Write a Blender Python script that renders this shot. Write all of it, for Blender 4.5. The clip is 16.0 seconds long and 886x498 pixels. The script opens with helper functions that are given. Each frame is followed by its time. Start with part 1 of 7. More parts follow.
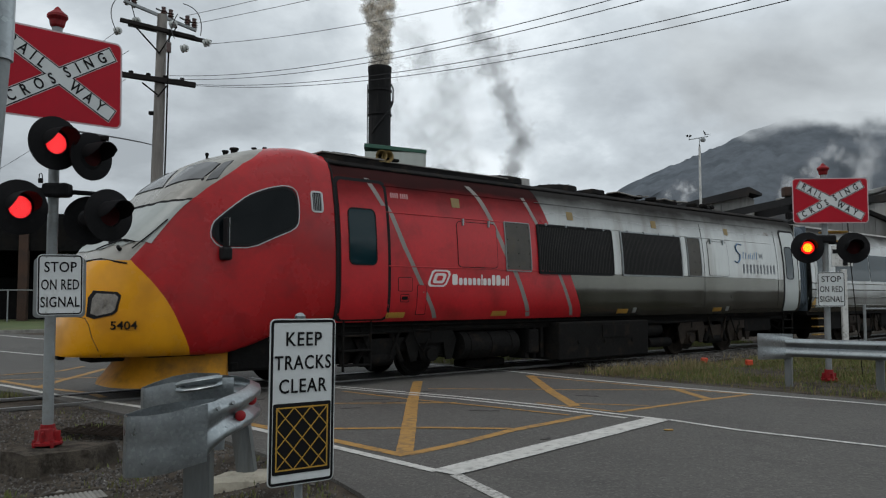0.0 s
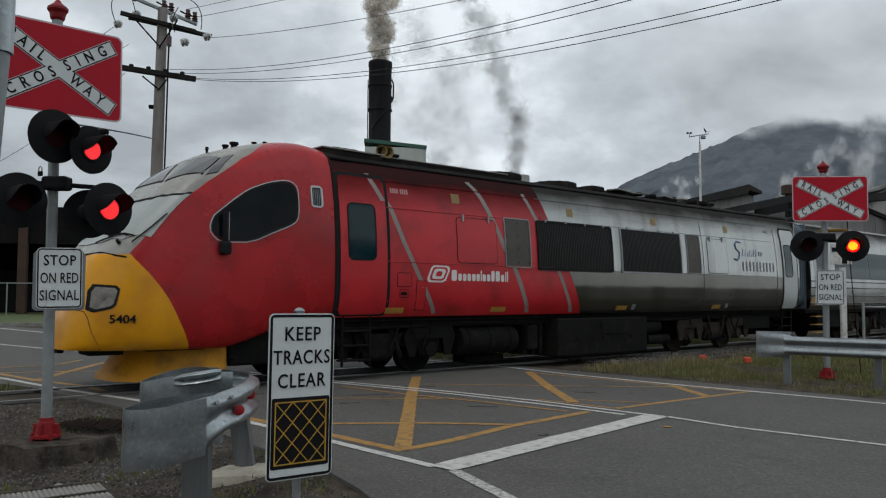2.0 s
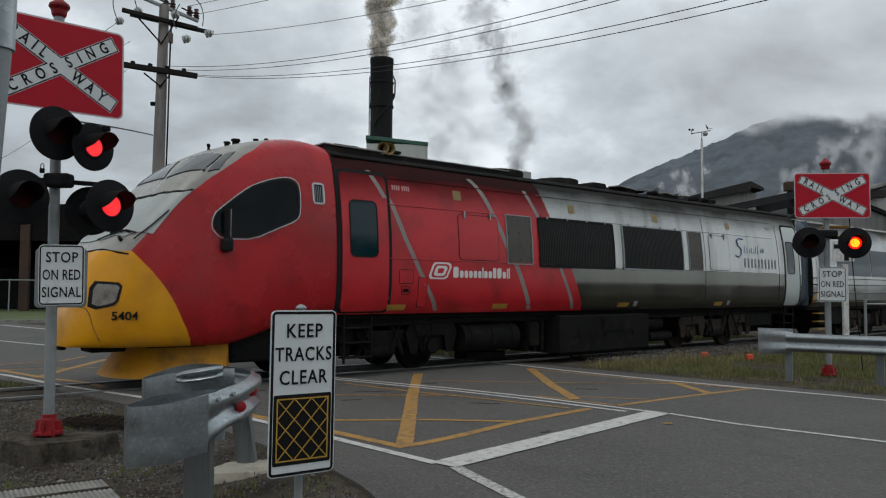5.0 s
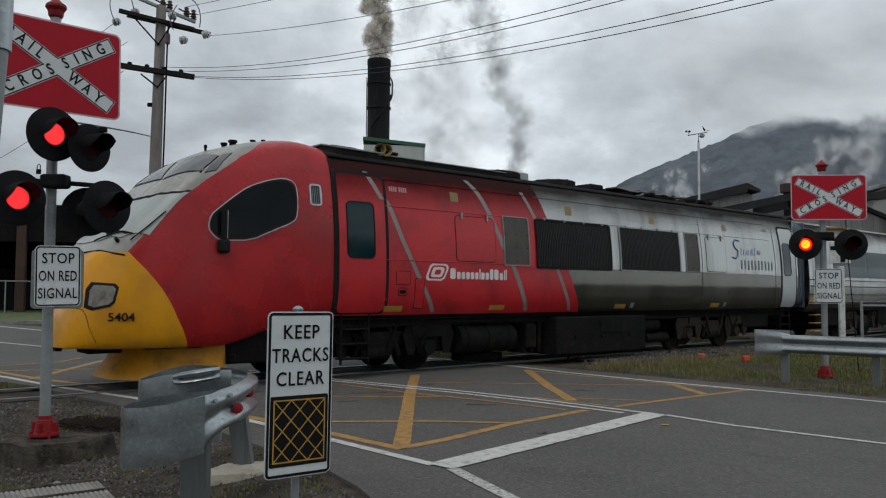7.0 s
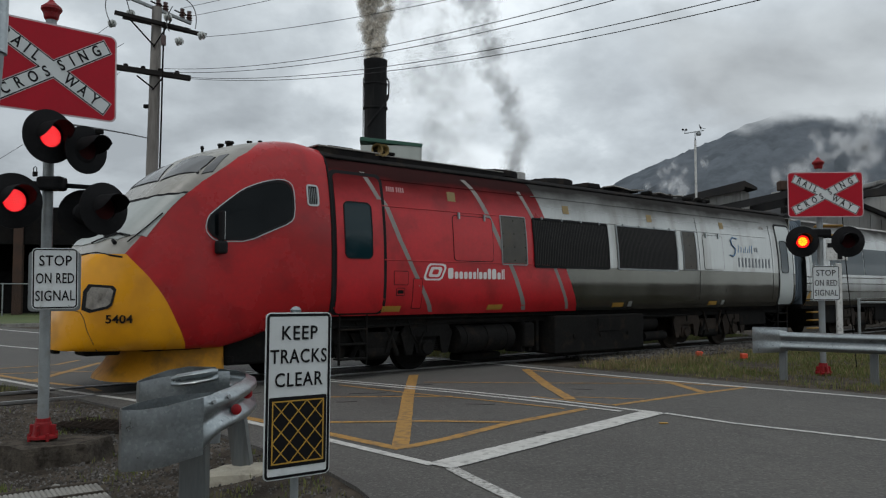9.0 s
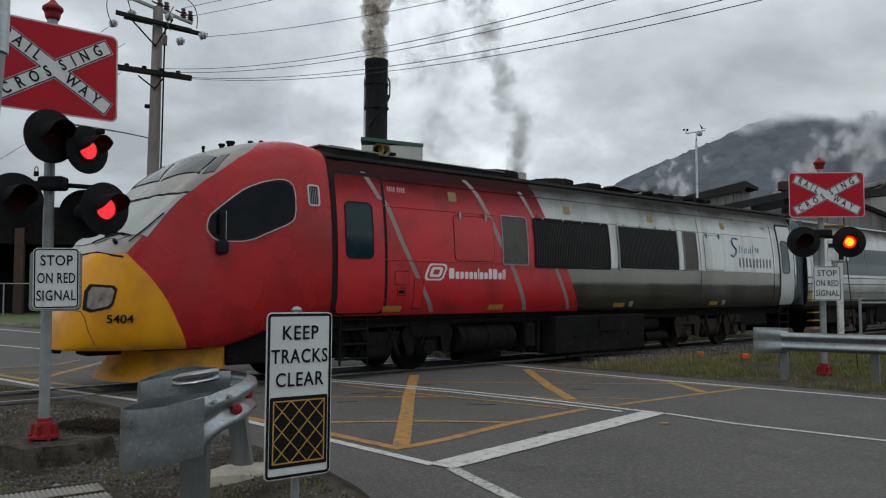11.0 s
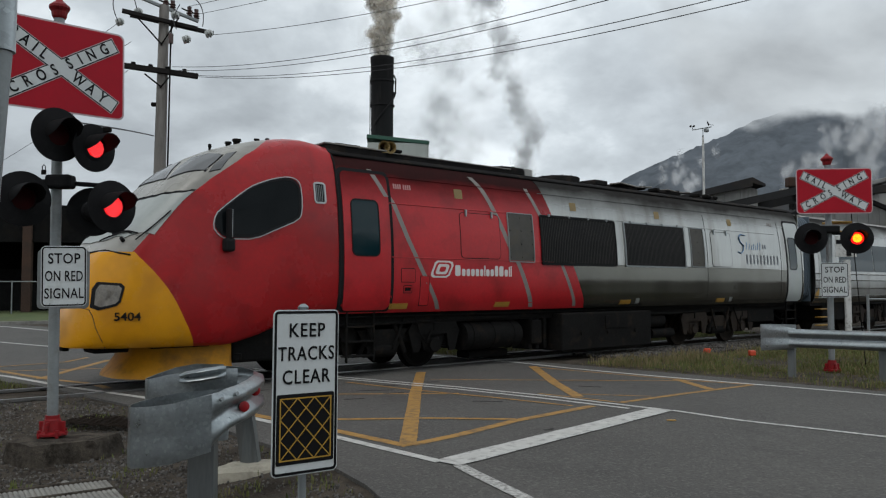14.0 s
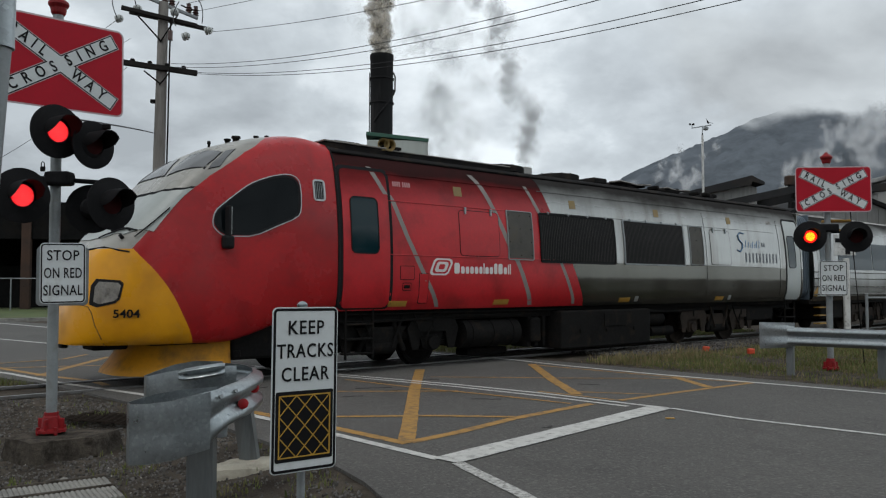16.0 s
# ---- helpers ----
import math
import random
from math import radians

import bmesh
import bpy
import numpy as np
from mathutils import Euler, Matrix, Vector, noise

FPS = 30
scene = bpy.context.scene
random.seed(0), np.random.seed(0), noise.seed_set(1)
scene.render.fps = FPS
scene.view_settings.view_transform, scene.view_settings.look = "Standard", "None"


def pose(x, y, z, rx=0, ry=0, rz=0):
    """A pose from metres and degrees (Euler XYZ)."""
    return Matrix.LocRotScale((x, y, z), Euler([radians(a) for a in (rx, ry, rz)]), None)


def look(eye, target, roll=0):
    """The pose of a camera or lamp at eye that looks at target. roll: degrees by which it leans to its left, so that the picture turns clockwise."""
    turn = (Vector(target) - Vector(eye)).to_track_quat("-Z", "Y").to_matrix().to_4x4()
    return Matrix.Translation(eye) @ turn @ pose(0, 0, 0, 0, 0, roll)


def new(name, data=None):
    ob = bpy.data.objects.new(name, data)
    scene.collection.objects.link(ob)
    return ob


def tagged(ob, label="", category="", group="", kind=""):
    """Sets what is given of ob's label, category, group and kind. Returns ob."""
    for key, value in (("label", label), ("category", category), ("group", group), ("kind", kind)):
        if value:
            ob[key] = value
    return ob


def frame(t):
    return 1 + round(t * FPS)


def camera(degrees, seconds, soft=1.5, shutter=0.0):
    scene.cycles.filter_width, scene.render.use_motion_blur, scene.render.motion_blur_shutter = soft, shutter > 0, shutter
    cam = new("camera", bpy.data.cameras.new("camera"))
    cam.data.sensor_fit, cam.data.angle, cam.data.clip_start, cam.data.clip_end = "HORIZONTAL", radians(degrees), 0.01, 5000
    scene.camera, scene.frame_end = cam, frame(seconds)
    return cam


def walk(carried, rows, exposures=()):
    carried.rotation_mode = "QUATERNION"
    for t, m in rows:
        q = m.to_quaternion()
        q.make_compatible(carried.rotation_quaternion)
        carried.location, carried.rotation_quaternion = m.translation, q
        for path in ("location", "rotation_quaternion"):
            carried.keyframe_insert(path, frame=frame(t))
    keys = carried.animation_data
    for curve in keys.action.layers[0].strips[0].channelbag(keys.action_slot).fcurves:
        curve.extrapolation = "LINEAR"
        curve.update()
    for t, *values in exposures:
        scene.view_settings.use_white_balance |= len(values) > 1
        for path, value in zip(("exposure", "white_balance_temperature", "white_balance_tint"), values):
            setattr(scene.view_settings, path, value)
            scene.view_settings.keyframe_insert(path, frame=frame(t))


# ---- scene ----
cam = camera(58.5, 16.0, soft=1.2)


def aim(turn, tilt, lean):
    """The camera's pose, in degrees: turn to the left, tilt up, lean."""
    return pose(0, 0, 1.5, 90 + tilt, 0, turn) @ pose(0, 0, 0, 0, 0, lean)


# seconds, turn, tilt, lean of a phone held by someone who stands still
HELD = [
    (0.0, 0.000, 3.515, 0.000),
    (0.5, 0.158, 3.493, -0.029),
    (1.0, 0.235, 3.359, 0.151),
    (1.5, 0.046, 3.228, 0.342),
    (2.0, -0.037, 3.203, 0.358),
    (2.5, 0.050, 3.117, 0.186),
    (3.0, 0.113, 2.988, 0.118),
    (3.5, 0.108, 2.923, 0.138),
    (4.0, 0.082, 2.962, 0.247),
    (6.5, 0.038, 2.994, 0.436),
    (7.0, -0.130, 3.077, 0.395),
    (7.5, -0.164, 3.131, 0.271),
    (8.0, -0.144, 3.202, 0.209),
    (8.5, -0.120, 3.210, 0.083),
    (9.0, -0.303, 3.062, -0.001),
    (11.5, -0.229, 3.065, 0.046),
    (12.0, -0.302, 3.051, 0.066),
    (12.5, -0.292, 2.984, 0.015),
    (13.0, -0.257, 3.024, -0.025),
    (13.5, -0.058, 2.972, -0.009),
    (14.0, 0.210, 2.864, -0.059),
    (14.5, 0.266, 2.690, 0.047),
    (15.0, 0.152, 2.627, 0.061),
    (15.5, 0.209, 2.614, -0.004),
    (16.0, 0.152, 2.692, 0.045),
]
# the phone darkens its picture a little now and then
walk(cam, [(t, aim(a, b, c)) for t, a, b, c in HELD], [(0.0, 0.0), (1.0, -0.08), (2.0, -0.07), (4.0, -0.03), (6.5, -0.05), (9.0, -0.04), (12.0, 0.0), (13.5, 0.04), (16.0, 0.05)])

# ---- overcast sky, weak wide sun ----
SUN_HIGH, SUN_TURN = radians(58), radians(200)
world = bpy.data.worlds.new("overcast_sky")
scene.world = world
world.use_nodes = True


def build_world():
    nt = world.node_tree
    nt.nodes.clear()
    N, L = nt.nodes.new, nt.links.new
    out = N("ShaderNodeOutputWorld")
    sky = N("ShaderNodeTexSky")
    sky.sky_type, sky.sun_disc = "NISHITA", False
    sky.sun_elevation, sky.sun_rotation = SUN_HIGH, SUN_TURN
    blue = N("ShaderNodeBackground")
    blue.inputs["Strength"].default_value = 0.08
    L(sky.outputs[0], blue.inputs["Color"])
    co = N("ShaderNodeTexCoord")
    # project the view direction on a flat cloud deck, so that clouds flatten to the horizon
    sep = N("ShaderNodeSeparateXYZ")
    L(co.outputs["Generated"], sep.inputs[0])
    zz = N("ShaderNodeMath")
    zz.operation = "MAXIMUM"
    zz.inputs[1].default_value = 0.0
    L(sep.outputs["Z"], zz.inputs[0])
    za = N("ShaderNodeMath")
    za.operation = "ADD"
    za.inputs[1].default_value = 0.42
    L(zz.outputs[0], za.inputs[0])
    deck = N("ShaderNodeCombineXYZ")
    for i, k in enumerate("XY"):
        d = N("ShaderNodeMath")
        d.operation = "DIVIDE"
        L(sep.outputs[k], d.inputs[0])
        L(za.outputs[0], d.inputs[1])
        L(d.outputs[0], deck.inputs[i])

    def cloud(scale, detail, lo, hi, shift):
        mp = N("ShaderNodeMapping")
        mp.inputs["Location"].default_value = shift
        L(deck.outputs[0], mp.inputs[0])
        n = N("ShaderNodeTexNoise")
        n.inputs["Scale"].default_value, n.inputs["Detail"].default_value = scale, detail
        n.inputs["Roughness"].default_value, n.inputs["Distortion"].default_value = 0.55, 0.12
        L(mp.outputs[0], n.inputs["Vector"])
        r = N("ShaderNodeMapRange")
        r.interpolation_type = "SMOOTHSTEP"
        r.inputs["From Min"].default_value, r.inputs["From Max"].default_value = lo, hi
        L(n.outputs["Fac"], r.inputs["Value"])
        return r.outputs["Result"]

    big = cloud(1.15, 7, 0.34, 0.66, (3.1, 1.7, 0))
    small = cloud(3.6, 9, 0.34, 0.68, (0.4, 5.2, 2))
    mix = N("ShaderNodeMath")
    mix.operation = "MULTIPLY_ADD"
    mix.inputs[1].default_value = 0.6
    L(big, mix.inputs[0])
    half = N("ShaderNodeMath")
    half.operation = "MULTIPLY"
    half.inputs[1].default_value = 0.4
    L(small, half.inputs[0])
    L(half.outputs[0], mix.inputs[2])
    ramp = N("ShaderNodeValToRGB")
    e = ramp.color_ramp.elements
    e[0].position, e[0].color = 0.10, (0.386, 0.425, 0.458, 1)
    e[1].position, e[1].color = 0.84, (0.885, 0.955, 1.0, 1)
    m = e.new(0.5)
    m.color = (0.568, 0.625, 0.667, 1)
    L(mix.outputs[0], ramp.inputs[0])
    grey = N("ShaderNodeBackground")
    L(ramp.outputs[0], grey.inputs["Color"])
    # the deck is thinner, and brighter, towards the east
    dot = N("ShaderNodeVectorMath")
    dot.operation = "DOT_PRODUCT"
    dot.inputs[1].default_value = (0.85, 0.35, 0.35)
    L(co.outputs["Generated"], dot.inputs[0])
    glow = N("ShaderNodeMapRange")
    glow.interpolation_type = "SMOOTHSTEP"
    glow.inputs["From Min"].default_value, glow.inputs["From Max"].default_value = 0.40, 0.95
    glow.inputs["To Min"].default_value, glow.inputs["To Max"].default_value = 1.02, 1.48
    L(dot.outputs["Value"], glow.inputs["Value"])
    L(glow.outputs[0], grey.inputs["Strength"])
    both = N("ShaderNodeMixShader")
    both.inputs[0].default_value = 0.96
    L(blue.outputs[0], both.inputs[1])
    L(grey.outputs[0], both.inputs[2])
    L(both.outputs[0], out.inputs["Surface"])


build_world()
sun = new("sun", bpy.data.lights.new("sun", "SUN"))
sun.data.energy, sun.data.angle, sun.data.color = 0.7, radians(25), (1.0, 0.97, 0.93)
sun.matrix_world = look((0, 0, 50), (0 - 50 * math.cos(SUN_HIGH) * math.sin(SUN_TURN), 0 - 50 * math.cos(SUN_HIGH) * math.cos(SUN_TURN), 50 - 50 * math.sin(SUN_HIGH)))

scene.cycles.transparent_max_bounces = 64

# ---- materials ----
def mat(name, color, rough=0.6, metal=0.0, var=0.12, scale=3.0, fine=40.0, bump=0.0, bump_scale=60.0, bump_deep=0.01, dark=None, amount=0.0,
        coat=0.0, emit=0.0, rough_var=0.1, streak=False, random_shift=0.0, spec=0.5, soot=None, island=0.0, speck=0.0):
    """A surface with variation at two scales; dark and amount add stains of another colour."""
    m = bpy.data.materials.new(name)
    m.use_nodes = True
    nt = m.node_tree
    N, L = nt.nodes.new, nt.links.new
    b = nt.nodes["Principled BSDF"]
    b.inputs["Metallic"].default_value = metal
    b.inputs["Specular IOR Level"].default_value = spec
    b.inputs["Coat Weight"].default_value = coat
    b.inputs["Coat Roughness"].default_value = 0.15
    co = N("ShaderNodeTexCoord")
    vec = co.outputs["Object"]
    if streak:
        mp = N("ShaderNodeMapping")
        mp.inputs["Scale"].default_value = (1.0, 1.0, 0.12)
        L(vec, mp.inputs[0])
        vec = mp.outputs[0]

    def noise_at(s, detail, src=None):
        n = N("ShaderNodeTexNoise")
        n.inputs["Scale"].default_value, n.inputs["Detail"].default_value = s, detail
        n.inputs["Roughness"].default_value = 0.6
        L(src or vec, n.inputs["Vector"])
        return n.outputs["Fac"]

    def ranged(v, a, b2, lo, hi):
        r = N("ShaderNodeMapRange")
        r.inputs["From Min"].default_value, r.inputs["From Max"].default_value = a, b2
        r.inputs["To Min"].default_value, r.inputs["To Max"].default_value = lo, hi
        L(v, r.inputs["Value"])
        return r.outputs["Result"]

    def mixed(fac, c1, c2, kind="MIX"):
        x = N("ShaderNodeMix")
        x.data_type, x.blend_type = "RGBA", kind
        for sock, v in ((x.inputs["Factor"], fac), (x.inputs["A"], c1), (x.inputs["B"], c2)):
            if isinstance(v, (int, float)):
                sock.default_value = v
            elif isinstance(v, tuple):
                sock.default_value = (*v[:3], 1)
            else:
                L(v, sock)
        return x.outputs["Result"]

    lo = tuple(max(0, c * (1 - var)) for c in color)
    hi = tuple(min(1, c * (1 + var)) for c in color)
    large = noise_at(scale, 5)
    small = noise_at(fine, 3)
    c = mixed(ranged(large, 0.3, 0.7, 0, 1), lo, hi)
    c = mixed(ranged(small, 0.3, 0.7, 0, var * 0.9), c, (0.02, 0.02, 0.02))
    if dark:
        stain = noise_at(scale * 1.7, 7)
        c = mixed(ranged(stain, 0.62 - amount * 0.35, 0.70 - amount * 0.1, 0, min(1, 0.35 + amount)), c, dark)
    if soot:
        # exhaust grime that has settled on the upper flank
        sp = N("ShaderNodeSeparateXYZ")
        L(co.outputs["Object"], sp.inputs[0])
        drag = N("ShaderNodeMapping")
        drag.inputs["Scale"].default_value = (0.35, 1.0, 1.0)
        L(co.outputs["Object"], drag.inputs[0])
        grime = noise_at(1.6, 4, drag.outputs[0])
        push = N("ShaderNodeMath")
        push.operation = "MULTIPLY_ADD"
        push.inputs[1].default_value = 0.45
        L(grime, push.inputs[0])
        L(sp.outputs["Z"], push.inputs[2])
        grimy = ranged(push.outputs[0], soot[0] + 0.22, soot[1] + 0.22, 0, 0.95)
        c = mixed(grimy, c, (0.017, 0.015, 0.0145))
        L(ranged(grimy, 0, 0.8, spec, 0.03), b.inputs["Specular IOR Level"])
        L(ranged(grimy, 0, 0.8, metal, 0.0), b.inputs["Metallic"])
    if speck:
        # single stones that show pale or dark in the surface
        vo = N("ShaderNodeTexVoronoi")
        vo.inputs["Scale"].default_value = 48.0
        L(vec, vo.inputs["Vector"])
        sc = N("ShaderNodeSeparateColor")
        L(vo.outputs["Color"], sc.inputs[0])
        c = mixed(ranged(sc.outputs[0], 0.55, 1.0, 0, speck), c, tuple(q * 0.35 for q in color))
        c = mixed(ranged(sc.outputs[1], 0.72, 1.0, 0, speck), c, tuple(min(1, q * 2.1) for q in color))
    if island:
        geo = N("ShaderNodeNewGeometry")
        c = mixed(ranged(geo.outputs["Random Per Island"], 0, 1, 0, island), c, dark or (0.02, 0.02, 0.02))
    if random_shift:
        info = N("ShaderNodeObjectInfo")
        c = mixed(ranged(info.outputs["Random"], 0, 1, 0, random_shift), c, (0.02, 0.02, 0.02))
    L(c, b.inputs["Base Color"])
    gloss = ranged(large, 0.2, 0.8, max(0.02, rough - rough_var), min(1, rough + rough_var))
    if soot:
        top = N("ShaderNodeMath")
        top.operation = "MAXIMUM"
        L(gloss, top.inputs[0])
        L(grimy, top.inputs[1])
        gloss = top.outputs[0]
    L(gloss, b.inputs["Roughness"])
    if bump:
        bp = N("ShaderNodeBump")
        bp.inputs["Strength"].default_value, bp.inputs["Distance"].default_value = min(1, bump), bump_deep
        L(noise_at(bump_scale, 6), bp.inputs["Height"])
        L(bp.outputs[0], b.inputs["Normal"])
    if emit:
        b.inputs["Emission Color"].default_value = (*color, 1)
        b.inputs["Emission Strength"].default_value = emit
    return m


def glass_mat(name, color, rough=0.05):
    """Dark tinted glazing that mirrors the sky."""
    m = mat(name, color, rough, 0, 0.05, 1.0, 8.0, rough_var=0.02, spec=0.14)
    return m


def puff_mat(name, color, solid, grain=1.3, wisp=0.0):
    """Smoke: thin flakes of droplets that fade out to their rims; many lie behind one another."""
    m = bpy.data.materials.new(name)
    m.use_nodes = True
    nt = m.node_tree
    nt.nodes.clear()
    N, L = nt.nodes.new, nt.links.new
    out, mix, clear, dif, tra, both = (N("ShaderNode" + k) for k in ("OutputMaterial", "MixShader", "BsdfTransparent", "BsdfDiffuse", "BsdfTranslucent", "MixShader"))
    dif.inputs["Color"].default_value = tra.inputs["Color"].default_value = (*color, 1)
    both.inputs[0].default_value = 0.5
    L(dif.outputs[0], both.inputs[1])
    L(tra.outputs[0], both.inputs[2])
    co, n, r = N("ShaderNodeTexCoord"), N("ShaderNodeTexNoise"), N("ShaderNodeMapRange")
    n.inputs["Scale"].default_value, n.inputs["Detail"].default_value = grain, 3
    L(co.outputs["Object"], n.inputs["Vector"])
    r.inputs["From Min"].default_value, r.inputs["From Max"].default_value = 0.28 + wisp, 0.66 + wisp
    r.inputs["To Min"].default_value, r.inputs["To Max"].default_value = 0.0, solid
    L(n.outputs["Fac"], r.inputs["Value"])
    off, far, fade, times = N("ShaderNodeVectorMath"), N("ShaderNodeVectorMath"), N("ShaderNodeMapRange"), N("ShaderNodeMath")
    off.operation, far.operation, times.operation = "SUBTRACT", "LENGTH", "MULTIPLY"
    off.inputs[1].default_value = (0.5, 0.5, 0.0)
    L(co.outputs["UV"], off.inputs[0])
    L(off.outputs[0], far.inputs[0])
    fade.interpolation_type = "SMOOTHSTEP"
    fade.inputs["From Min"].default_value, fade.inputs["From Max"].default_value = 0.5, 0.08
    L(far.outputs["Value"], fade.inputs["Value"])
    L(r.outputs[0], times.inputs[0])
    L(fade.outputs[0], times.inputs[1])
    L(times.outputs[0], mix.inputs[0])
    L(clear.outputs[0], mix.inputs[1])
    L(both.outputs[0], mix.inputs[2])
    L(mix.outputs[0], out.inputs["Surface"])
    return m


RED = mat("red_train_paint", (0.47, 0.0148, 0.021), 0.33, 0, 0.16, 0.8, 14, dark=(0.22, 0.010, 0.012), amount=0.3, bump=0.10, bump_scale=2.2, spec=0.35, soot=(2.94, 3.58))
YELLOW = mat("yellow_train_paint", (0.58, 0.255, 0.008), 0.5, 0, 0.14, 1.6, 20, dark=(0.20, 0.095, 0.018), amount=0.4, spec=0.3)
SILVER = mat("dull_silver_panel", (0.152, 0.152, 0.132), 0.20, 0.85, 0.16, 0.9, 18, dark=(0.12, 0.118, 0.10), amount=0.32, streak=True, bump=0.06, bump_scale=2.0)
WHITE_PAINT = mat("white_train_paint", (0.39, 0.403, 0.388), 0.21, 0.45, 0.10, 0.9, 15, dark=(0.20, 0.19, 0.168), amount=0.34, streak=True, soot=(3.13, 3.64))
DOOR_WHITE = mat("white_door_paint", (0.44, 0.47, 0.455), 0.4, 0, 0.05, 1.1, 15)
STRIPE = mat("grey_livery_stripe", (0.235, 0.215, 0.20), 0.45, 0.1, 0.1, 2, 20, spec=0.3)
ROOF_SOOT = mat("sooty_roof", (0.018, 0.017, 0.017), 0.9, 0, 0.35, 1.5, 20, dark=(0.05, 0.04, 0.032), amount=0.25, spec=0.03)
ROOF_GREY = mat("weathered_grey_roof", (0.24, 0.225, 0.205), 0.6, 0.1, 0.15, 1.0, 20, dark=(0.06, 0.055, 0.05), amount=0.35)
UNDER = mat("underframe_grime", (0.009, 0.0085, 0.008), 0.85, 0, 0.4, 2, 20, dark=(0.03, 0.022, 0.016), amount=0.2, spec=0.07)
UNDER_BROWN = mat("brake_dust_steel", (0.040, 0.030, 0.023), 0.8, 0.2, 0.35, 3, 30, dark=(0.012, 0.01, 0.01), amount=0.3, spec=0.12)
RUBBER = mat("black_rubber", (0.014, 0.014, 0.015), 0.75, 0, 0.2, 3, 30, spec=0.12)
CAB_GREY = mat("worn_beige_cab_front", (0.36, 0.35, 0.32), 0.5, 0, 0.1, 1.5, 25, dark=(0.17, 0.16, 0.14), amount=0.3)
DARK_GLASS = glass_mat("dark_tinted_glass", (0.004, 0.006, 0.007))
BLUE_GLASS = mat("blue_tinted_glass", (0.003, 0.020, 0.026), 0.05, 0, 0.1, 1.0, 8.0, rough_var=0.02, spec=0.2)
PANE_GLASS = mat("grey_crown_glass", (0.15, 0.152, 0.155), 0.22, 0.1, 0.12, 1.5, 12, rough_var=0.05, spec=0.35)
# windscreen: the reflected sky is painted as a pale grey-green base, gloss kept low
SCREEN_GLASS = mat("sky_pale_windscreen", (0.36, 0.385, 0.37), 0.34, 0.0, 0.08, 1.2, 10, rough_var=0.05, spec=0.4)
LAMP_GLASS = mat("headlamp_glass", (0.22, 0.20, 0.175), 0.12, 0.2, 0.3, 9, 40, spec=0.5)
CHROME = mat("galvanised_frame", (0.42, 0.43, 0.43), 0.4, 0.7, 0.1, 4, 40)
MESH_PANEL = mat("dusty_filter_mesh", (0.085, 0.08, 0.07), 0.7, 0.3, 0.25, 3, 60, dark=(0.09, 0.08, 0.06), amount=0.3)
LOUVRE = mat("black_louvre", (0.006, 0.006, 0.006), 0.6, 0.2, 0.3, 2, 20, spec=0.12)
BLADE = mat("grey_louvre_blade", (0.045, 0.042, 0.04), 0.6, 0.1, 0.3, 2, 20, spec=0.15)
GALV = mat("galvanised_steel", (0.315, 0.345, 0.355), 0.33, 0.8, 0.1, 6, 70, dark=(0.23, 0.25, 0.255), amount=0.3, bump=0.05, bump_scale=30, speck=0.17)
GALV_OLD = mat("dull_galvanised_post", (0.265, 0.285, 0.29), 0.55, 0.35, 0.14, 6, 70, dark=(0.2, 0.2, 0.19), amount=0.3)
POST_GALV = mat("dark_galvanised_post", (0.165, 0.178, 0.178), 0.5, 0.4, 0.2, 5, 60, dark=(0.10, 0.095, 0.085), amount=0.35, streak=True)
SIGN_WHITE = mat("white_sign_sheet", (0.60, 0.63, 0.63), 0.45, 0, 0.05, 2, 30, dark=(0.36, 0.36, 0.34), amount=0.1, spec=0.3)
SIGN_RED = mat("red_sign_sheet", (0.40, 0.008, 0.021), 0.55, 0, 0.1, 2, 25, spec=0.2)
SIGN_RIM = mat("pale_sign_rim", (0.52, 0.40, 0.42), 0.5, 0, 0.08, 3, 25)
INK = mat("black_sign_ink", (0.006, 0.006, 0.007), 0.55, 0, 0.1, 3, 25, spec=0.15)
SIGN_GOLD = mat("yellow_sign_sheet", (0.44, 0.255, 0.03), 0.5, 0, 0.06, 3, 25)
RED_CASTING = mat("red_painted_casting", (0.24, 0.007, 0.010), 0.55, 0, 0.2, 8, 60, dark=(0.1, 0.02, 0.02), amount=0.2, spec=0.25)
TARGET = mat("matt_black_target", (0.012, 0.012, 0.013), 0.7, 0, 0.25, 4, 40, dark=(0.022, 0.022, 0.023), amount=0.2, spec=0.07)
LED_RED = mat("lit_red_signal", (0.70, 0.005, 0.012), 0.5, emit=0.75, spec=0.1)
LED_GLOW = mat("lit_red_halo", (0.8, 0.008, 0.008), 0.5, emit=1.3, spec=0.1)
LED_HOT = mat("lit_signal_dots", (1.0, 0.12, 0.13), 0.5, emit=1.5, spec=0.1)
LED_AMBER = mat("lit_signal_core", (1.0, 0.36, 0.012), 0.4, emit=2.2)
LED_OFF = mat("unlit_red_lens", (0.03, 0.0025, 0.003), 0.55, 0, 0.2, 10, 80, spec=0.06)
REFLECTOR = mat("red_reflector", (0.34, 0.01, 0.015), 0.3, 0, 0.1, 10, 60)
ASPHALT = mat("worn_asphalt", (0.098, 0.093, 0.086), 0.85, 0, 0.2, 0.5, 75, dark=(0.05, 0.048, 0.045), amount=0.16, bump=0.8, bump_scale=90, spec=0.3, speck=0.4)
CRACK = mat("tarry_road_crack", (0.045, 0.043, 0.04), 0.85, 0, 0.3, 8, 60, spec=0.2)
LINE_WHITE = mat("worn_white_line_paint", (0.52, 0.51, 0.48), 0.75, 0, 0.12, 6, 70, dark=(0.17, 0.165, 0.155), amount=0.32, bump=0.2, bump_scale=160)
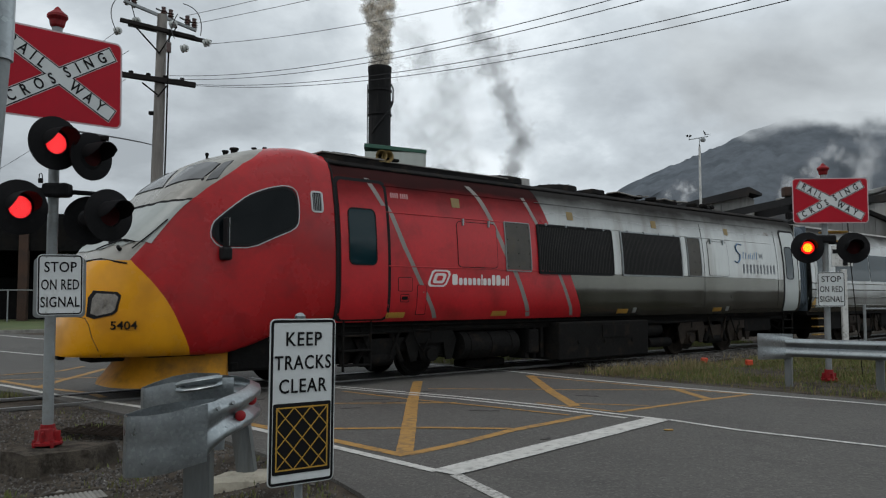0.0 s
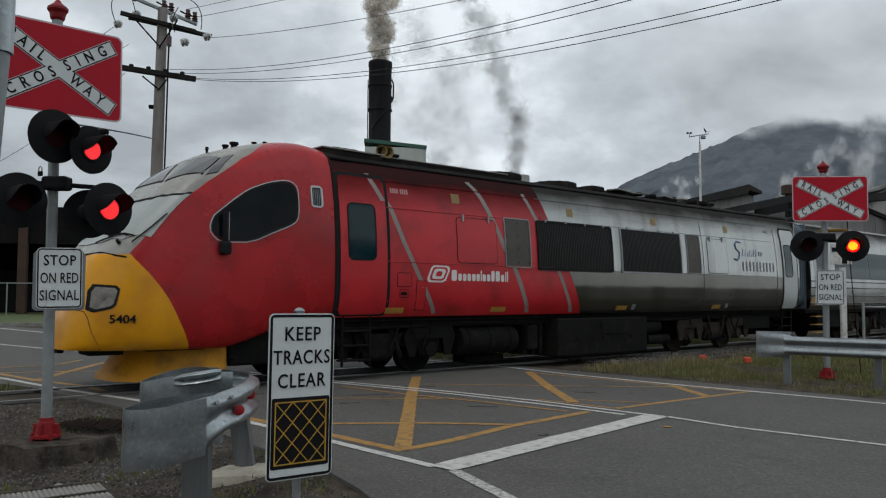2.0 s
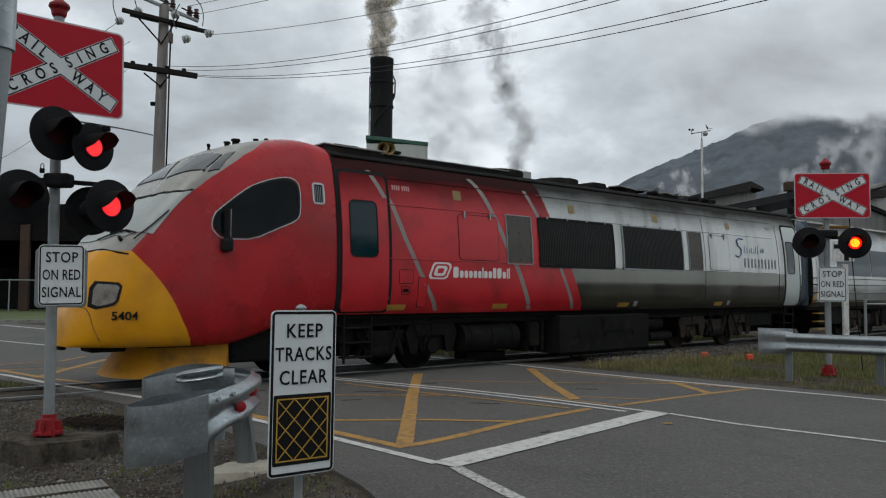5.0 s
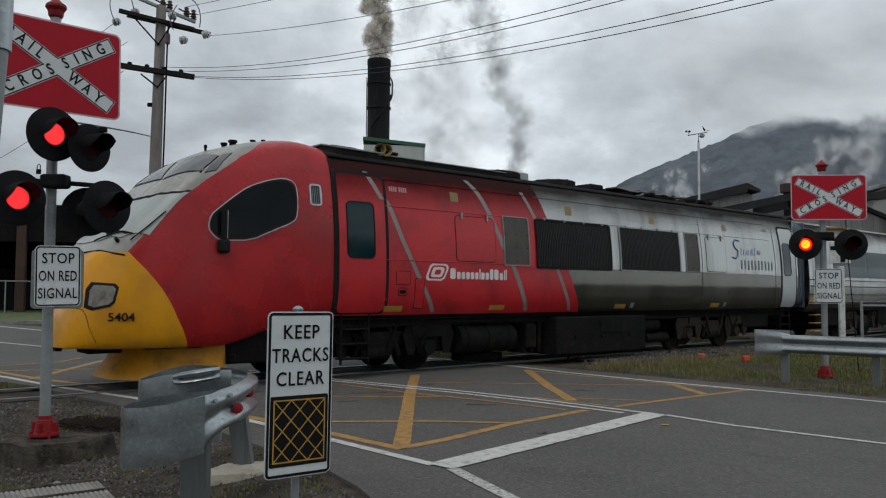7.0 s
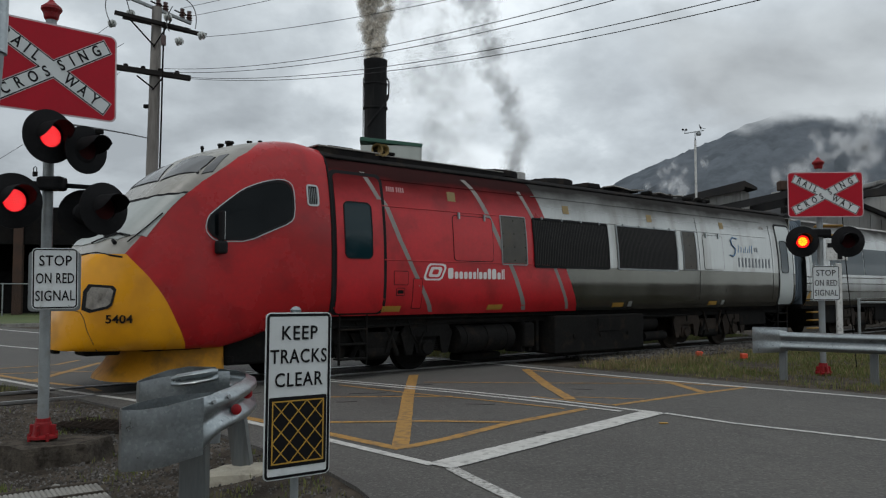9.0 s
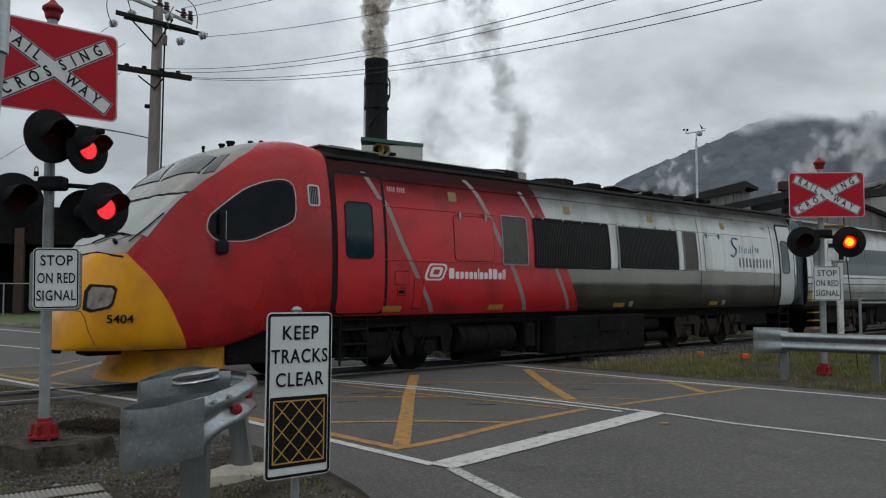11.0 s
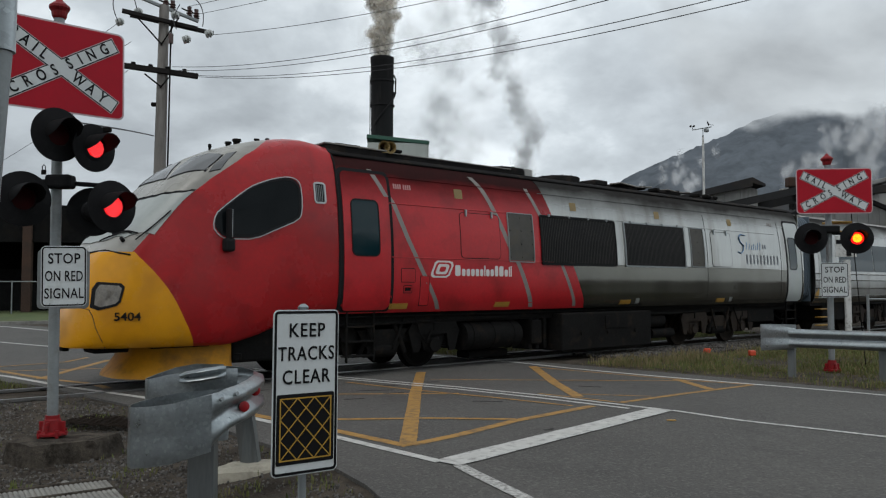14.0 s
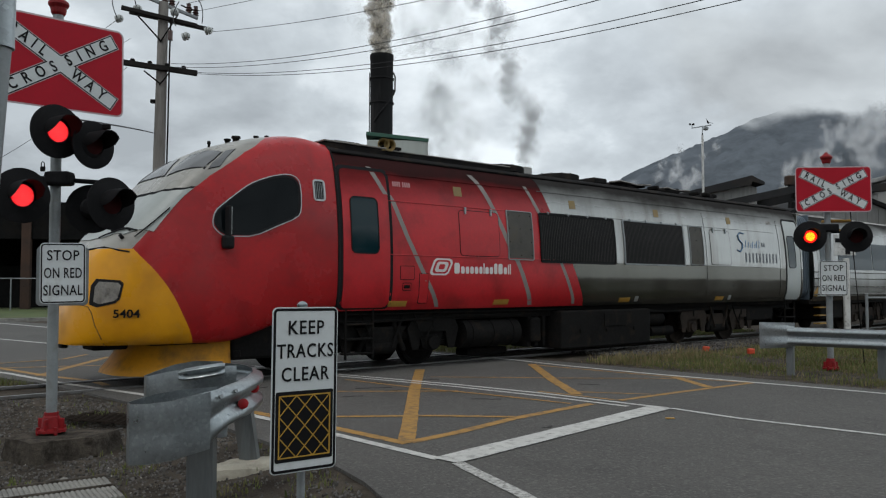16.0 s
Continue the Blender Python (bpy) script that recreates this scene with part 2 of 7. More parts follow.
LINE_FADED = mat("flaking_white_line_paint", (0.50, 0.49, 0.46), 0.8, 0, 0.15, 14, 90, dark=(0.12, 0.115, 0.107), amount=0.55, bump=0.3, bump_scale=160)
LINE_YELLOW = mat("worn_yellow_line_paint", (0.38, 0.205, 0.045), 0.75, 0, 0.16, 5, 70, dark=(0.13, 0.085, 0.045), amount=0.45, bump=0.2, bump_scale=160)
DIRT = mat("damp_gravelly_dirt", (0.092, 0.076, 0.060), 0.95, 0, 0.4, 1.6, 60, dark=(0.030, 0.024, 0.019), amount=0.5, bump=1.0, bump_scale=38, bump_deep=0.03, spec=0.1)
PLATE_GOLD = mat("dull_gold_plate", (0.24, 0.165, 0.055), 0.6, 0, 0.15, 4, 40)
STONE = mat("blue_grey_gravel", (0.17, 0.16, 0.15), 0.9, 0, 0.25, 2, 30, dark=(0.03, 0.026, 0.022), island=0.95, bump=0.3, spec=0.15)
PALE_CHIP = mat("pale_chip", (0.46, 0.44, 0.40), 0.8, 0, 0.2, 8, 40, dark=(0.2, 0.17, 0.13), island=0.7)
GRASS = mat("verge_grass", (0.12, 0.16, 0.042), 0.8, 0, 0.3, 1.2, 20, dark=(0.17, 0.14, 0.065), amount=0.3, island=0.6, spec=0.2)
GRASS_DRY = mat("dry_verge_grass", (0.25, 0.20, 0.105), 0.85, 0, 0.3, 1.2, 20, spec=0.15)
MESH_RUST = mat("rusty_wire_mat", (0.03, 0.022, 0.017), 0.9, 0.1, 0.3, 8, 60, spec=0.1)
LAWN = mat("far_lawn", (0.075, 0.105, 0.03), 0.9, 0, 0.3, 0.5, 6, dark=(0.12, 0.11, 0.05), amount=0.3, bump=0.5, bump_scale=12)
CONCRETE = mat("weathered_concrete", (0.26, 0.25, 0.225), 0.85, 0, 0.2, 2, 50, dark=(0.10, 0.095, 0.085), amount=0.35, bump=0.3, bump_scale=50)
FOOTING = mat("cream_concrete", (0.42, 0.385, 0.31), 0.9, 0, 0.15, 4, 50, dark=(0.2, 0.18, 0.14), amount=0.25, bump=0.4, bump_scale=40)
BLOCK = mat("dark_mossy_concrete", (0.085, 0.072, 0.058), 0.95, 0, 0.35, 5, 50, dark=(0.018, 0.015, 0.012), amount=0.5, bump=0.9, bump_scale=30, bump_deep=0.02, spec=0.1)
RAIL_STEEL = mat("polished_rail_steel", (0.22, 0.215, 0.21), 0.35, 0.8, 0.1, 3, 40, dark=(0.14, 0.09, 0.06), amount=0.2)
TIMBER = mat("grey_weathered_timber", (0.25, 0.235, 0.215), 0.9, 0, 0.25, 2, 40, dark=(0.05, 0.042, 0.036), amount=0.35, bump=0.5, bump_scale=30, streak=True)
TIMBER_DARK = mat("tarred_timber", (0.022, 0.020, 0.019), 0.85, 0, 0.3, 3, 40, spec=0.12)
PORCELAIN = mat("pale_glass_insulator", (0.42, 0.44, 0.42), 0.2, 0, 0.1, 8, 40)
BROWN_PORCELAIN = mat("brown_insulator", (0.07, 0.035, 0.03), 0.3, 0, 0.1, 8, 40)
WIRE = mat("dark_wire", (0.03, 0.03, 0.032), 0.6, 0.3, 0.1, 3, 30)
STACK_STEEL = mat("sooty_stack_steel", (0.017, 0.017, 0.018), 0.75, 0, 0.35, 0.4, 4, dark=(0.045, 0.042, 0.04), amount=0.25, streak=True, spec=0.12)
TANK_WHITE = mat("pale_green_tank", (0.40, 0.43, 0.40), 0.6, 0, 0.12, 0.5, 4, dark=(0.2, 0.2, 0.18), amount=0.25, streak=True)
GREEN_TRIM = mat("dark_green_trim", (0.02, 0.085, 0.055), 0.6, 0, 0.1, 1, 5)
SHED_DARK = mat("dark_shed_steel", (0.03, 0.03, 0.031), 0.8, 0, 0.35, 0.3, 4, dark=(0.045, 0.035, 0.028), amount=0.3, spec=0.12)
# near-black stands in for the deep shade inside the open shed
SHED_BLACK = mat("shaded_black_sheet", (0.007, 0.007, 0.0072), 0.9, 0, 0.35, 0.3, 4, dark=(0.014, 0.012, 0.01), amount=0.25, spec=0.05)
SHED_GREY = mat("faded_corrugated_sheet", (0.34, 0.335, 0.32), 0.7, 0.1, 0.15, 0.3, 4, dark=(0.10, 0.09, 0.08), amount=0.35, streak=True)
RUST = mat("rusty_column", (0.055, 0.028, 0.017), 0.9, 0, 0.3, 0.8, 12, dark=(0.03, 0.02, 0.015), amount=0.3)
# forest colour lifted to pale blue-grey: the haze of distance is painted in
MOUNTAIN = mat("haze_tinted_forest", (0.128, 0.144, 0.163), 1.0, 0, 0.22, 0.012, 0.09, dark=(0.08, 0.092, 0.104), amount=0.4, spec=0.0)
WHITE_POST = mat("flaking_white_paint", (0.6, 0.6, 0.58), 0.7, 0, 0.1, 6, 40, dark=(0.12, 0.10, 0.08), amount=0.3)
SAFETY_YELLOW = mat("safety_yellow_paint", (0.40, 0.22, 0.03), 0.5, 0, 0.12, 4, 40)
ORANGE = mat("orange_peg_plastic", (0.62, 0.07, 0.025), 0.5, 0, 0.1, 8, 40)
BELLOWS = mat("blue_grey_gangway", (0.075, 0.10, 0.125), 0.7, 0, 0.12, 2, 20)
BRAND_WHITE = mat("white_lettering_film", (0.66, 0.64, 0.62), 0.5, 0, 0.04, 4, 40)
BRAND_PINK = mat("faded_lettering_film", (0.45, 0.22, 0.22), 0.5, 0, 0.05, 4, 40)
BRAND_BLUE = mat("blue_lettering_film", (0.06, 0.14, 0.26), 0.5, 0, 0.05, 4, 40)
BRAND_GREY = mat("grey_lettering_film", (0.10, 0.11, 0.125), 0.5, 0, 0.05, 4, 40)
LEAF = mat("tree_leaf", (0.035, 0.055, 0.022), 0.7, 0, 0.35, 0.8, 8)
SMOKE_TAN = puff_mat("stack_smoke", (0.87, 0.835, 0.775), 0.58, 0.5)
SMOKE_GREY = puff_mat("grey_steam", (0.94, 0.95, 0.955), 0.13, 0.7)
SMOKE_FAINT = puff_mat("thin_grey_steam", (0.86, 0.88, 0.895), 0.07, 0.8)
STEAM_WHITE = puff_mat("white_steam", (0.90, 0.91, 0.92), 0.17, 1.1, wisp=0.05)


def cloud_mat(name):
    """Distant cloud: glowing grey that thins to nothing at its edges."""
    m = bpy.data.materials.new(name)
    m.use_nodes = True
    nt = m.node_tree
    nt.nodes.clear()
    N, L = nt.nodes.new, nt.links.new
    out, mix, clear, glow = (N("ShaderNode" + k) for k in ("OutputMaterial", "MixShader", "BsdfTransparent", "Emission"))
    co, sep = N("ShaderNodeTexCoord"), N("ShaderNodeSeparateXYZ")
    L(co.outputs["Object"], sep.inputs[0])
    mp = N("ShaderNodeMapping")
    mp.inputs["Scale"].default_value = (0.6, 0.3, 1.0)
    L(co.outputs["Object"], mp.inputs[0])

    def noise_at(scale, detail):
        n = N("ShaderNodeTexNoise")
        n.inputs["Scale"].default_value, n.inputs["Detail"].default_value = scale, detail
        n.inputs["Distortion"].default_value = 0.15
        L(mp.outputs[0], n.inputs["Vector"])
        return n.outputs["Fac"]

    def math2(kind, a, b, c=None):
        n = N("ShaderNodeMath")
        n.operation = kind
        for sock, v in zip(n.inputs, (a, b, c)):
            if isinstance(v, (int, float)):
                sock.default_value = v
            elif v is not None:
                L(v, sock)
        return n.outputs[0]

    def ranged(v, a, b, lo=0.0, hi=1.0):
        r = N("ShaderNodeMapRange")
        r.interpolation_type = "SMOOTHSTEP"
        for k, q in (("From Min", a), ("From Max", b), ("To Min", lo), ("To Max", hi)):
            r.inputs[k].default_value = q
        L(v, r.inputs["Value"])
        return r.outputs["Result"]

    ragged = noise_at(0.016, 6)
    lift = math2("MULTIPLY_ADD", ragged, 120.0, sep.outputs["Z"])
    base = ranged(lift, 253.0, 290.0)
    top = ranged(math2("MULTIPLY_ADD", ragged, -150.0, sep.outputs["Z"]), 330.0, 200.0)
    edge = ranged(math2("MULTIPLY_ADD", ragged, 140.0, sep.outputs["X"]), 280.0, 390.0)
    end = ranged(sep.outputs["X"], 1090.0, 800.0)
    thick = math2("MULTIPLY", math2("MULTIPLY", base, top), math2("MULTIPLY", edge, end))
    L(math2("MULTIPLY", thick, 0.97), mix.inputs[0])
    ramp = N("ShaderNodeValToRGB")
    e = ramp.color_ramp.elements
    e[0].position, e[0].color = 0.3, (0.405, 0.44, 0.468, 1)
    e[1].position, e[1].color = 0.72, (0.645, 0.70, 0.735, 1)
    L(noise_at(0.011, 5), ramp.inputs[0])
    L(ramp.outputs[0], glow.inputs["Color"])
    L(clear.outputs[0], mix.inputs[1])
    L(glow.outputs[0], mix.inputs[2])
    L(mix.outputs[0], out.inputs["Surface"])
    return m


CLOUD_VEIL = cloud_mat("hill_cloud")

# ---- tools ----
def mesh_of(name, bm, material, smooth=False):
    bmesh.ops.recalc_face_normals(bm, faces=bm.faces)
    me = bpy.data.meshes.new(name)
    bm.to_mesh(me)
    bm.free()
    for m in material if isinstance(material, (list, tuple)) else [material]:
        me.materials.append(m)
    if smooth:
        me.polygons.foreach_set("use_smooth", [True] * len(me.polygons))
        me.set_sharp_from_angle(angle=radians(smooth if smooth is not True else 40))
    return me


def part(name, bm, material, parent=None, label="", smooth=False):
    ob = new(name, mesh_of(name, bm, material, smooth))
    ob.parent = parent
    return tagged(ob, label)


def thing(name, label, category, m=None, group="", kind=""):
    ob = tagged(new(name), label, category, group, kind)
    ob.empty_display_size = 0.1
    if m is not None:
        ob.matrix_basis = m
    return ob


def solid(name, bm, material, label, category, m=None, group="", kind="", smooth=False):
    ob = tagged(new(name, mesh_of(name, bm, material, smooth)), label, category, group, kind)
    if m is not None:
        ob.matrix_basis = m
    return ob


def box(size, at=(0, 0, 0), bevel=0.0, turn=None, bm=None, seg=2):
    bm = bm or bmesh.new()
    m = Matrix.Translation(at) @ (turn or Matrix()) @ Matrix.Diagonal((*size, 1))
    vs = bmesh.ops.create_cube(bm, size=1, matrix=m)["verts"]
    if bevel:
        es = {e for v in vs for e in v.link_edges}
        bmesh.ops.bevel(bm, geom=list(es), offset=bevel, segments=seg, affect="EDGES", profile=0.5)
    return bm


def cyl(r1, r2, a, b, seg=20, bm=None, cap=True):
    """A round bar from a to b."""
    bm = bm or bmesh.new()
    a, b = Vector(a), Vector(b)
    turn = (b - a).to_track_quat("Z", "Y").to_matrix().to_4x4()
    bmesh.ops.create_cone(bm, cap_ends=cap, segments=seg, radius1=r1, radius2=r2, depth=(b - a).length, matrix=Matrix.Translation((a + b) / 2) @ turn)
    return bm


def loft(rings, closed=True, cap=True, bm=None):
    bm = bm or bmesh.new()
    rows = [[bm.verts.new(p) for p in r] for r in rings]
    n = len(rows[0])
    for r1, r2 in zip(rows, rows[1:]):
        for i in range(n if closed else n - 1):
            j = (i + 1) % n
            try:
                bm.faces.new((r1[i], r1[j], r2[j], r2[i]))
            except ValueError:
                pass
    if cap and closed:
        bm.faces.new(rows[0])
        bm.faces.new(rows[-1][::-1])
    return bm


def tube(points, radius, seg=8, bm=None):
    """A bent round bar through the points; radius may be a list."""
    pts = [Vector(p) for p in points]
    rad = radius if isinstance(radius, (list, tuple)) else [radius] * len(pts)
    rings = []
    side = None
    for i, p in enumerate(pts):
        d = (pts[min(i + 1, len(pts) - 1)] - pts[max(i - 1, 0)]).normalized()
        side = (side - d * side.dot(d)).normalized() if side else d.orthogonal().normalized()
        up = d.cross(side)
        rings.append([p + rad[i] * (math.cos(k) * side + math.sin(k) * up) for k in (2 * math.pi * j / seg for j in range(seg))])
    return loft(rings, bm=bm)


def lathe(profile, seg=28, axis=Matrix(), bm=None):
    """Turned shape from (radius, height) pairs round z."""
    rings = [[axis @ Vector((r * math.cos(k), r * math.sin(k), h)) for k in (2 * math.pi * j / seg for j in range(seg))] for r, h in profile]
    return loft(rings, bm=bm)


def rounded(w, h, r, seg=5, cx=0.0, cy=0.0):
    """Corner points of a rounded rectangle."""
    pts = []
    for sx, sy, a0 in ((1, 1, 0), (-1, 1, 90), (-1, -1, 180), (1, -1, 270)):
        for k in range(seg + 1):
            a = radians(a0 + 90 * k / seg)
            pts.append((cx + sx * (w / 2 - r) + r * math.cos(a), cy + sy * (h / 2 - r) + r * math.sin(a)))
    return pts


def slab(outline, y0, y1, bm=None):
    """An upright plate: outline in x and z, from depth y0 to y1."""
    return loft([[(x, y0, z) for x, z in outline], [(x, y1, z) for x, z in outline]], bm=bm)


def flat(outline, z0, z1, bm=None):
    return loft([[(x, y, z0) for x, y in outline], [(x, y, z1) for x, y in outline]], bm=bm)


def lettering(word, size, m, material, parent, stretch=0.8, bold=0.0, spread=1.0, width=0.0):
    """A word in the built-in font, standing upright, centred; its face looks to -y."""
    cu = bpy.data.curves.new("lettering", "FONT")
    cu.body, cu.size, cu.align_x, cu.align_y = word, size / 0.73, "CENTER", "CENTER"
    cu.space_character = spread
    cu.extrude, cu.offset, cu.resolution_u = 0.0015, bold, 3
    ob = bpy.data.objects.new("lettering_source", cu)
    scene.collection.objects.link(ob)
    bpy.context.view_layer.update()
    me = bpy.data.meshes.new_from_object(ob.evaluated_get(bpy.context.evaluated_depsgraph_get()))
    bpy.data.objects.remove(ob)
    if width:
        xs = [v.co.x for v in me.vertices]
        stretch = width / (max(xs) - min(xs))
    me.transform(m @ Matrix.Rotation(radians(90), 4, "X") @ Matrix.Diagonal((stretch, 1, 1, 1)))
    me.materials.clear()
    me.materials.append(material)
    out = new("lettering", me)
    out.parent = parent
    return out

# ---- ground, road, railway ----
TRAIN_AT, TRAIN_TURN = Vector((-0.823, 15.770, 0.0)), 40.486
ALONG = Vector((math.cos(radians(TRAIN_TURN)), math.sin(radians(TRAIN_TURN)), 0))
ACROSS = Vector((-ALONG.y, ALONG.x, 0))
# the two edges of the asphalt, from the camera's side up the road
ROAD_NEAR = [(1.2, -7), (0.35, 3.0), (-0.25, 5.2), (-0.62, 6.15), (-0.95, 6.75), (-2.35, 8.5), (-3.6, 9.85), (-6.3, 12.35), (-8.2, 13.6), (-14, 17.3), (-34, 28)]
ROAD_FAR = [(34, -12), (14, 4.4), (9, 8.9), (6.55, 11.4), (4.3, 13.85), (1.45, 16.75), (-4, 21.5), (-10, 27), (-19, 34), (-40, 48)]


def near_edge(x, y):
    """Metres from the near edge of the road; positive on the verge."""
    best = 1e9
    for (x1, y1), (x2, y2) in zip(ROAD_NEAR, ROAD_NEAR[1:]):
        dx, dy = x2 - x1, y2 - y1
        k = max(0, min(1, ((x - x1) * dx + (y - y1) * dy) / (dx * dx + dy * dy)))
        px, py = x - x1 - k * dx, y - y1 - k * dy
        d = math.hypot(px, py) * (1 if dx * py - dy * px > 0 else -1)
        if abs(d) < abs(best):
            best = d
    return best


def ground_z(x, y):
    """Height of the earth: a shallow dip in the verge by the camera, loose stones elsewhere."""
    d = near_edge(x, y)
    lat = (Vector((x, y, 0)) - TRAIN_AT).dot(ACROSS)
    z = -0.03
    if d > 0:
        k = min(1, d / 1.1) * min(1, max(0, (-1.6 - lat) / 1.2))
        z -= 0.15 * k * k * (3 - 2 * k)
        z += 0.03 * min(1, d) * noise.noise((x * 1.3, y * 1.3, 3)) + 0.012 * noise.noise((x * 5, y * 5, 1))
    return z


def build_ground():
    # one sheet, finer near the camera, out to the horizon
    def steps(lo, hi, fine, far):
        a = list(np.arange(lo, hi + 1e-6, fine))
        s, x = fine, hi
        up = []
        while x < far:
            s *= 1.5
            x += s
            up.append(x)
        s, x = fine, lo
        down = []
        while x > -far:
            s *= 1.5
            x -= s
            down.append(x)
        return down[::-1] + a + up
    xs, ys = steps(-9, 9, 0.15, 3500), steps(3, 20, 0.15, 3500)
    bm = bmesh.new()
    rows = [[bm.verts.new((x, y, ground_z(x, y) if -20 < x < 20 and -5 < y < 30 else -0.03)) for x in xs] for y in ys]
    for r1, r2 in zip(rows, rows[1:]):
        for i in range(len(xs) - 1):
            bm.faces.new((r1[i], r1[i + 1], r2[i + 1], r2[i]))
    solid("ground", bm, DIRT, "damp brown gravelly earth along the road", "ground", kind="structure", smooth=60)
    road = flat(ROAD_NEAR + ROAD_FAR[::-1], -0.2, 0.0)
    solid("road", road, ASPHALT, "dark grey worn asphalt road over the crossing", "road", kind="structure")


def stripe(points, width, material, name, label, lift=0.004, group="road markings"):
    """A painted line along the points, with slightly uneven edges."""
    pts = []
    for (x1, y1), (x2, y2) in zip(points, points[1:]):
        n = max(2, int(math.hypot(x2 - x1, y2 - y1) / 0.12))
        pts += [(x1 + (x2 - x1) * k / n, y1 + (y2 - y1) * k / n) for k in range(n)]
    pts.append(points[-1])
    bm = bmesh.new()
    rows = []
    for i, (x, y) in enumerate(pts):
        a, b = pts[max(0, i - 1)], pts[min(len(pts) - 1, i + 1)]
        d = Vector((b[0] - a[0], b[1] - a[1], 0)).normalized()
        s = Vector((-d.y, d.x, 0)) * width / 2
        j1, j2 = (1 + 0.10 * noise.noise((x * 6 + q, y * 6, 7)) for q in (0, 50))
        rows.append([bm.verts.new(Vector((x, y, lift)) + s * j1), bm.verts.new(Vector((x, y, lift)) - s * j2)])
    for r1, r2 in zip(rows, rows[1:]):
        bm.faces.new((r1[0], r1[1], r2[1], r2[0]))
    return solid(name, bm, material, label, "road marking", group=group, kind="structure")


def build_markings():
    W, Y = LINE_WHITE, LINE_YELLOW
    stripe([(0.0, 6.86), (2.66, 9.87)], 0.30, W, "stop_line", "broad worn white stop line on asphalt", 0.010)
    stripe([(-3.6, 14.9), (-1.68, 13.41), (0.2, 12.11), (1.37, 11.15), (2.34, 10.19), (2.74, 9.82)], 0.085, W, "centre_line", "thin white double centre line on asphalt", 0.007)
    stripe([(-3.55, 14.6), (-1.65, 13.16), (0.2, 11.84), (1.33, 10.87), (2.28, 9.95)], 0.085, W, "centre_line", "thin white double centre line on asphalt", 0.007)
    stripe([(-9.0, 14.6), (-7.47, 13.59), (-5.84, 12.2), (-4.2, 11.0), (-2.24, 9.24), (-1.05, 8.0), (-0.39, 7.29), (-0.05, 6.93)], 0.11, W, "edge_line", "worn white edge line on asphalt", 0.007)
    stripe([(0.11, 6.78), (0.32, 6.29), (0.54, 5.8), (0.9, 4.8), (1.4, 3.0), (1.8, 0)], 0.12, LINE_FADED, "edge_line", "flaking white edge line on asphalt", 0.007)
    stripe([(2.78, 9.80), (3.35, 9.05), (3.97, 8.49), (4.49, 8.01), (7, 5.5), (10, 2)], 0.08, LINE_WHITE, "edge_line", "worn white lane line on asphalt", 0.007)
    stripe([(-6, 23.2), (1.41, 16.15), (2.36, 14.9), (3.6, 13.56), (4.68, 12.55), (5.54, 11.76), (5.93, 11.38), (9.5, 7.6)], 0.11, W, "edge_line", "worn white edge line beside the grass verge", 0.007)
    stripe([(-14, 23.5), (-12.12, 22.02), (-9.9, 20.34), (-8.47, 19.43), (-6.5, 17.8)], 0.12, W, "centre_line", "thin white centre line on asphalt", 0.007)
    stripe([(-24, 36), (-17.3, 31.3), (-14, 28.3)], 0.16, W, "edge_line", "worn white edge line on asphalt", 0.007)
    # yellow hatched box
    lab = "worn yellow hatched box line on asphalt"
    for pts, w, k in [([(-2.4, 9.6), (-1.1, 8.37), (-0.71, 7.97), (-0.36, 7.62)], 0.13, 4), ([(-0.45, 14.3), (-0.44, 11.4), (-0.40, 9.4), (-0.37, 7.70)], 0.17, 5), ([(-1.9, 9.12), (-1.21, 9.16), (-0.11, 9.23), (0.8, 9.15)], 0.10, 6),
                      ([(-0.34, 7.68), (0.14, 8.21), (0.79, 9.07), (1.23, 9.52), (1.87, 10.19)], 0.13, 4), ([(1.67, 15.33), (1.73, 12.6), (1.83, 11.04)], 0.17, 5), ([(-2.2, 11.3), (-1.5, 11.34), (0.19, 11.40)], 0.08, 4),
                      ([(-0.25, 13.16), (1.14, 13.07), (2.52, 12.99), (3.81, 12.98)], 0.06, 4), ([(3.79, 13.23), (3.93, 11.83)], 0.15, 5), ([(2.29, 10.49), (3.42, 11.39), (4.80, 12.42)], 0.10, 4),
                      ([(1.66, 15.22), (3.15, 13.76), (3.90, 13.03), (4.78, 12.38)], 0.08, 4), ([(-1.6, 12.77), (-0.47, 11.78), (0.57, 11.04), (1.61, 10.19)], 0.07, 6), ([(1.32, 11.39), (2.07, 10.70), (2.29, 10.49)], 0.06, 4), ([(1.87, 11.33), (2.86, 11.09)], 0.06, 4),
                      ([(-9.0, 15.3), (-7.82, 14.23), (-6.76, 13.34), (-5.56, 12.55), (-5.1, 12.0)], 0.13, 4), ([(-6.77, 13.26), (-6.91, 14.42), (-7.1, 16.8)], 0.15, 5), ([(-9.0, 15.0), (-8.5, 15.47), (-7.81, 16.29), (-7.83, 17.35)], 0.10, 6), ([(-9.5, 14.3), (-7.98, 14.52), (-7.1, 14.82), (-6.0, 15.1)], 0.09, 4)]:
        stripe(pts, w, Y, "hatch_line", lab, 0.004 + 0.001 * (k - 4), "yellow box markings")


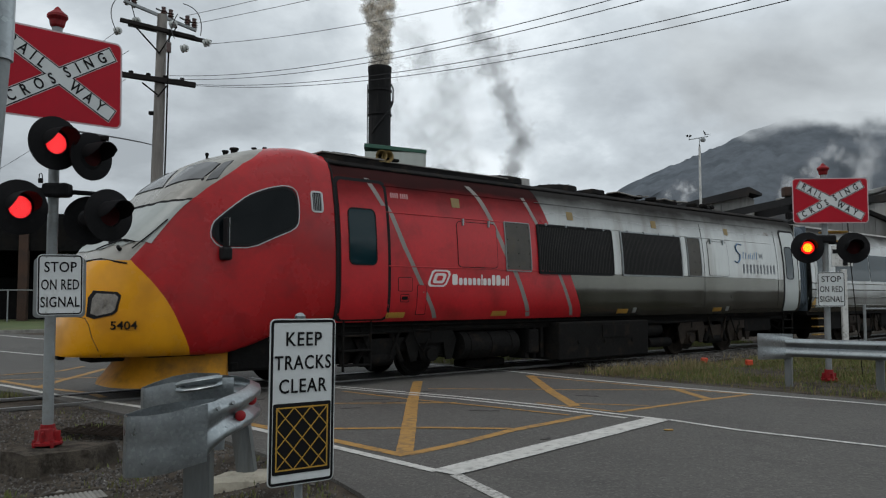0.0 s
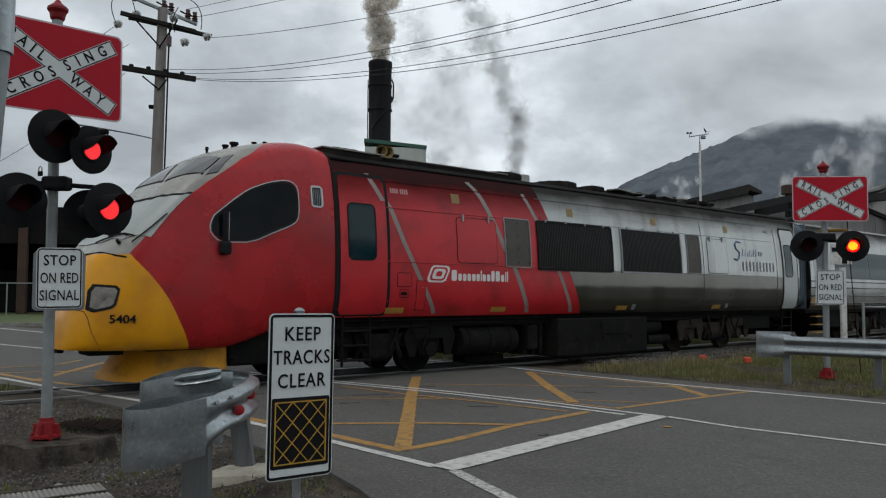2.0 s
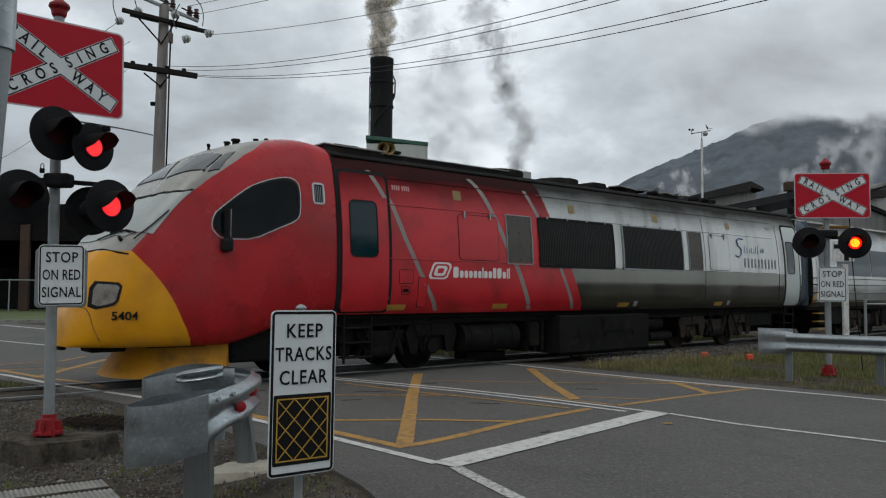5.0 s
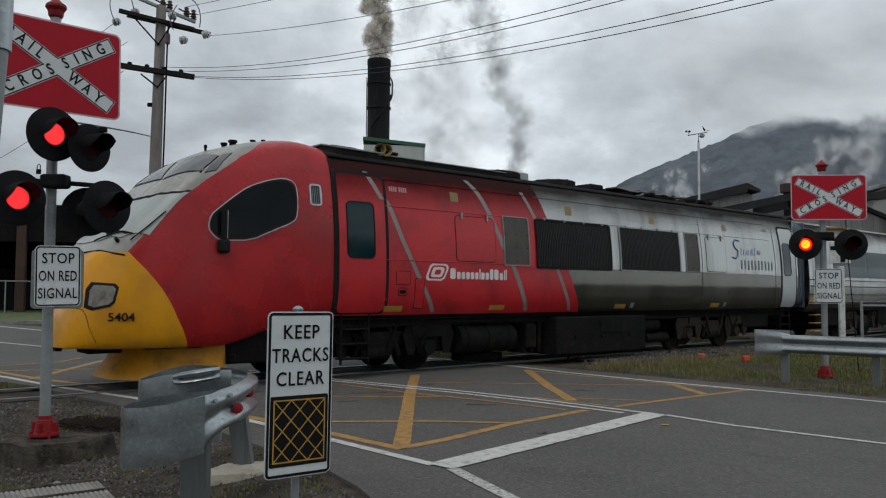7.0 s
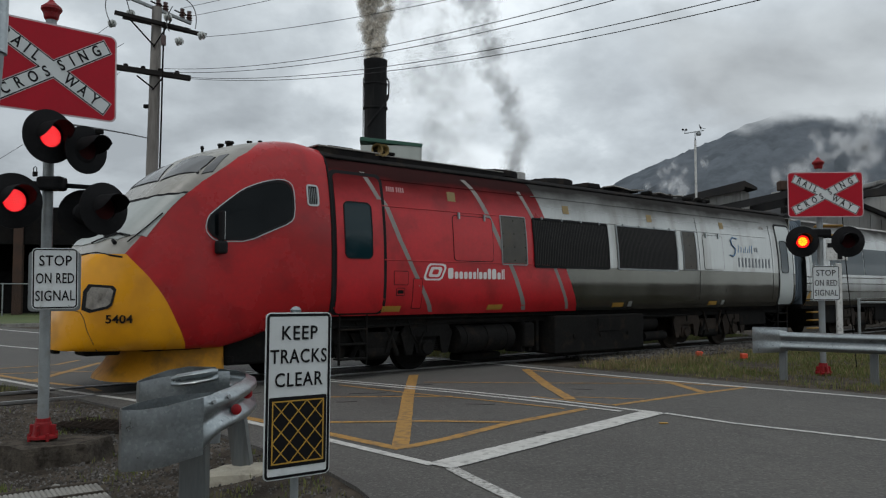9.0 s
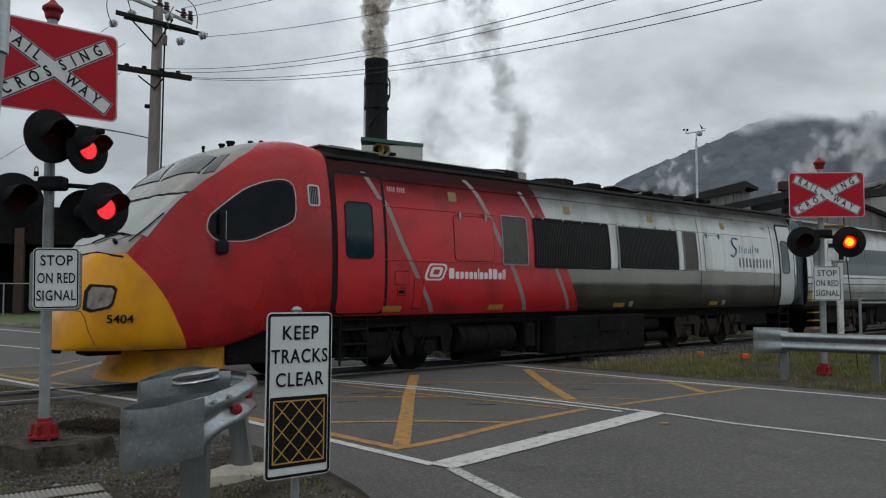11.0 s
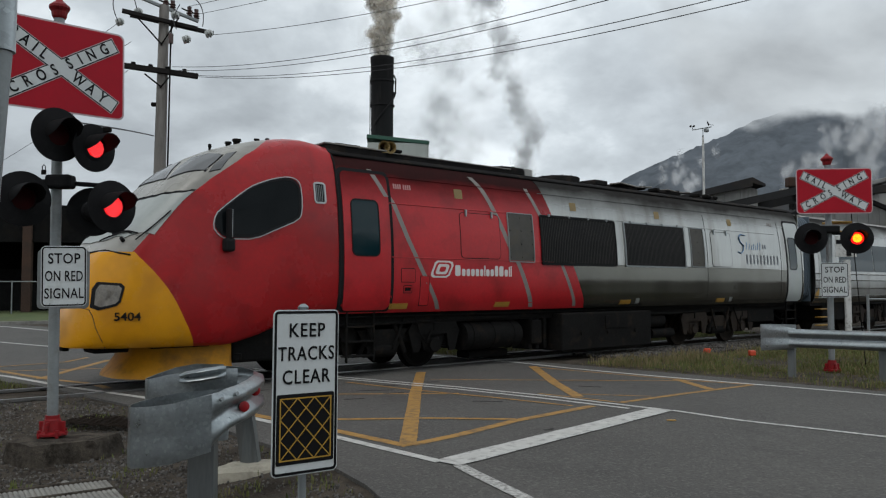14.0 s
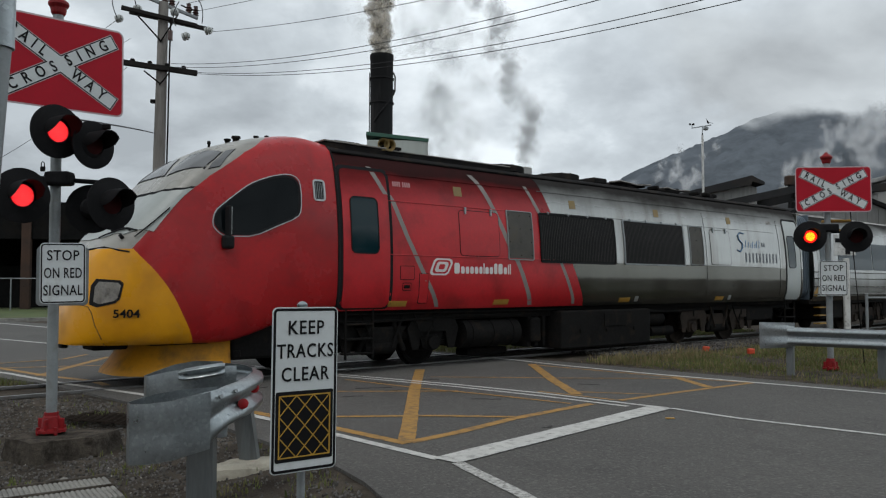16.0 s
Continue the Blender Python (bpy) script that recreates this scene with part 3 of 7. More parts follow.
def build_railway():
    track = thing("railway_track", "narrow gauge steel railway track across the road", "railway track", kind="structure")
    track.matrix_basis = Matrix.Translation(TRAIN_AT) @ Matrix.Rotation(radians(TRAIN_TURN), 4, "Z")
    prof = [(-0.035, 0.02), (0.035, 0.02), (0.035, -0.02), (0.01, -0.035), (0.01, -0.1), (0.06, -0.12), (-0.06, -0.12), (-0.01, -0.1), (-0.01, -0.035), (-0.035, -0.02)]
    for side in (-0.5685, 0.5685):
        rings = [[(s, side + y, z) for y, z in prof] for s in np.linspace(-60, 120, 61)]
        part("rail", loft(rings), RAIL_STEEL, track, "polished steel rail")
    # dark flangeway strip inside each rail where the road crosses
    for side in (-0.49, 0.49):
        part("flangeway", box((11, 0.07, 0.012), (-1.0, side, 0.001)), RUBBER, track, "dark groove beside the rail")


def build_stones():
    """Loose gravel on the near verge and the ballast under the train's rear half."""
    rnd = random.Random(4)
    seed_bm = bmesh.new()
    bmesh.ops.create_icosphere(seed_bm, subdivisions=1, radius=1)
    base = [v.co.copy() for v in seed_bm.verts]
    tris = [[v.index for v in f.verts] for f in seed_bm.faces]
    seed_bm.free()

    def heap(name, spots, label, category, material=STONE):
        verts, faces = [], []
        for x, y, z, r in spots:
            m = Matrix.Translation((x, y, z)) @ Euler((rnd.random() * 6, rnd.random() * 6, rnd.random() * 6)).to_matrix().to_4x4() @ Matrix.Diagonal((r, r * rnd.uniform(0.6, 1), r * rnd.uniform(0.5, 0.8), 1))
            n = len(verts)
            verts += [m @ (p * rnd.uniform(0.8, 1.15)) for p in base]
            faces += [[n + i for i in t] for t in tris]
        me = bpy.data.meshes.new(name)
        me.from_pydata(verts, [], faces)
        me.materials.append(material)
        tagged(new(name, me), label, category, kind="stuff")
    spots = []
    for _ in range(62000):
        x, y = rnd.uniform(-7.5, -0.3), rnd.uniform(5.0, 12.3)
        lat = (Vector((x, y, 0)) - TRAIN_AT).dot(ACROSS)
        if near_edge(x, y) > 0.08 and lat < -0.62 and rnd.random() < 0.5 + 1.0 * noise.noise((x * 0.9, y * 0.9, 9)):
            spots.append((x, y, ground_z(x, y) + 0.002, rnd.uniform(0.006, 0.019) * (1.9 if rnd.random() < 0.04 else 1)))
    litter = [(x, y, z + 0.004, 0.013) for x, y, z, r in spots[::260]]
    heap("pale_chips", litter, "small pale chips and shells on the earth", "chips", PALE_CHIP)
    heap("loose_gravel", spots, "loose grey stones scattered over damp earth", "gravel")
    spots = []
    for _ in range(5200):
        s, l = rnd.uniform(4.2, 17), rnd.uniform(-2.4, -0.75)
        p = TRAIN_AT + ALONG * s + ACROSS * l
        spots.append((p.x, p.y, 0.02 * rnd.random(), rnd.uniform(0.018, 0.038)))
    heap("track_ballast", spots, "grey crushed stone ballast beside the rails", "ballast")


def build_cracks():
    """Broken seams and pot marks of the asphalt beside the rails."""
    rnd = random.Random(21)
    for x, y, l, turn in ((-1.05, 11.75, 0.55, 12), (-0.75, 11.45, 0.32, 30), (-0.95, 12.35, 0.45, -8), (-1.25, 10.85, 0.28, 20), (0.55, 10.6, 0.4, -5), (1.1, 8.52, 0.16, 40), (-2.9, 11.7, 0.6, 25), (-0.35, 12.8, 0.5, 5), (2.2, 12.2, 0.35, -20)):
        pts = [(l * (k / 6 - 0.5), 0.02 * rnd.uniform(-1, 1)) for k in range(7)]
        rim = [(a, b + 0.03 * rnd.uniform(0.2, 1)) for a, b in pts] + [(a, b - 0.03 * rnd.uniform(0.2, 1)) for a, b in pts[::-1]]
        bm = flat(rim, 0.0, 0.0045)
        bmesh.ops.transform(bm, matrix=pose(x, y, 0, 0, 0, turn), verts=bm.verts)
        solid("road_crack", bm, CRACK, "dark broken seam in the asphalt", "crack", group="road cracks", kind="structure")


build_ground()
build_cracks()
build_markings()
build_railway()
build_stones()

# ---- the train ----
LEN_BACK = 13.92


def smooth_curve(pts, s, soft=0.16):
    """Rounded interpolation of (s, value) pairs."""
    xs, ys = zip(*pts)
    k = np.linspace(-1, 1, 9)
    w = np.exp(-3 * k * k)
    return float(np.sum(np.interp(s + k * soft, xs, ys) * w) / np.sum(w))


TOPLINE = [(-6.42, 0.95), (-6.37, 1.2), (-6.28, 1.65), (-6.14, 2.0), (-5.95, 2.2), (-5.35, 2.84), (-5.0, 3.28), (-4.6, 3.59), (-4.2, 3.79), (-3.6, 3.98), (-3.1, 4.07), (-2.75, 4.08), (-2.3, 3.98), (40, 3.98)]
BOTTOM = [(-7, 0.66), (-4.35, 0.66), (-3.9, 0.78), (-3.3, 1.0), (-2.7, 1.08), (40, 1.08)]
SECTION = [(0, 0.90), (0.04, 0.955), (0.10, 0.985), (0.20, 1.0), (0.36, 1.0), (0.5, 0.985), (0.65, 0.95), (0.78, 0.90), (0.86, 0.855), (0.92, 0.79), (0.96, 0.68), (0.985, 0.5), (0.997, 0.25), (1, 0)]


def top_z(s):
    return smooth_curve(TOPLINE, s, 0.12 if s < -5.9 else 0.28)


def low_z(s):
    return smooth_curve(BOTTOM, s, 0.2)


def wide(s):
    k = max(0.0, (-s - 3.0) / 3.40)
    return 1.45 * max(0.0, 1 - k ** 3.4) ** (1 / 3.4) if k < 1 else 0.0


def half(s, z):
    """Half width of the body at length s and height z."""
    b, t = low_z(s), top_z(s)
    v = max(0, min(1, (z - b) / (t - b)))
    vs, qs = zip(*SECTION)
    return wide(s) * float(np.interp(v, vs, qs))


def skin(s, z, out=0.0, side=-1):
    return Vector((s, side * (half(s, z) + out), z))


def dense(outline, step=0.11):
    """The outline with points added on its long edges."""
    out = []
    for i, (a, b) in enumerate(outline):
        c, d = outline[(i + 1) % len(outline)]
        n = max(1, int(math.hypot(c - a, d - b) / step + 0.99))
        out += [(a + (c - a) * k / n, b + (d - b) * k / n) for k in range(n)]
    return out


def patch(name, outline, out, material, parent, label="", depth=0.03, side=-1, rings=(1, 0.88, 0.75, 0.6, 0.45, 0.3, 0.15), at=None):
    """A panel that follows the body's side: outline in s and z, standing proud by out."""
    at = at or skin
    outline = dense(outline)
    cs = (min(p[0] for p in outline) + max(p[0] for p in outline)) / 2
    cz = (min(p[1] for p in outline) + max(p[1] for p in outline)) / 2
    bm = bmesh.new()
    rows = [[bm.verts.new(at(s, z, out - depth, side)) for s, z in outline]]
    for k in rings:
        rows.append([bm.verts.new(at(cs + (s - cs) * k, cz + (z - cz) * k, out, side)) for s, z in outline])
    mid = bm.verts.new(at(cs, cz, out, side))
    n = len(outline)
    for r1, r2 in zip(rows, rows[1:]):
        for i in range(n):
            bm.faces.new((r1[i], r1[(i + 1) % n], r2[(i + 1) % n], r2[i]))
    for i in range(n):
        bm.faces.new((rows[-1][i], rows[-1][(i + 1) % n], mid))
    return part(name, bm, material, parent, label, smooth=35)


def band(name, outline, width, out, material, parent, label="", side=-1):
    """A frame or seal: a raised strip of that width round the outline."""
    outline = dense(outline)
    n = len(outline)
    cs = sum(p[0] for p in outline) / n
    cz = sum(p[1] for p in outline) / n
    bm = bmesh.new()
    rows = []
    for i, (s, z) in enumerate(outline):
        a, b = outline[i - 1], outline[(i + 1) % n]
        d = Vector((b[0] - a[0], b[1] - a[1])).normalized()
        nrm = Vector((d.y, -d.x))
        if nrm.dot(Vector((s - cs, z - cz))) < 0:
            nrm = -nrm
        q = (s + nrm.x * width, z + nrm.y * width)
        rows.append([bm.verts.new(p) for p in (skin(s, z, -0.02, side), skin(s, z, out, side), skin(*q, out, side), skin(*q, -0.02, side))])
    for i in range(n):
        r1, r2 = rows[i], rows[(i + 1) % n]
        for k in range(3):
            bm.faces.new((r1[k], r1[k + 1], r2[k + 1], r2[k]))
    return part(name, bm, material, parent, label, smooth=35)


def ribbon(name, pts, width, out, material, parent, label="", side=-1):
    """A painted stripe down the side through the points in s and z."""
    zs = np.linspace(pts[0][1], pts[-1][1], 22)
    order = sorted((z, s) for s, z in pts)
    bm = bmesh.new()
    rows = []
    for z in zs:
        s = float(np.interp(z, [o[0] for o in order], [o[1] for o in order]))
        rows.append([bm.verts.new(skin(s + d, z, out, side)) for d in (-width / 2, width / 2)])
    for r1, r2 in zip(rows, rows[1:]):
        bm.faces.new((r1[0], r1[1], r2[1], r2[0]))
    return part(name, bm, material, parent, label, smooth=35)


def shell(s_from, s_to, z0, z1, steps, bm=None, nz=20):
    """Both sides of the body between two end lines s(z)."""
    bm = bm or bmesh.new()
    for side in (-1, 1):
        rows = []
        for z in np.linspace(z0, z1, nz):
            a, b = s_from(z), s_to(z)
            rows.append([bm.verts.new(skin(a + (b - a) * k / steps, z, 0, side)) for k in range(steps + 1)])
        for r1, r2 in zip(rows, rows[1:]):
            for i in range(steps):
                bm.faces.new((r1[i], r1[i + 1], r2[i + 1], r2[i]))
    return bm


def soft_ring(pts, times=2):
    """The outline with its corners cut round."""
    for _ in range(times):
        pts = [(a[0] * u + b[0] * (1 - u), a[1] * u + b[1] * (1 - u)) for a, b in zip(pts, pts[1:] + pts[:1]) for u in (0.75, 0.25)]
    return pts


def rect(s0, s1, z0, z1, r=0.06):
    return rounded(s1 - s0, z1 - z0, r, 5, (s0 + s1) / 2, (z0 + z1) / 2)


def livery_cab():
    """Paint of the cab: red sides, yellow muzzle, beige crown, divided by lines on the body."""
    m = mat("cab_livery", (0.385, 0.0095, 0.0125), 0.28, 0, 0.18, 1.1, 14, dark=(0.22, 0.008, 0.011), amount=0.3, bump=0.05, bump_scale=3, spec=0.35)
    nt = m.node_tree
    N, L = nt.nodes.new, nt.links.new
    b = nt.nodes["Principled BSDF"]
    red = b.inputs["Base Color"].links[0].from_socket
    co, sep = N("ShaderNodeTexCoord"), N("ShaderNodeSeparateXYZ")
    L(co.outputs["Object"], sep.inputs[0])

    def curve(src, lo, hi, pts, vlo, vhi):
        """value(src) through the points"""
        r = N("ShaderNodeMapRange")
        r.inputs["From Min"].default_value, r.inputs["From Max"].default_value = lo, hi
        L(src, r.inputs["Value"])
        f = N("ShaderNodeFloatCurve")
        c = f.mapping.curves[0]
        span = [((p - lo) / (hi - lo), (v - vlo) / (vhi - vlo)) for p, v in pts]
        c.points[0].location, c.points[1].location = span[0], span[-1]
        for q in span[1:-1]:
            c.points.new(*q)
        f.mapping.update()
        L(r.outputs[0], f.inputs["Value"])
        o = N("ShaderNodeMapRange")
        o.inputs["To Min"].default_value, o.inputs["To Max"].default_value = vlo, vhi
        L(f.outputs[0], o.inputs["Value"])
        return o.outputs[0]

    def less(a, b2):
        n = N("ShaderNodeMath")
        n.operation = "LESS_THAN"
        L(a, n.inputs[0])
        if isinstance(b2, float):
            n.inputs[1].default_value = b2
        else:
            L(b2, n.inputs[1])
        return n.outputs[0]

    def mul(a, b2):
        n = N("ShaderNodeMath")
        n.operation = "MULTIPLY"
        L(a, n.inputs[0])
        L(b2, n.inputs[1])
        return n.outputs[0]

    def tint(fac, base, c, dirt):
        nz = N("ShaderNodeTexNoise")
        nz.inputs["Scale"].default_value, nz.inputs["Detail"].default_value = 2.2, 7
        L(co.outputs["Object"], nz.inputs["Vector"])
        rr = N("ShaderNodeMapRange")
        rr.inputs["From Min"].default_value, rr.inputs["From Max"].default_value = 0.45, 0.75
        L(nz.outputs["Fac"], rr.inputs["Value"])
        x = N("ShaderNodeMix")
        x.data_type = "RGBA"
        x.inputs["A"].default_value, x.inputs["B"].default_value = (*c, 1), (*dirt, 1)
        L(rr.outputs[0], x.inputs["Factor"])
        y = N("ShaderNodeMix")
        y.data_type = "RGBA"
        L(fac, y.inputs["Factor"])
        L(base, y.inputs["A"])
        L(x.outputs["Result"], y.inputs["B"])
        return y.outputs["Result"]

    ab = N("ShaderNodeMath")
    ab.operation = "ABSOLUTE"
    L(sep.outputs["Y"], ab.inputs[0])
    crown_y = curve(sep.outputs["X"], -7.0, -2.0, CROWN_LINE, 0.0, 2.0)
    crown = less(ab.outputs[0], crown_y)
    yellow_s = curve(sep.outputs["Z"], 0.5, 2.5, YELLOW_LINE, -7.0, -4.0)
    yellow = mul(less(sep.outputs["X"], yellow_s), less(sep.outputs["Z"], 2.03))
    c = tint(crown, red, (0.33, 0.32, 0.29), (0.20, 0.19, 0.17))
    c = tint(yellow, c, (0.68, 0.30, 0.006), (0.50, 0.21, 0.008))
    L(c, b.inputs["Base Color"])
    return m


CROWN_LINE = [(-7.0, 1.0), (-5.9, 1.05), (-5.64, 1.11), (-5.42, 1.14), (-5.17, 1.17), (-4.92, 1.20), (-4.64, 1.21), (-4.32, 1.19), (-4.06, 1.15), (-3.79, 1.06), (-3.54, 0.85), (-3.36, 0.45), (-3.25, 0.0), (-2.0, 0.0)]
YELLOW_LINE = [(0.5, -4.82), (0.67, -4.87), (0.82, -4.93), (1.07, -5.05), (1.39, -5.21), (1.72, -5.44), (1.96, -5.64), (2.1, -5.74), (2.5, -6.0)]


def red_end(z):
    return float(np.interp(z, [1.0, 1.22, 1.89, 3.07, 3.43, 3.9], [3.95, 3.82, 3.47, 2.83, 2.67, 2.45]))


def build_power_car(train):
    cab_s = -2.46
    # cab
    ss = sorted(set([-6.398, -6.393, -6.385, -6.37, -6.35, -6.32, -6.28] + list(np.linspace(-6.24, -5.6, 14)) + list(np.linspace(-5.5, cab_s, 36))))
    vs = [0, 0.02, 0.04, 0.07, 0.10, 0.15, 0.2, 0.28, 0.36, 0.43, 0.5, 0.58, 0.65, 0.72, 0.78, 0.82, 0.86, 0.89, 0.92, 0.94, 0.96, 0.975, 0.985, 0.993, 0.998]
    rings = []
    for s in ss:
        b, t = low_z(s), top_z(s)
        zs = [b + v * (t - b) for v in vs]
        ring = [skin(s, z, 0, -1) for z in zs] + [(s, 0, t)] + [skin(s, z, 0, 1) for z in zs[::-1]]
        rings.append(ring)
    body = part("cab_body", loft(rings), livery_cab(), train, "red and yellow streamlined cab shell with beige crown", smooth=60)
    # red and silver sides
    part("side_red", shell(lambda z: cab_s, red_end, 1.08, 3.80, 24), RED, train, "red painted side with sooty upper edge", smooth=60)
    part("side_lower", shell(red_end, lambda z: LEN_BACK, 1.08, 2.02, 24), SILVER, train, "dull silver lower side", smooth=60)
    part("side_upper", shell(red_end, lambda z: LEN_BACK, 2.02, 3.80, 24), WHITE_PAINT, train, "off-white upper side", smooth=60)
    # roof
    zs = [3.78, 3.83, 3.88, 3.92, 3.95, 3.97, 3.98]
    rings = []
    for s in np.linspace(cab_s, LEN_BACK, 40):
        r = [skin(s, z, 0.012, -1) for z in zs[:-1]] + [(s, 0, 3.985)] + [skin(s, z, 0.012, 1) for z in zs[-2::-1]]
        rings.append(r)
    part("roof", loft(rings, cap=True), ROOF_SOOT, train, "soot-blackened roof", smooth=50)
    for side in (-1, 1):
        pts = [skin(s, 3.79, 0.02, side) for s in np.linspace(cab_s, LEN_BACK - 0.3, 30)]
        part("gutter", tube(pts, 0.022, 6), ROOF_SOOT, train, "dark rain gutter")
    part("end_wall", box((0.04, 2.6, 2.6), (LEN_BACK - 0.03, 0, 2.4)), SILVER, train)
    part("floor_pan", box((16.0, 2.5, 0.12), (5.6, 0, 1.09)), UNDER, train)
    for side in (-1, 1):
        part("cab_joint", tube([skin(cab_s, z, 0.004, side) for z in np.linspace(1.12, 3.93, 24)], 0.022, 6), RUBBER, train, "black joint behind the cab")
    # cab side window
    rim = [(-4.65, 2.41), (-4.60, 2.61), (-4.48, 2.72), (-4.25, 2.91), (-4.015, 3.085), (-3.83, 3.17), (-3.63, 3.245), (-3.34, 3.31), (-3.17, 3.255), (-3.135, 3.10), (-3.145, 2.72), (-3.22, 2.59), (-3.60, 2.43), (-3.99, 2.25), (-4.33, 2.24), (-4.46, 2.235), (-4.57, 2.29)]
    rim = soft_ring(rim, 1)
    win = [(-3.87 + (s + 3.87) * 0.91, 2.77 + (z - 2.77) * 0.87) for s, z in rim]
    rim = [(-3.87 + (s + 3.87) * 0.975, 2.77 + (z - 2.77) * 0.965) for s, z in rim]
    for side in (-1, 1):
        patch("cab_window", win, 0.006, DARK_GLASS, train, "dark tinted cab side window", side=side)
        band("window_seal", win, 0.04, 0.012, RUBBER, train, side=side)
        band("window_frame", rim, 0.015, 0.014, CHROME, train, "pale metal window frame", side=side)
    # mirror on a bracket
    mir = part("mirror", box((0.05, 0.14, 0.46), skin(-4.43, 2.47, 0.10), 0.02), RUBBER, train, "black rear-view mirror housing")
    part("mirror_glass", box((0.012, 0.11, 0.42), skin(-4.40, 2.48, 0.10), 0.004), CHROME, mir, "silvery mirror face")
    part("mirror_bracket", box((0.16, 0.18, 0.20), skin(-4.43, 2.155, 0.06), 0.04), RUBBER, train, "black mirror bracket")
    # vent
    v = rect(-2.89, -2.72, 2.92, 3.22, 0.03)
    band("vent_frame", v, 0.03, 0.012, CHROME, train, "pale vent frame")
    patch("vent_back", v, 0.004, RUBBER, train)
    for k in range(5):
        s = -2.872 + 0.034 * k
        patch("vent_slat", rect(s, s + 0.009, 2.93, 3.2, 0.003), 0.012, GALV_OLD, train, rings=(1,))
    # doors
    for s0, s1, z0, z1, paint, glass, w in ((-2.38, -1.42, 1.13, 3.50, RED, BLUE_GLASS, (-2.21, -1.67, 2.07, 3.01)), (12.95, 13.76, 1.12, 3.42, DOOR_WHITE, BLUE_GLASS, (13.04, 13.46, 2.05, 2.97))):
        seal = rect(s0 - 0.07, s1 + 0.07, z0 - 0.03, z1 + 0.06, 0.12)
        patch("door_seal", seal, 0.006, RUBBER, train, "dark rubber door seal")
        door = patch("door", rect(s0, s1, z0, z1, 0.10), 0.016, paint, train, "flush plug door with a tall window")
        g = rect(*w, 0.09)
        patch("door_window", g, 0.020, glass, door, "blue tinted door window")
        band("door_window_seal", g, 0.02, 0.026, RUBBER, door)
        if s0 < 0:
            ribbon("livery_stripe", [(-1.70, 3.485), (-1.56, 3.264), (-1.46, 3.105)], 0.10, 0.020, STRIPE, door, "grey slanted livery stripe")
    # livery stripes
    for pts, w in (([(-1.75, 3.58), (-1.7, 3.52), (-1.54, 3.3), (-1.31, 3.01), (-1.05, 2.42), (-0.73, 1.85), (-0.27, 1.12)], 0.10), ([(0.66, 3.66), (0.74, 3.59), (0.92, 3.4), (1.09, 3.13), (1.3, 2.75), (1.5, 2.36), (1.8, 1.92), (2.2, 1.12)], 0.12), ([(2.15, 3.55), (2.23, 3.42), (2.42, 3.1), (3.16, 1.82), (3.55, 1.12)], 0.10)):
        ribbon("livery_stripe", pts, w, 0.004, STRIPE, train, "grey slanted livery stripe")
    # seams along the side
    for z, s0, s1, paint in ((3.0, -1.4, 1.4, RED), (2.05, -1.4, 2.9, RED), (3.48, -1.4, 2.3, RED), (3.04, 2.8, 12.3, WHITE_PAINT), (2.03, 3.3, 12.4, SILVER), (3.48, 2.5, 12.3, WHITE_PAINT)):
        pts = [skin(s, z, 0.004) for s in np.linspace(s0, s1, 30)]
        part("panel_seam", tube(pts, 0.009, 5), paint, train)
    for s in (8.68, 12.55):
        part("panel_seam", tube([skin(s, z, 0.003) for z in np.linspace(1.1, 3.4, 12)], 0.006, 5), RUBBER, train)
    # hinged hatches
    for s0, s1, z0, z1, paint in ((0.23, 1.25, 2.08, 2.93, RED), (8.9, 9.86, 2.07, 2.96, WHITE_PAINT)):
        o = rect(s0, s1, z0, z1, 0.08)
        band("hatch_gap", o, 0.014, 0.005, RUBBER, train)
        h = patch("hatch", o, 0.008, paint, train, "flush side hatch with two hinges")
        for s in (s0 + 0.15, s1 - 0.2):
            part("hinge", box((0.045, 0.04, 0.13), skin(s, z1 + 0.0, 0.02), 0.012), GALV, h, "small metal hinge")
    # filter panels
    for s0, s1, z0, z1 in ((1.50, 2.20, 2.04, 3.0), (7.95, 8.53, 2.05, 3.01)):
        o = rect(s0, s1, z0, z1, 0.02)
        f = patch("filter_panel", o, 0.010, MESH_PANEL, train, "dusty grey filter panel")
        band("panel_frame", o, 0.018, 0.022, GALV_OLD, f)
        for k in range(4):
            for s in (s0 + 0.04, (s0 + s1) / 2, s1 - 0.04):
                part("bolt", box((0.018, 0.03, 0.018), skin(s, z0 + 0.08 + k * (z1 - z0 - 0.16) / 3, 0.01), 0.008), UNDER, f)
    # louvred grilles
    for s0, s1, z0, z1 in ((2.46, 4.87, 2.02, 2.99), (5.26, 7.64, 2.03, 3.0)):
        o = rect(s0, s1, z0, z1, 0.02)
        g = patch("grille", o, 0.012, LOUVRE, train, "black louvred radiator grille", rings=(1, 0.9, 0.7, 0.5, 0.25))
        band("grille_frame", o, 0.035, 0.03, GALV_OLD if s0 > 5 else RUBBER, g)
        bm = bmesh.new()
        n = 46
        for k in range(n):
            s = s0 + (k + 0.5) * (s1 - s0) / n
            a = [skin(s + d, z, e) for z in (z0 + 0.02, (z0 + z1) / 2, z1 - 0.02) for d, e in ((-0.007, 0.024), (0.007, 0.026))]
            v = [bm.verts.new(p) for p in a]
            for i in (0, 2):
                bm.faces.new((v[i], v[i + 1], v[i + 3], v[i + 2]))
        part("louvre", bm, BLADE, g, "close upright louvre blades")
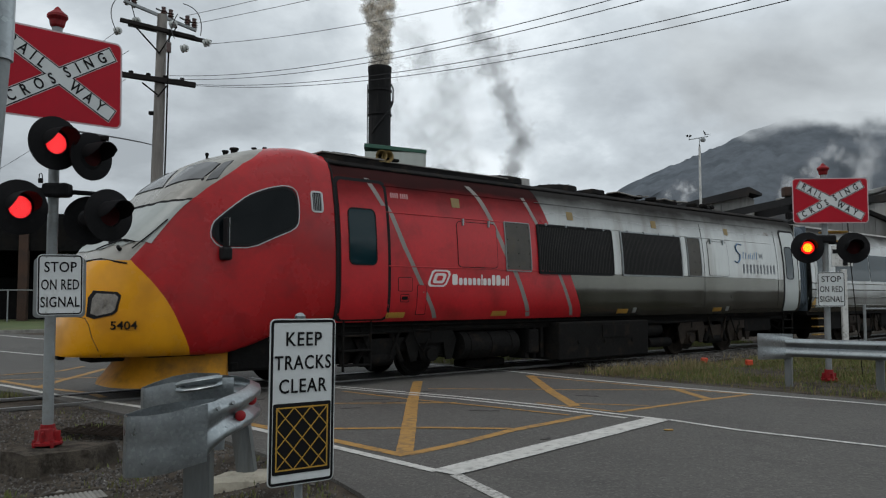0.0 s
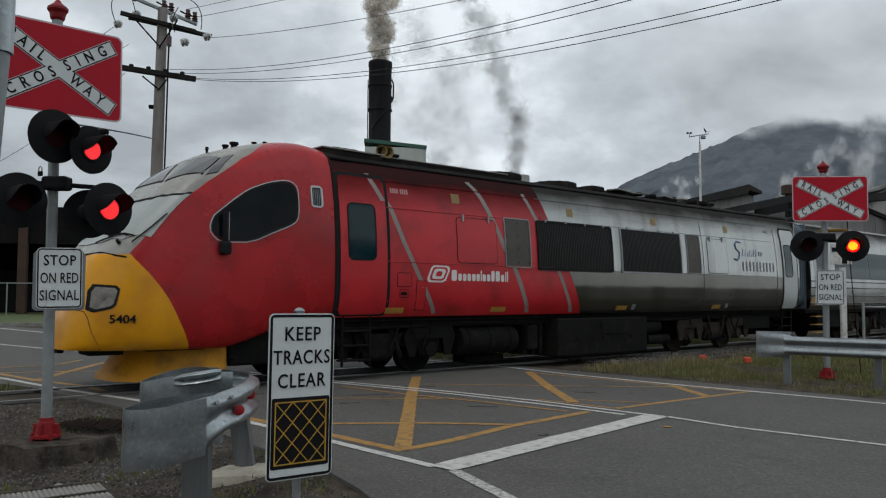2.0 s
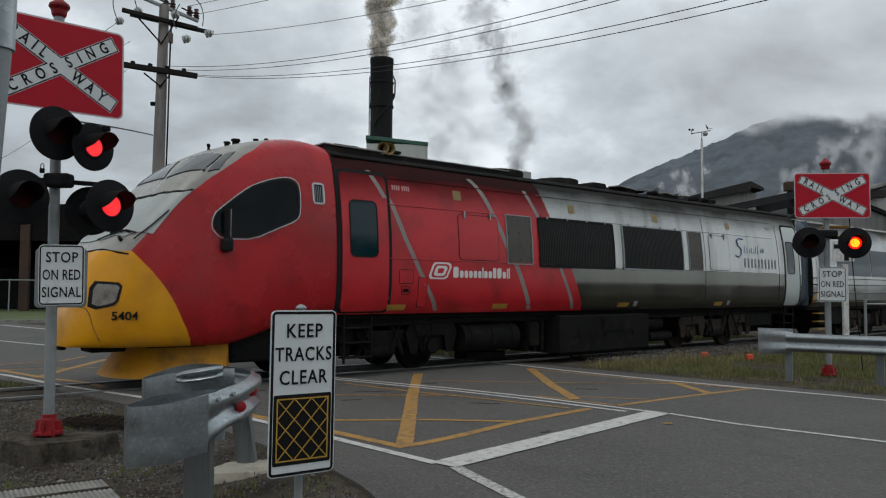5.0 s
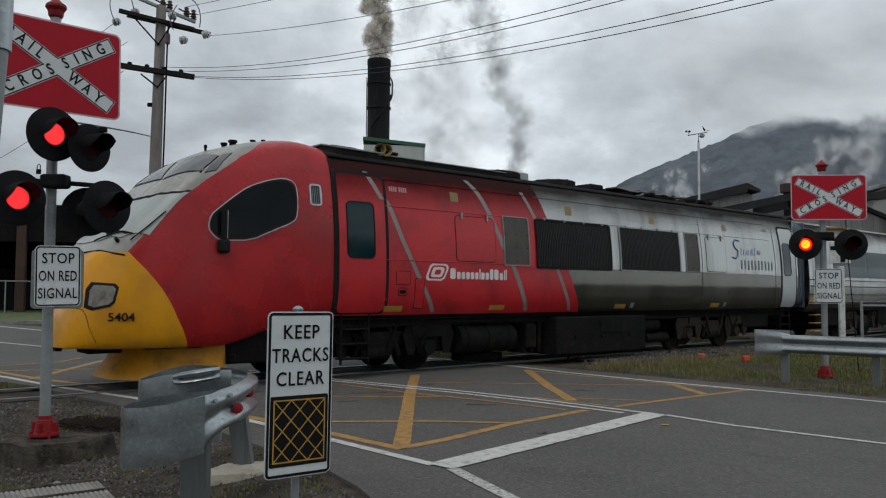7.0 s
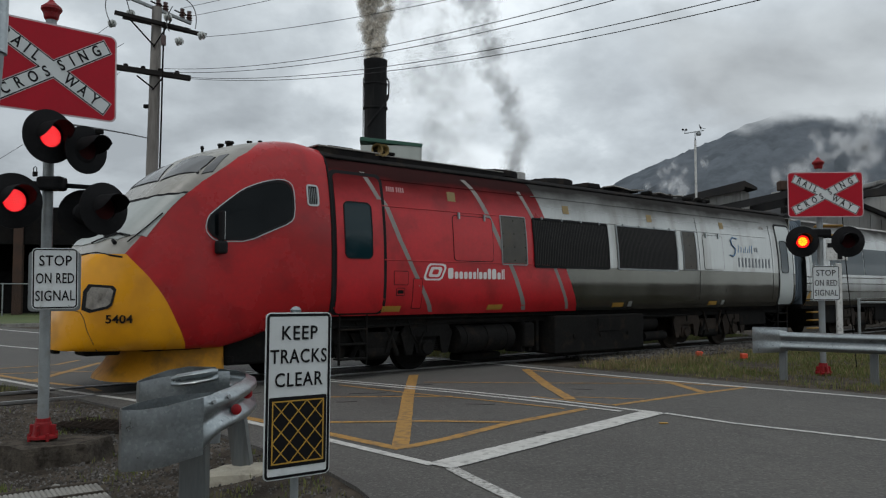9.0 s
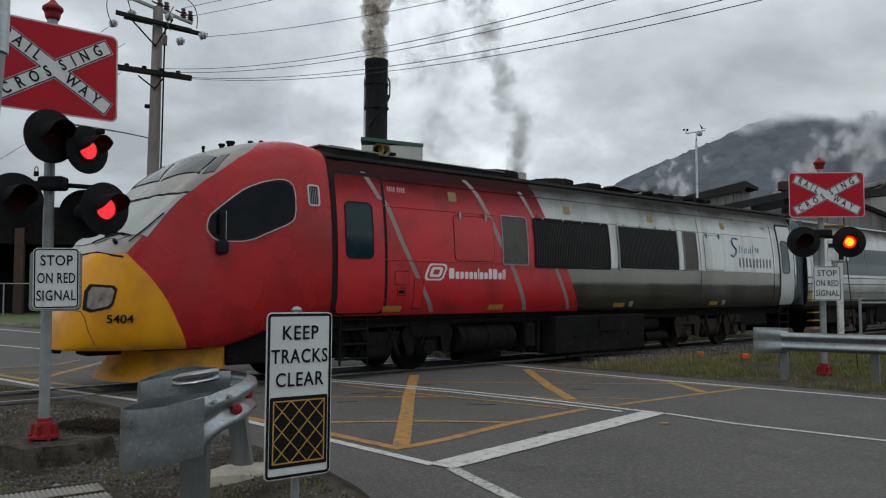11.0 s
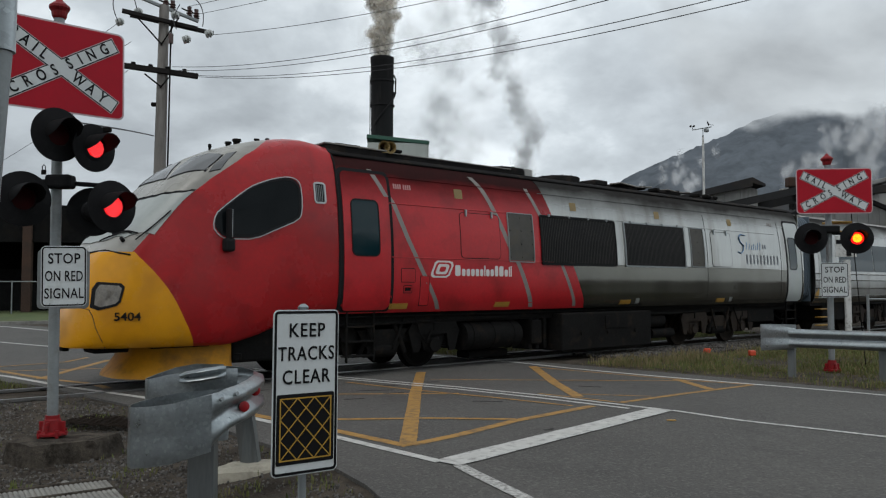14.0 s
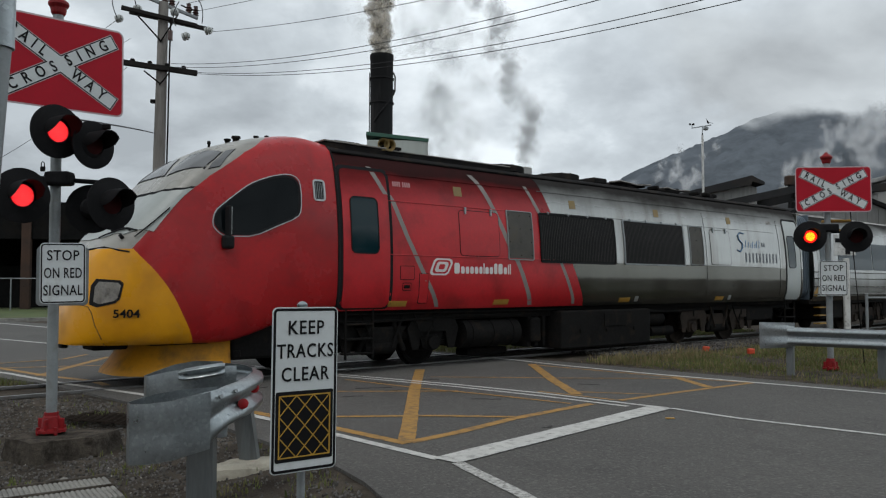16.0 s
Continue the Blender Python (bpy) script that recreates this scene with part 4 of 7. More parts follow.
        for k in range(4):
            part("grille_clip", box((0.05, 0.04, 0.06), skin(s0 + 0.25 + k * (s1 - s0 - 0.5) / 3, z1 + 0.03, 0.03), 0.01), GALV_OLD, g)
    # pillar between the grilles and small plates
    patch("pillar", rect(4.94, 5.19, 2.02, 3.02, 0.02), 0.012, WHITE_PAINT, train, "off-white pillar between grilles")
    for s, z in ((0.26, 3.29), (3.56, 3.26), (6.64, 3.26), (9.94, 3.26)):
        patch("warning_plate", rect(s - 0.1, s + 0.1, z - 0.09, z + 0.09, 0.01), 0.006, PLATE_GOLD, train, "small yellow warning plate", rings=(1,))
    for s in (-1.2, 1.35, 5.3, 9.35):
        patch("lifting_mark", rect(s - 0.2, s + 0.2, 1.14, 1.24, 0.01), 0.008, SAFETY_YELLOW, train, "yellow jacking point mark", rings=(1,))
    for s in (5.75, 9.85):
        patch("lifting_mark", rect(s - 0.07, s + 0.07, 1.15, 1.27, 0.01), 0.008, WHITE_PAINT, train, rings=(1,))
    for s0, s1, z0, z1 in ((-1.18, -0.88, 1.62, 1.85), (-1.12, -0.95, 1.43, 1.55), (-0.75, -0.55, 1.2, 1.72), (9.95, 10.0, 1.5, 1.56)):
        o = rect(s0, s1, z0, z1, 0.015)
        band("access_cover_gap", o, 0.012, 0.004, RUBBER, train)
        patch("access_cover", o, 0.006, RED if s0 < 3 else SILVER, train, rings=(1,))
    patch("socket", rect(-1.1, -0.98, 1.46, 1.52, 0.01), 0.02, UNDER, train, rings=(1,))
    # running numbers, as small pale bars
    for s0, n in ((-1.27, 4), (-1.05, 4), (12.0, 6)):
        for k in range(n):
            patch("lettering_bar", rect(s0 + 0.047 * k, s0 + 0.047 * k + 0.03, 3.27, 3.36, 0.006), 0.004, STRIPE if s0 > 0 else BRAND_PINK, train, rings=(1,))


def brand_bars(train):
    """Operator's mark and name, as plain shapes."""
    mark = [(-0.47, 1.70), (-0.15, 1.70), (-0.07, 1.74), (0.03, 1.93), (0.01, 1.99), (-0.06, 2.01), (-0.36, 2.01), (-0.42, 1.97), (-0.51, 1.78), (-0.51, 1.73)]
    mid = (-0.24, 1.855)
    for name, k, out, paint in (("mark_plate", 1.0, 0.005, BRAND_WHITE), ("mark_inset", 0.80, 0.008, RED), ("mark_core", 0.60, 0.011, BRAND_WHITE), ("mark_heart", 0.30, 0.014, RED)):
        patch(name, [(mid[0] + (s - mid[0]) * k, mid[1] + (z - mid[1]) * k) for s, z in mark], out, paint, train, "white slanted emblem" if k == 1.0 else "", rings=(1,))
    s = 0.07
    for w, h in ((0.15, 0.20), (0.10, 0.135), (0.10, 0.135), (0.10, 0.135), (0.10, 0.135), (0.09, 0.135), (0.032, 0.205), (0.10, 0.135), (0.10, 0.135), (0.10, 0.205), (0.13, 0.20), (0.10, 0.135), (0.032, 0.19), (0.032, 0.205)):
        o = rect(s, s + w * 0.86, 1.735, 1.735 + h, min(0.035, w * 0.3))
        patch("lettering_bar", o, 0.005, BRAND_WHITE, train, rings=(1,))
        s += w + 0.017
    # route name: a swash in blue above a row of narrow grey bars
    sw = [(10.20, 2.48), (10.34, 2.44), (10.46, 2.52), (10.50, 2.66), (10.34, 2.76), (10.30, 2.88), (10.42, 2.96), (10.62, 2.94)]
    pts = [skin(a, b, 0.012) for a, b in sw]
    part("swash", tube(pts, 0.017, 6), BRAND_BLUE, train, "blue handwritten-style swash")
    for a, h in ((10.64, 0.2), (10.78, 0.17), (10.92, 0.13), (11.02, 0.17), (11.14, 0.13), (11.24, 0.2), (11.37, 0.22)):
        patch("lettering_bar", [(a, 2.56), (a + 0.03, 2.56), (a + 0.08, 2.56 + h), (a + 0.05, 2.56 + h)], 0.006, BRAND_BLUE, train, rings=(1,))
    for a in (11.54, 11.66):
        patch("lettering_bar", rect(a, a + 0.07, 2.6, 2.72, 0.01), 0.006, BRAND_GREY, train, rings=(1,))
    for k in range(10):
        a = 10.62 + k * 0.187
        patch("lettering_bar", rect(a, a + 0.075, 2.16, 2.42, 0.012), 0.006, BRAND_GREY, train, rings=(1,))


def crown_point(s, y):
    """A point of the upper skin at length s and offset y."""
    w = max(1e-4, wide(s))
    vs, qs = zip(*[p for p in SECTION if p[0] >= 0.36])
    v = float(np.interp(min(1.0, abs(y) / w), qs[::-1], vs[::-1]))
    b, t = low_z(s), top_z(s)
    return Vector((s, y, b + v * (t - b)))


def crown(s, y, out=0.0):
    """The same, lifted off the skin by out."""
    e = 0.02
    n = (crown_point(s + e, y) - crown_point(s - e, y)).cross(crown_point(s, y + e) - crown_point(s, y - e))
    return crown_point(s, y) + n.normalized() * out


def crown_sheet(name, low, high, out, material, parent, label="", depth=0.03, rows=14, cols=48):
    """A sheet on the crown between two lines, each given from one flank to the middle and mirrored."""
    def even(pts):
        pts = pts + [(s, -y) for s, y in pts[-2::-1]]
        run = [0.0]
        for a, b in zip(pts, pts[1:]):
            run.append(run[-1] + math.hypot(b[0] - a[0], b[1] - a[1]))
        at = np.linspace(0, run[-1], cols + 1)
        return list(zip(np.interp(at, run, [p[0] for p in pts]), np.interp(at, run, [p[1] for p in pts])))
    lo, hi = even(low), even(high)
    bm = bmesh.new()
    grid = [[bm.verts.new(crown(a[0] + (b[0] - a[0]) * k / rows, a[1] + (b[1] - a[1]) * k / rows, out)) for a, b in zip(lo, hi)] for k in range(rows + 1)]
    for edge, sunk in ((0, lo), (rows, hi)):
        foot = [bm.verts.new(crown(s, y, out - depth)) for s, y in sunk]
        for i in range(cols):
            bm.faces.new((grid[edge][i], grid[edge][i + 1], foot[i + 1], foot[i]))
    for r1, r2 in zip(grid, grid[1:]):
        for i in range(cols):
            bm.faces.new((r1[i], r1[i + 1], r2[i + 1], r2[i]))
    return part(name, bm, material, parent, label, smooth=35)


def crown_patch(name, outline, out, material, parent, label="", depth=0.03):
    outline = dense(outline)
    cs = sum(p[0] for p in outline) / len(outline)
    cy = sum(p[1] for p in outline) / len(outline)
    bm = bmesh.new()
    rows = [[bm.verts.new(crown(s, y, out - depth)) for s, y in outline]]
    for k in (1, 0.93, 0.86, 0.78, 0.7, 0.6, 0.5, 0.37, 0.25, 0.12):
        rows.append([bm.verts.new(crown(cs + (s - cs) * k, cy + (y - cy) * k, out)) for s, y in outline])
    mid = bm.verts.new(crown(cs, cy, out))
    n = len(outline)
    for r1, r2 in zip(rows, rows[1:]):
        for i in range(n):
            bm.faces.new((r1[i], r1[(i + 1) % n], r2[(i + 1) % n], r2[i]))
    for i in range(n):
        bm.faces.new((rows[-1][i], rows[-1][(i + 1) % n], mid))
    return part(name, bm, material, parent, label, smooth=35)


def build_nose(train):
    low = [(-5.43, -1.17), (-5.56, -1.09), (-5.77, -0.95), (-5.93, -0.55), (-5.97, 0.0)]
    high = [(-4.87, -1.205), (-5.0, -1.165), (-5.16, -1.06), (-5.29, -0.80), (-5.335, -0.5), (-5.36, 0.0)]
    crown_sheet("windscreen_seal", low, [(s + 0.035, y) for s, y in high], 0.006, RUBBER, train, "black windscreen seal")
    crown_sheet("windscreen", low, high, 0.014, SCREEN_GLASS, train, "broad windscreen with the sky's reflection in its pale colour")
    # joints of the crown and the gap above the muzzle
    for line, r in (([(-5.20, -0.95), (-5.27, -0.72), (-5.30, -0.4), (-5.315, 0.0)], 0.008),):
        line = line + [(s, -y) for s, y in line[-2::-1]]
        at = np.linspace(0, len(line) - 1, 40)
        part("crown_joint", tube([crown(np.interp(k, range(len(line)), [q[0] for q in line]), np.interp(k, range(len(line)), [q[1] for q in line]), 0.004) for k in at], r, 6), RUBBER, train)
    panes = [[(-5.04, -0.54), (-5.06, 0.0), (-5.04, 0.54), (-4.86, 0.33), (-4.66, 0.14), (-4.65, 0.0), (-4.66, -0.14), (-4.86, -0.33)]]
    for sd in (-1, 1):
        panes.append([(s, sd * y) for s, y in ((-5.03, 0.65), (-4.88, 0.93), (-4.667, 1.12), (-4.50, 1.075), (-4.344, 1.0), (-4.44, 0.74), (-4.59, 0.42), (-4.80, 0.50))])
        panes.append([(s, sd * y) for s, y in ((-4.607, 1.15), (-4.44, 1.09), (-4.275, 1.015), (-4.13, 1.035), (-4.28, 1.12), (-4.444, 1.18))])
    for a in panes:
        cs, cy = sum(q[0] for q in a) / len(a), sum(q[1] for q in a) / len(a)
        crown_patch("crown_pane_seal", [(cs + (s - cs) * 1.07, cy + (y - cy) * 1.05) for s, y in a], 0.005, RUBBER, train)
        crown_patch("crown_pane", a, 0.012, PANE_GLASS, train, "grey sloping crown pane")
    part("muzzle_gap", tube([crown(s, y, 0.008) for s, y in ((-5.74, -1.09), (-5.86, -1.0), (-6.0, -0.8), (-6.09, -0.5), (-6.12, 0.0), (-6.09, 0.5), (-6.0, 0.8), (-5.86, 1.0), (-5.74, 1.09))], 0.012, 6), RUBBER, train, "dark gap above the muzzle")
    # wipers
    for path in ([(-5.66, -1.07), (-5.42, -1.13), (-5.20, -1.17)], [(-5.62, -1.06), (-5.71, -0.95), (-5.79, -0.83), (-5.90, -0.6), (-5.95, -0.47)], [(-5.69, -0.99), (-5.74, -0.88), (-5.84, -0.66)], [(-5.86, 0.5), (-5.74, 0.1), (-5.66, -0.25)]):
        pts = [crown(s, y, 0.035) for s, y in path]
        part("wiper", tube(pts, 0.011, 6), RUBBER, train, "black windscreen wiper")
    for y in (-0.95, -0.7, -0.5, 0.4):
        part("wiper_pivot", cyl(0.03, 0.025, crown(-5.80, y, 0.0), crown(-5.80, y, 0.07), 10), RUBBER, train)
    # headlamps
    for sd in (-1, 1):
        o = [(-6.21, 1.24), (-6.185, 1.5), (-6.13, 1.6), (-5.87, 1.58), (-5.83, 1.53), (-5.88, 1.31), (-5.93, 1.26), (-6.13, 1.2)]
        h = patch("headlamp_surround", o, 0.012, RUBBER, train, "black headlamp surround", side=sd)
        inn = [(-6.01 + (s + 6.01) * 0.80, 1.41 + (z - 1.41) * 0.79) for s, z in o]
        patch("headlamp", inn, 0.018, LAMP_GLASS, h, "amber-tinted headlamp lens", side=sd)
    # joint line of the coupler cover
    for sd in (-1, 1):
        pts = [skin(s, z, 0.003, sd) for s, z in ((-6.385, 1.235), (-6.34, 1.235), (-6.28, 1.23), (-6.22, 1.21), (-6.185, 1.12), (-6.15, 0.95), (-6.08, 0.78), (-6.02, 0.67))]
        part("cover_joint", tube(pts, 0.006, 5), RUST, train)
    # flared pilot skirt
    rings = []
    for z, lead, side in ((0.68, -5.42, 1.20), (0.58, -5.44, 1.20), (0.46, -5.50, 1.21), (0.34, -5.59, 1.23), (0.22, -5.70, 1.26), (0.17, -5.72, 1.26)):
        ring = []
        for a in np.linspace(-90, 90, 25):
            q = math.sin(radians(a))
            ring.append((lead + (-4.28 - lead) * abs(q) ** 3.2, side * q, z))
        rings.append(ring)
    inner = [[(s + 0.06, y * 0.95, z) for s, y, z in r] for r in rings]
    part("skirt", loft([*rings, *inner[::-1]], closed=False, cap=False), YELLOW, train, "yellow flared pilot skirt", smooth=40)
    part("skirt_top", box((1.1, 2.2, 0.05), (-4.85, 0, 0.66)), UNDER, train)
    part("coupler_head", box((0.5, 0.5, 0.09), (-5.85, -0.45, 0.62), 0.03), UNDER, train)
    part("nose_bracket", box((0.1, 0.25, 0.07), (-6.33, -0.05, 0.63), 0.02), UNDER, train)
    # added block that makes the void behind the skirt read as black shade
    part("front_frame", box((1.3, 2.3, 0.72), (-3.55, 0, 0.72), 0.05), UNDER, train, "dark block added to blacken the void behind the skirt")
    part("grab_iron", tube([(-4.2, -1.22, 0.5), (-4.12, -1.26, 0.5), (-4.12, -1.26, 0.42)], 0.02, 6), UNDER, train)
    # running number on the flank
    m = Matrix.Translation(skin(-5.80, 1.105, 0.016)) @ Matrix.Rotation(radians(NUM_TURN), 4, "Z") @ Matrix.Rotation(radians(2), 4, "X")
    lettering("5404", 0.118, m, INK, train, 1.12, 0.003)
    # roof fittings on the crown
    for s, y, r, h in ((-4.15, -0.1, 0.03, 0.1), (-3.85, -0.15, 0.06, 0.07), (-3.68, -0.12, 0.08, 0.09), (-3.3, -0.1, 0.05, 0.06), (-3.1, -0.1, 0.04, 0.06)):
        z = top_z(s)
        bm = lathe([(r * 0.7, -0.03), (r * 0.7, h * 0.4), (r, h * 0.5), (r * 0.9, h * 0.9), (r * 0.3, h)], 12, Matrix.Translation((s, y, z)))
        part("roof_horn", bm, UNDER, train, "small black roof fitting", smooth=40)


NUM_TURN = -25


def build_roof_gear(train):
    part("roof_walkway", box((1.3, 1.3, 0.15), (-1.77, -0.25, 3.925), 0.02), ROOF_SOOT, train, "raised dark roof walkway")
    part("walkway_plate", box((1.35, 1.36, 0.03), (-1.77, -0.25, 4.012), 0.008), ROOF_GREY, train, "grey walkway plate")
    part("roof_kerb", box((3.3, 0.08, 0.14), (0.5, -0.80, 3.93), 0.01), ROOF_SOOT, train, "low sooty kerb on the roof")
    part("roof_edge", box((3.3, 0.12, 0.022), (0.5, -0.80, 4.0), 0.006), ROOF_GREY, train, "pale weathered roof edge strip")
    part("roof_box", box((0.55, 0.5, 0.12), (-1.65, -0.2, 4.085), 0.02), UNDER, train, "low dark roof box")
    # horn cluster
    h = part("horn_base", box((0.45, 0.25, 0.06), (-0.95, -0.75, 4.05), 0.02), UNDER, train, "horn bracket")
    for dx in (0, 0.14):
        bm = lathe([(0.03, 0), (0.04, 0.15), (0.07, 0.25), (0.115, 0.30), (0.09, 0.29), (0.03, 0.1)], 16, Matrix.Translation((-1.08 + dx, -0.65, 4.13)) @ Matrix.Rotation(radians(100), 4, "X") @ Matrix.Rotation(radians(-20), 4, "Y"))
        part("air_horn", bm, PLATE_GOLD, h, "tan trumpet air horn", smooth=40)
    for s, r in ((2.35, 0.62), (4.3, 0.55)):
        bm = lathe([(r, 3.93), (r, 4.05), (r * 0.97, 4.07), (r * 0.9, 4.08), (r * 0.3, 4.09)], 32, Matrix.Translation((s, -0.2, 0)))
        f = part("fan_housing", bm, ROOF_SOOT, train, "round sooty roof fan housing", smooth=40)
        for k in range(12):
            a = 2 * math.pi * k / 12
            part("fan_bar", box((r * 0.75, 0.02, 0.02), (s + math.cos(a) * r * 0.5, -0.2 + math.sin(a) * r * 0.5, 4.085), turn=Matrix.Rotation(a, 4, "Z")), UNDER, f)
    part("roof_hatch", box((0.5, 0.7, 0.16), (5.55, -0.2, 4.03), 0.05), ROOF_SOOT, train, "low sooty roof hatch")
    for s, r in ((6.5, 0.55), (8.3, 0.6), (10.35, 0.42)):
        bm = lathe([(r, 3.93), (r * 1.02, 4.0), (r * 0.96, 4.04), (r * 0.7, 4.075), (r * 0.2, 4.085)], 28, Matrix.Translation((s, -0.2, 0)))
        part("fan_housing", bm, ROOF_SOOT, train, "low sooty roof dome", smooth=40)
    for s, l, tilt in ((6.35, 0.75, 4), (7.0, 0.5, -5), (8.15, 0.4, 6), (8.75, 0.5, -3)):
        part("roof_flap", box((l, 0.35, 0.035), (s, -0.62, 4.03), 0.01, Matrix.Rotation(radians(tilt), 4, "Y")), ROOF_GREY, train, "pale weathered roof flap")
    for s, h in ((10.15, 0.13), (10.5, 0.10)):
        part("roof_valve", box((0.22, 0.2, h), (s, -0.55, 3.98 + h / 2), 0.05), UNDER, train)
    for s in (6.35, 7.0, 7.6, 8.5, 9.5):
        part("roof_bolt", box((0.12, 0.3, 0.1), (s, -0.6, 4.02), 0.03), UNDER, train)


def build_bogie(car, s, UNDER_BROWN=UNDER_BROWN):
    """Two-axle bogie: side frames, springs, axle boxes, wheels."""
    b = part("bogie", box((2.9, 0.12, 0.2), (s, -0.98, 0.62), 0.05), UNDER_BROWN, car, "grimy two-axle bogie")
    part("bogie_frame", box((2.9, 0.12, 0.2), (s, 0.98, 0.62), 0.05), UNDER, b)
    part("bolster", box((0.5, 2.1, 0.25), (s, 0, 0.65), 0.04), UNDER, b)
    for ds in (-1.18, 1.18):
        for sd in (-1, 1):
            w = lathe([(0.05, -0.07), (0.44, -0.07), (0.46, -0.05), (0.46, -0.035), (0.43, -0.02), (0.42, 0.06), (0.36, 0.06), (0.33, 0.03), (0.14, 0.02), (0.12, 0.09), (0.02, 0.1)], 32,
                      Matrix.Translation((s + ds, sd * 0.60, 0.44)) @ Matrix.Rotation(radians(90 if sd < 0 else -90), 4, "X"))
            part("wheel", w, UNDER_BROWN, b, "brown steel railway wheel", smooth=40)
            part("axle_box", box((0.34, 0.26, 0.3), (s + ds, sd * 0.98, 0.46), 0.06), UNDER_BROWN, b)
            part("axle_cap", cyl(0.13, 0.12, (s + ds, sd * 1.08, 0.46), (s + ds, sd * 1.16, 0.46), 18), UNDER_BROWN, b)
            for e in (-0.3, 0.3):
                bm = bmesh.new()
                for k in range(6):
                    cyl(0.085, 0.085, (s + ds + e, sd * 0.98, 0.40 + k * 0.035), (s + ds + e, sd * 0.98, 0.42 + k * 0.035), 12, bm)
                part("spring", bm, UNDER_BROWN, b, "coil spring", smooth=40)
        part("axle", cyl(0.08, 0.08, (s + ds, -0.6, 0.44), (s + ds, 0.6, 0.44), 12), UNDER, b)
    for ds in (-1.18, 1.18):
        part("axle_guard", loft([[(s + ds + a, y, z) for a, z in ((-0.30, 0.66), (0.30, 0.66), (0.2, 0.36), (-0.2, 0.36))] for y in (-1.07, -1.03)]), UNDER_BROWN, b, "brown axle guard plate")
    for ds in (-1.18, 1.18):
        crank = [(-0.62, 0.72), (-0.50, 0.92), (0.50, 0.92), (0.62, 0.72), (0.50, 0.34), (0.36, 0.34), (0.30, 0.66), (-0.30, 0.66), (-0.36, 0.34), (-0.50, 0.34)]
        part("horn_plate", loft([[(s + ds + a, y, z) for a, z in crank] for y in (-1.14, -1.10)]), UNDER_BROWN, b, "cranked brown horn plate")
        part("plate_slot", box((0.05, 0.02, 0.14), (s + ds, -1.145, 0.80), 0.008), UNDER, b)
    part("stretcher", loft([[(s + a, y, z) for a, z in ((-0.55, 0.78), (0.55, 0.78), (0.30, 0.38), (-0.30, 0.38))] for y in (-1.12, -1.06)]), UNDER_BROWN, b, "brown plate between the axles")
    for a, c in ((-0.45, -0.2), (0.45, 0.2)):
        part("brake_lever", cyl(0.025, 0.025, (s + a, -1.16, 1.0), (s + c, -1.16, 0.42), 8), UNDER_BROWN, b)
    part("brake_hose", tube([(s + 0.7, -1.15, 1.0), (s + 0.78, -1.2, 0.7), (s + 0.95, -1.18, 0.5), (s + 1.1, -1.15, 0.75)], 0.018, 6), UNDER, b)
    part("damper", cyl(0.05, 0.05, (s - 0.5, -1.1, 0.35), (s - 0.15, -1.1, 1.0), 10), UNDER, b)
    part("damper", cyl(0.05, 0.05, (s + 0.5, -1.1, 0.35), (s + 0.2, -1.1, 1.0), 10), UNDER, b)
    part("brake_cylinder", cyl(0.13, 0.13, (s - 0.35, -1.02, 0.42), (s + 0.3, -1.02, 0.42), 16), UNDER, b)
    return b


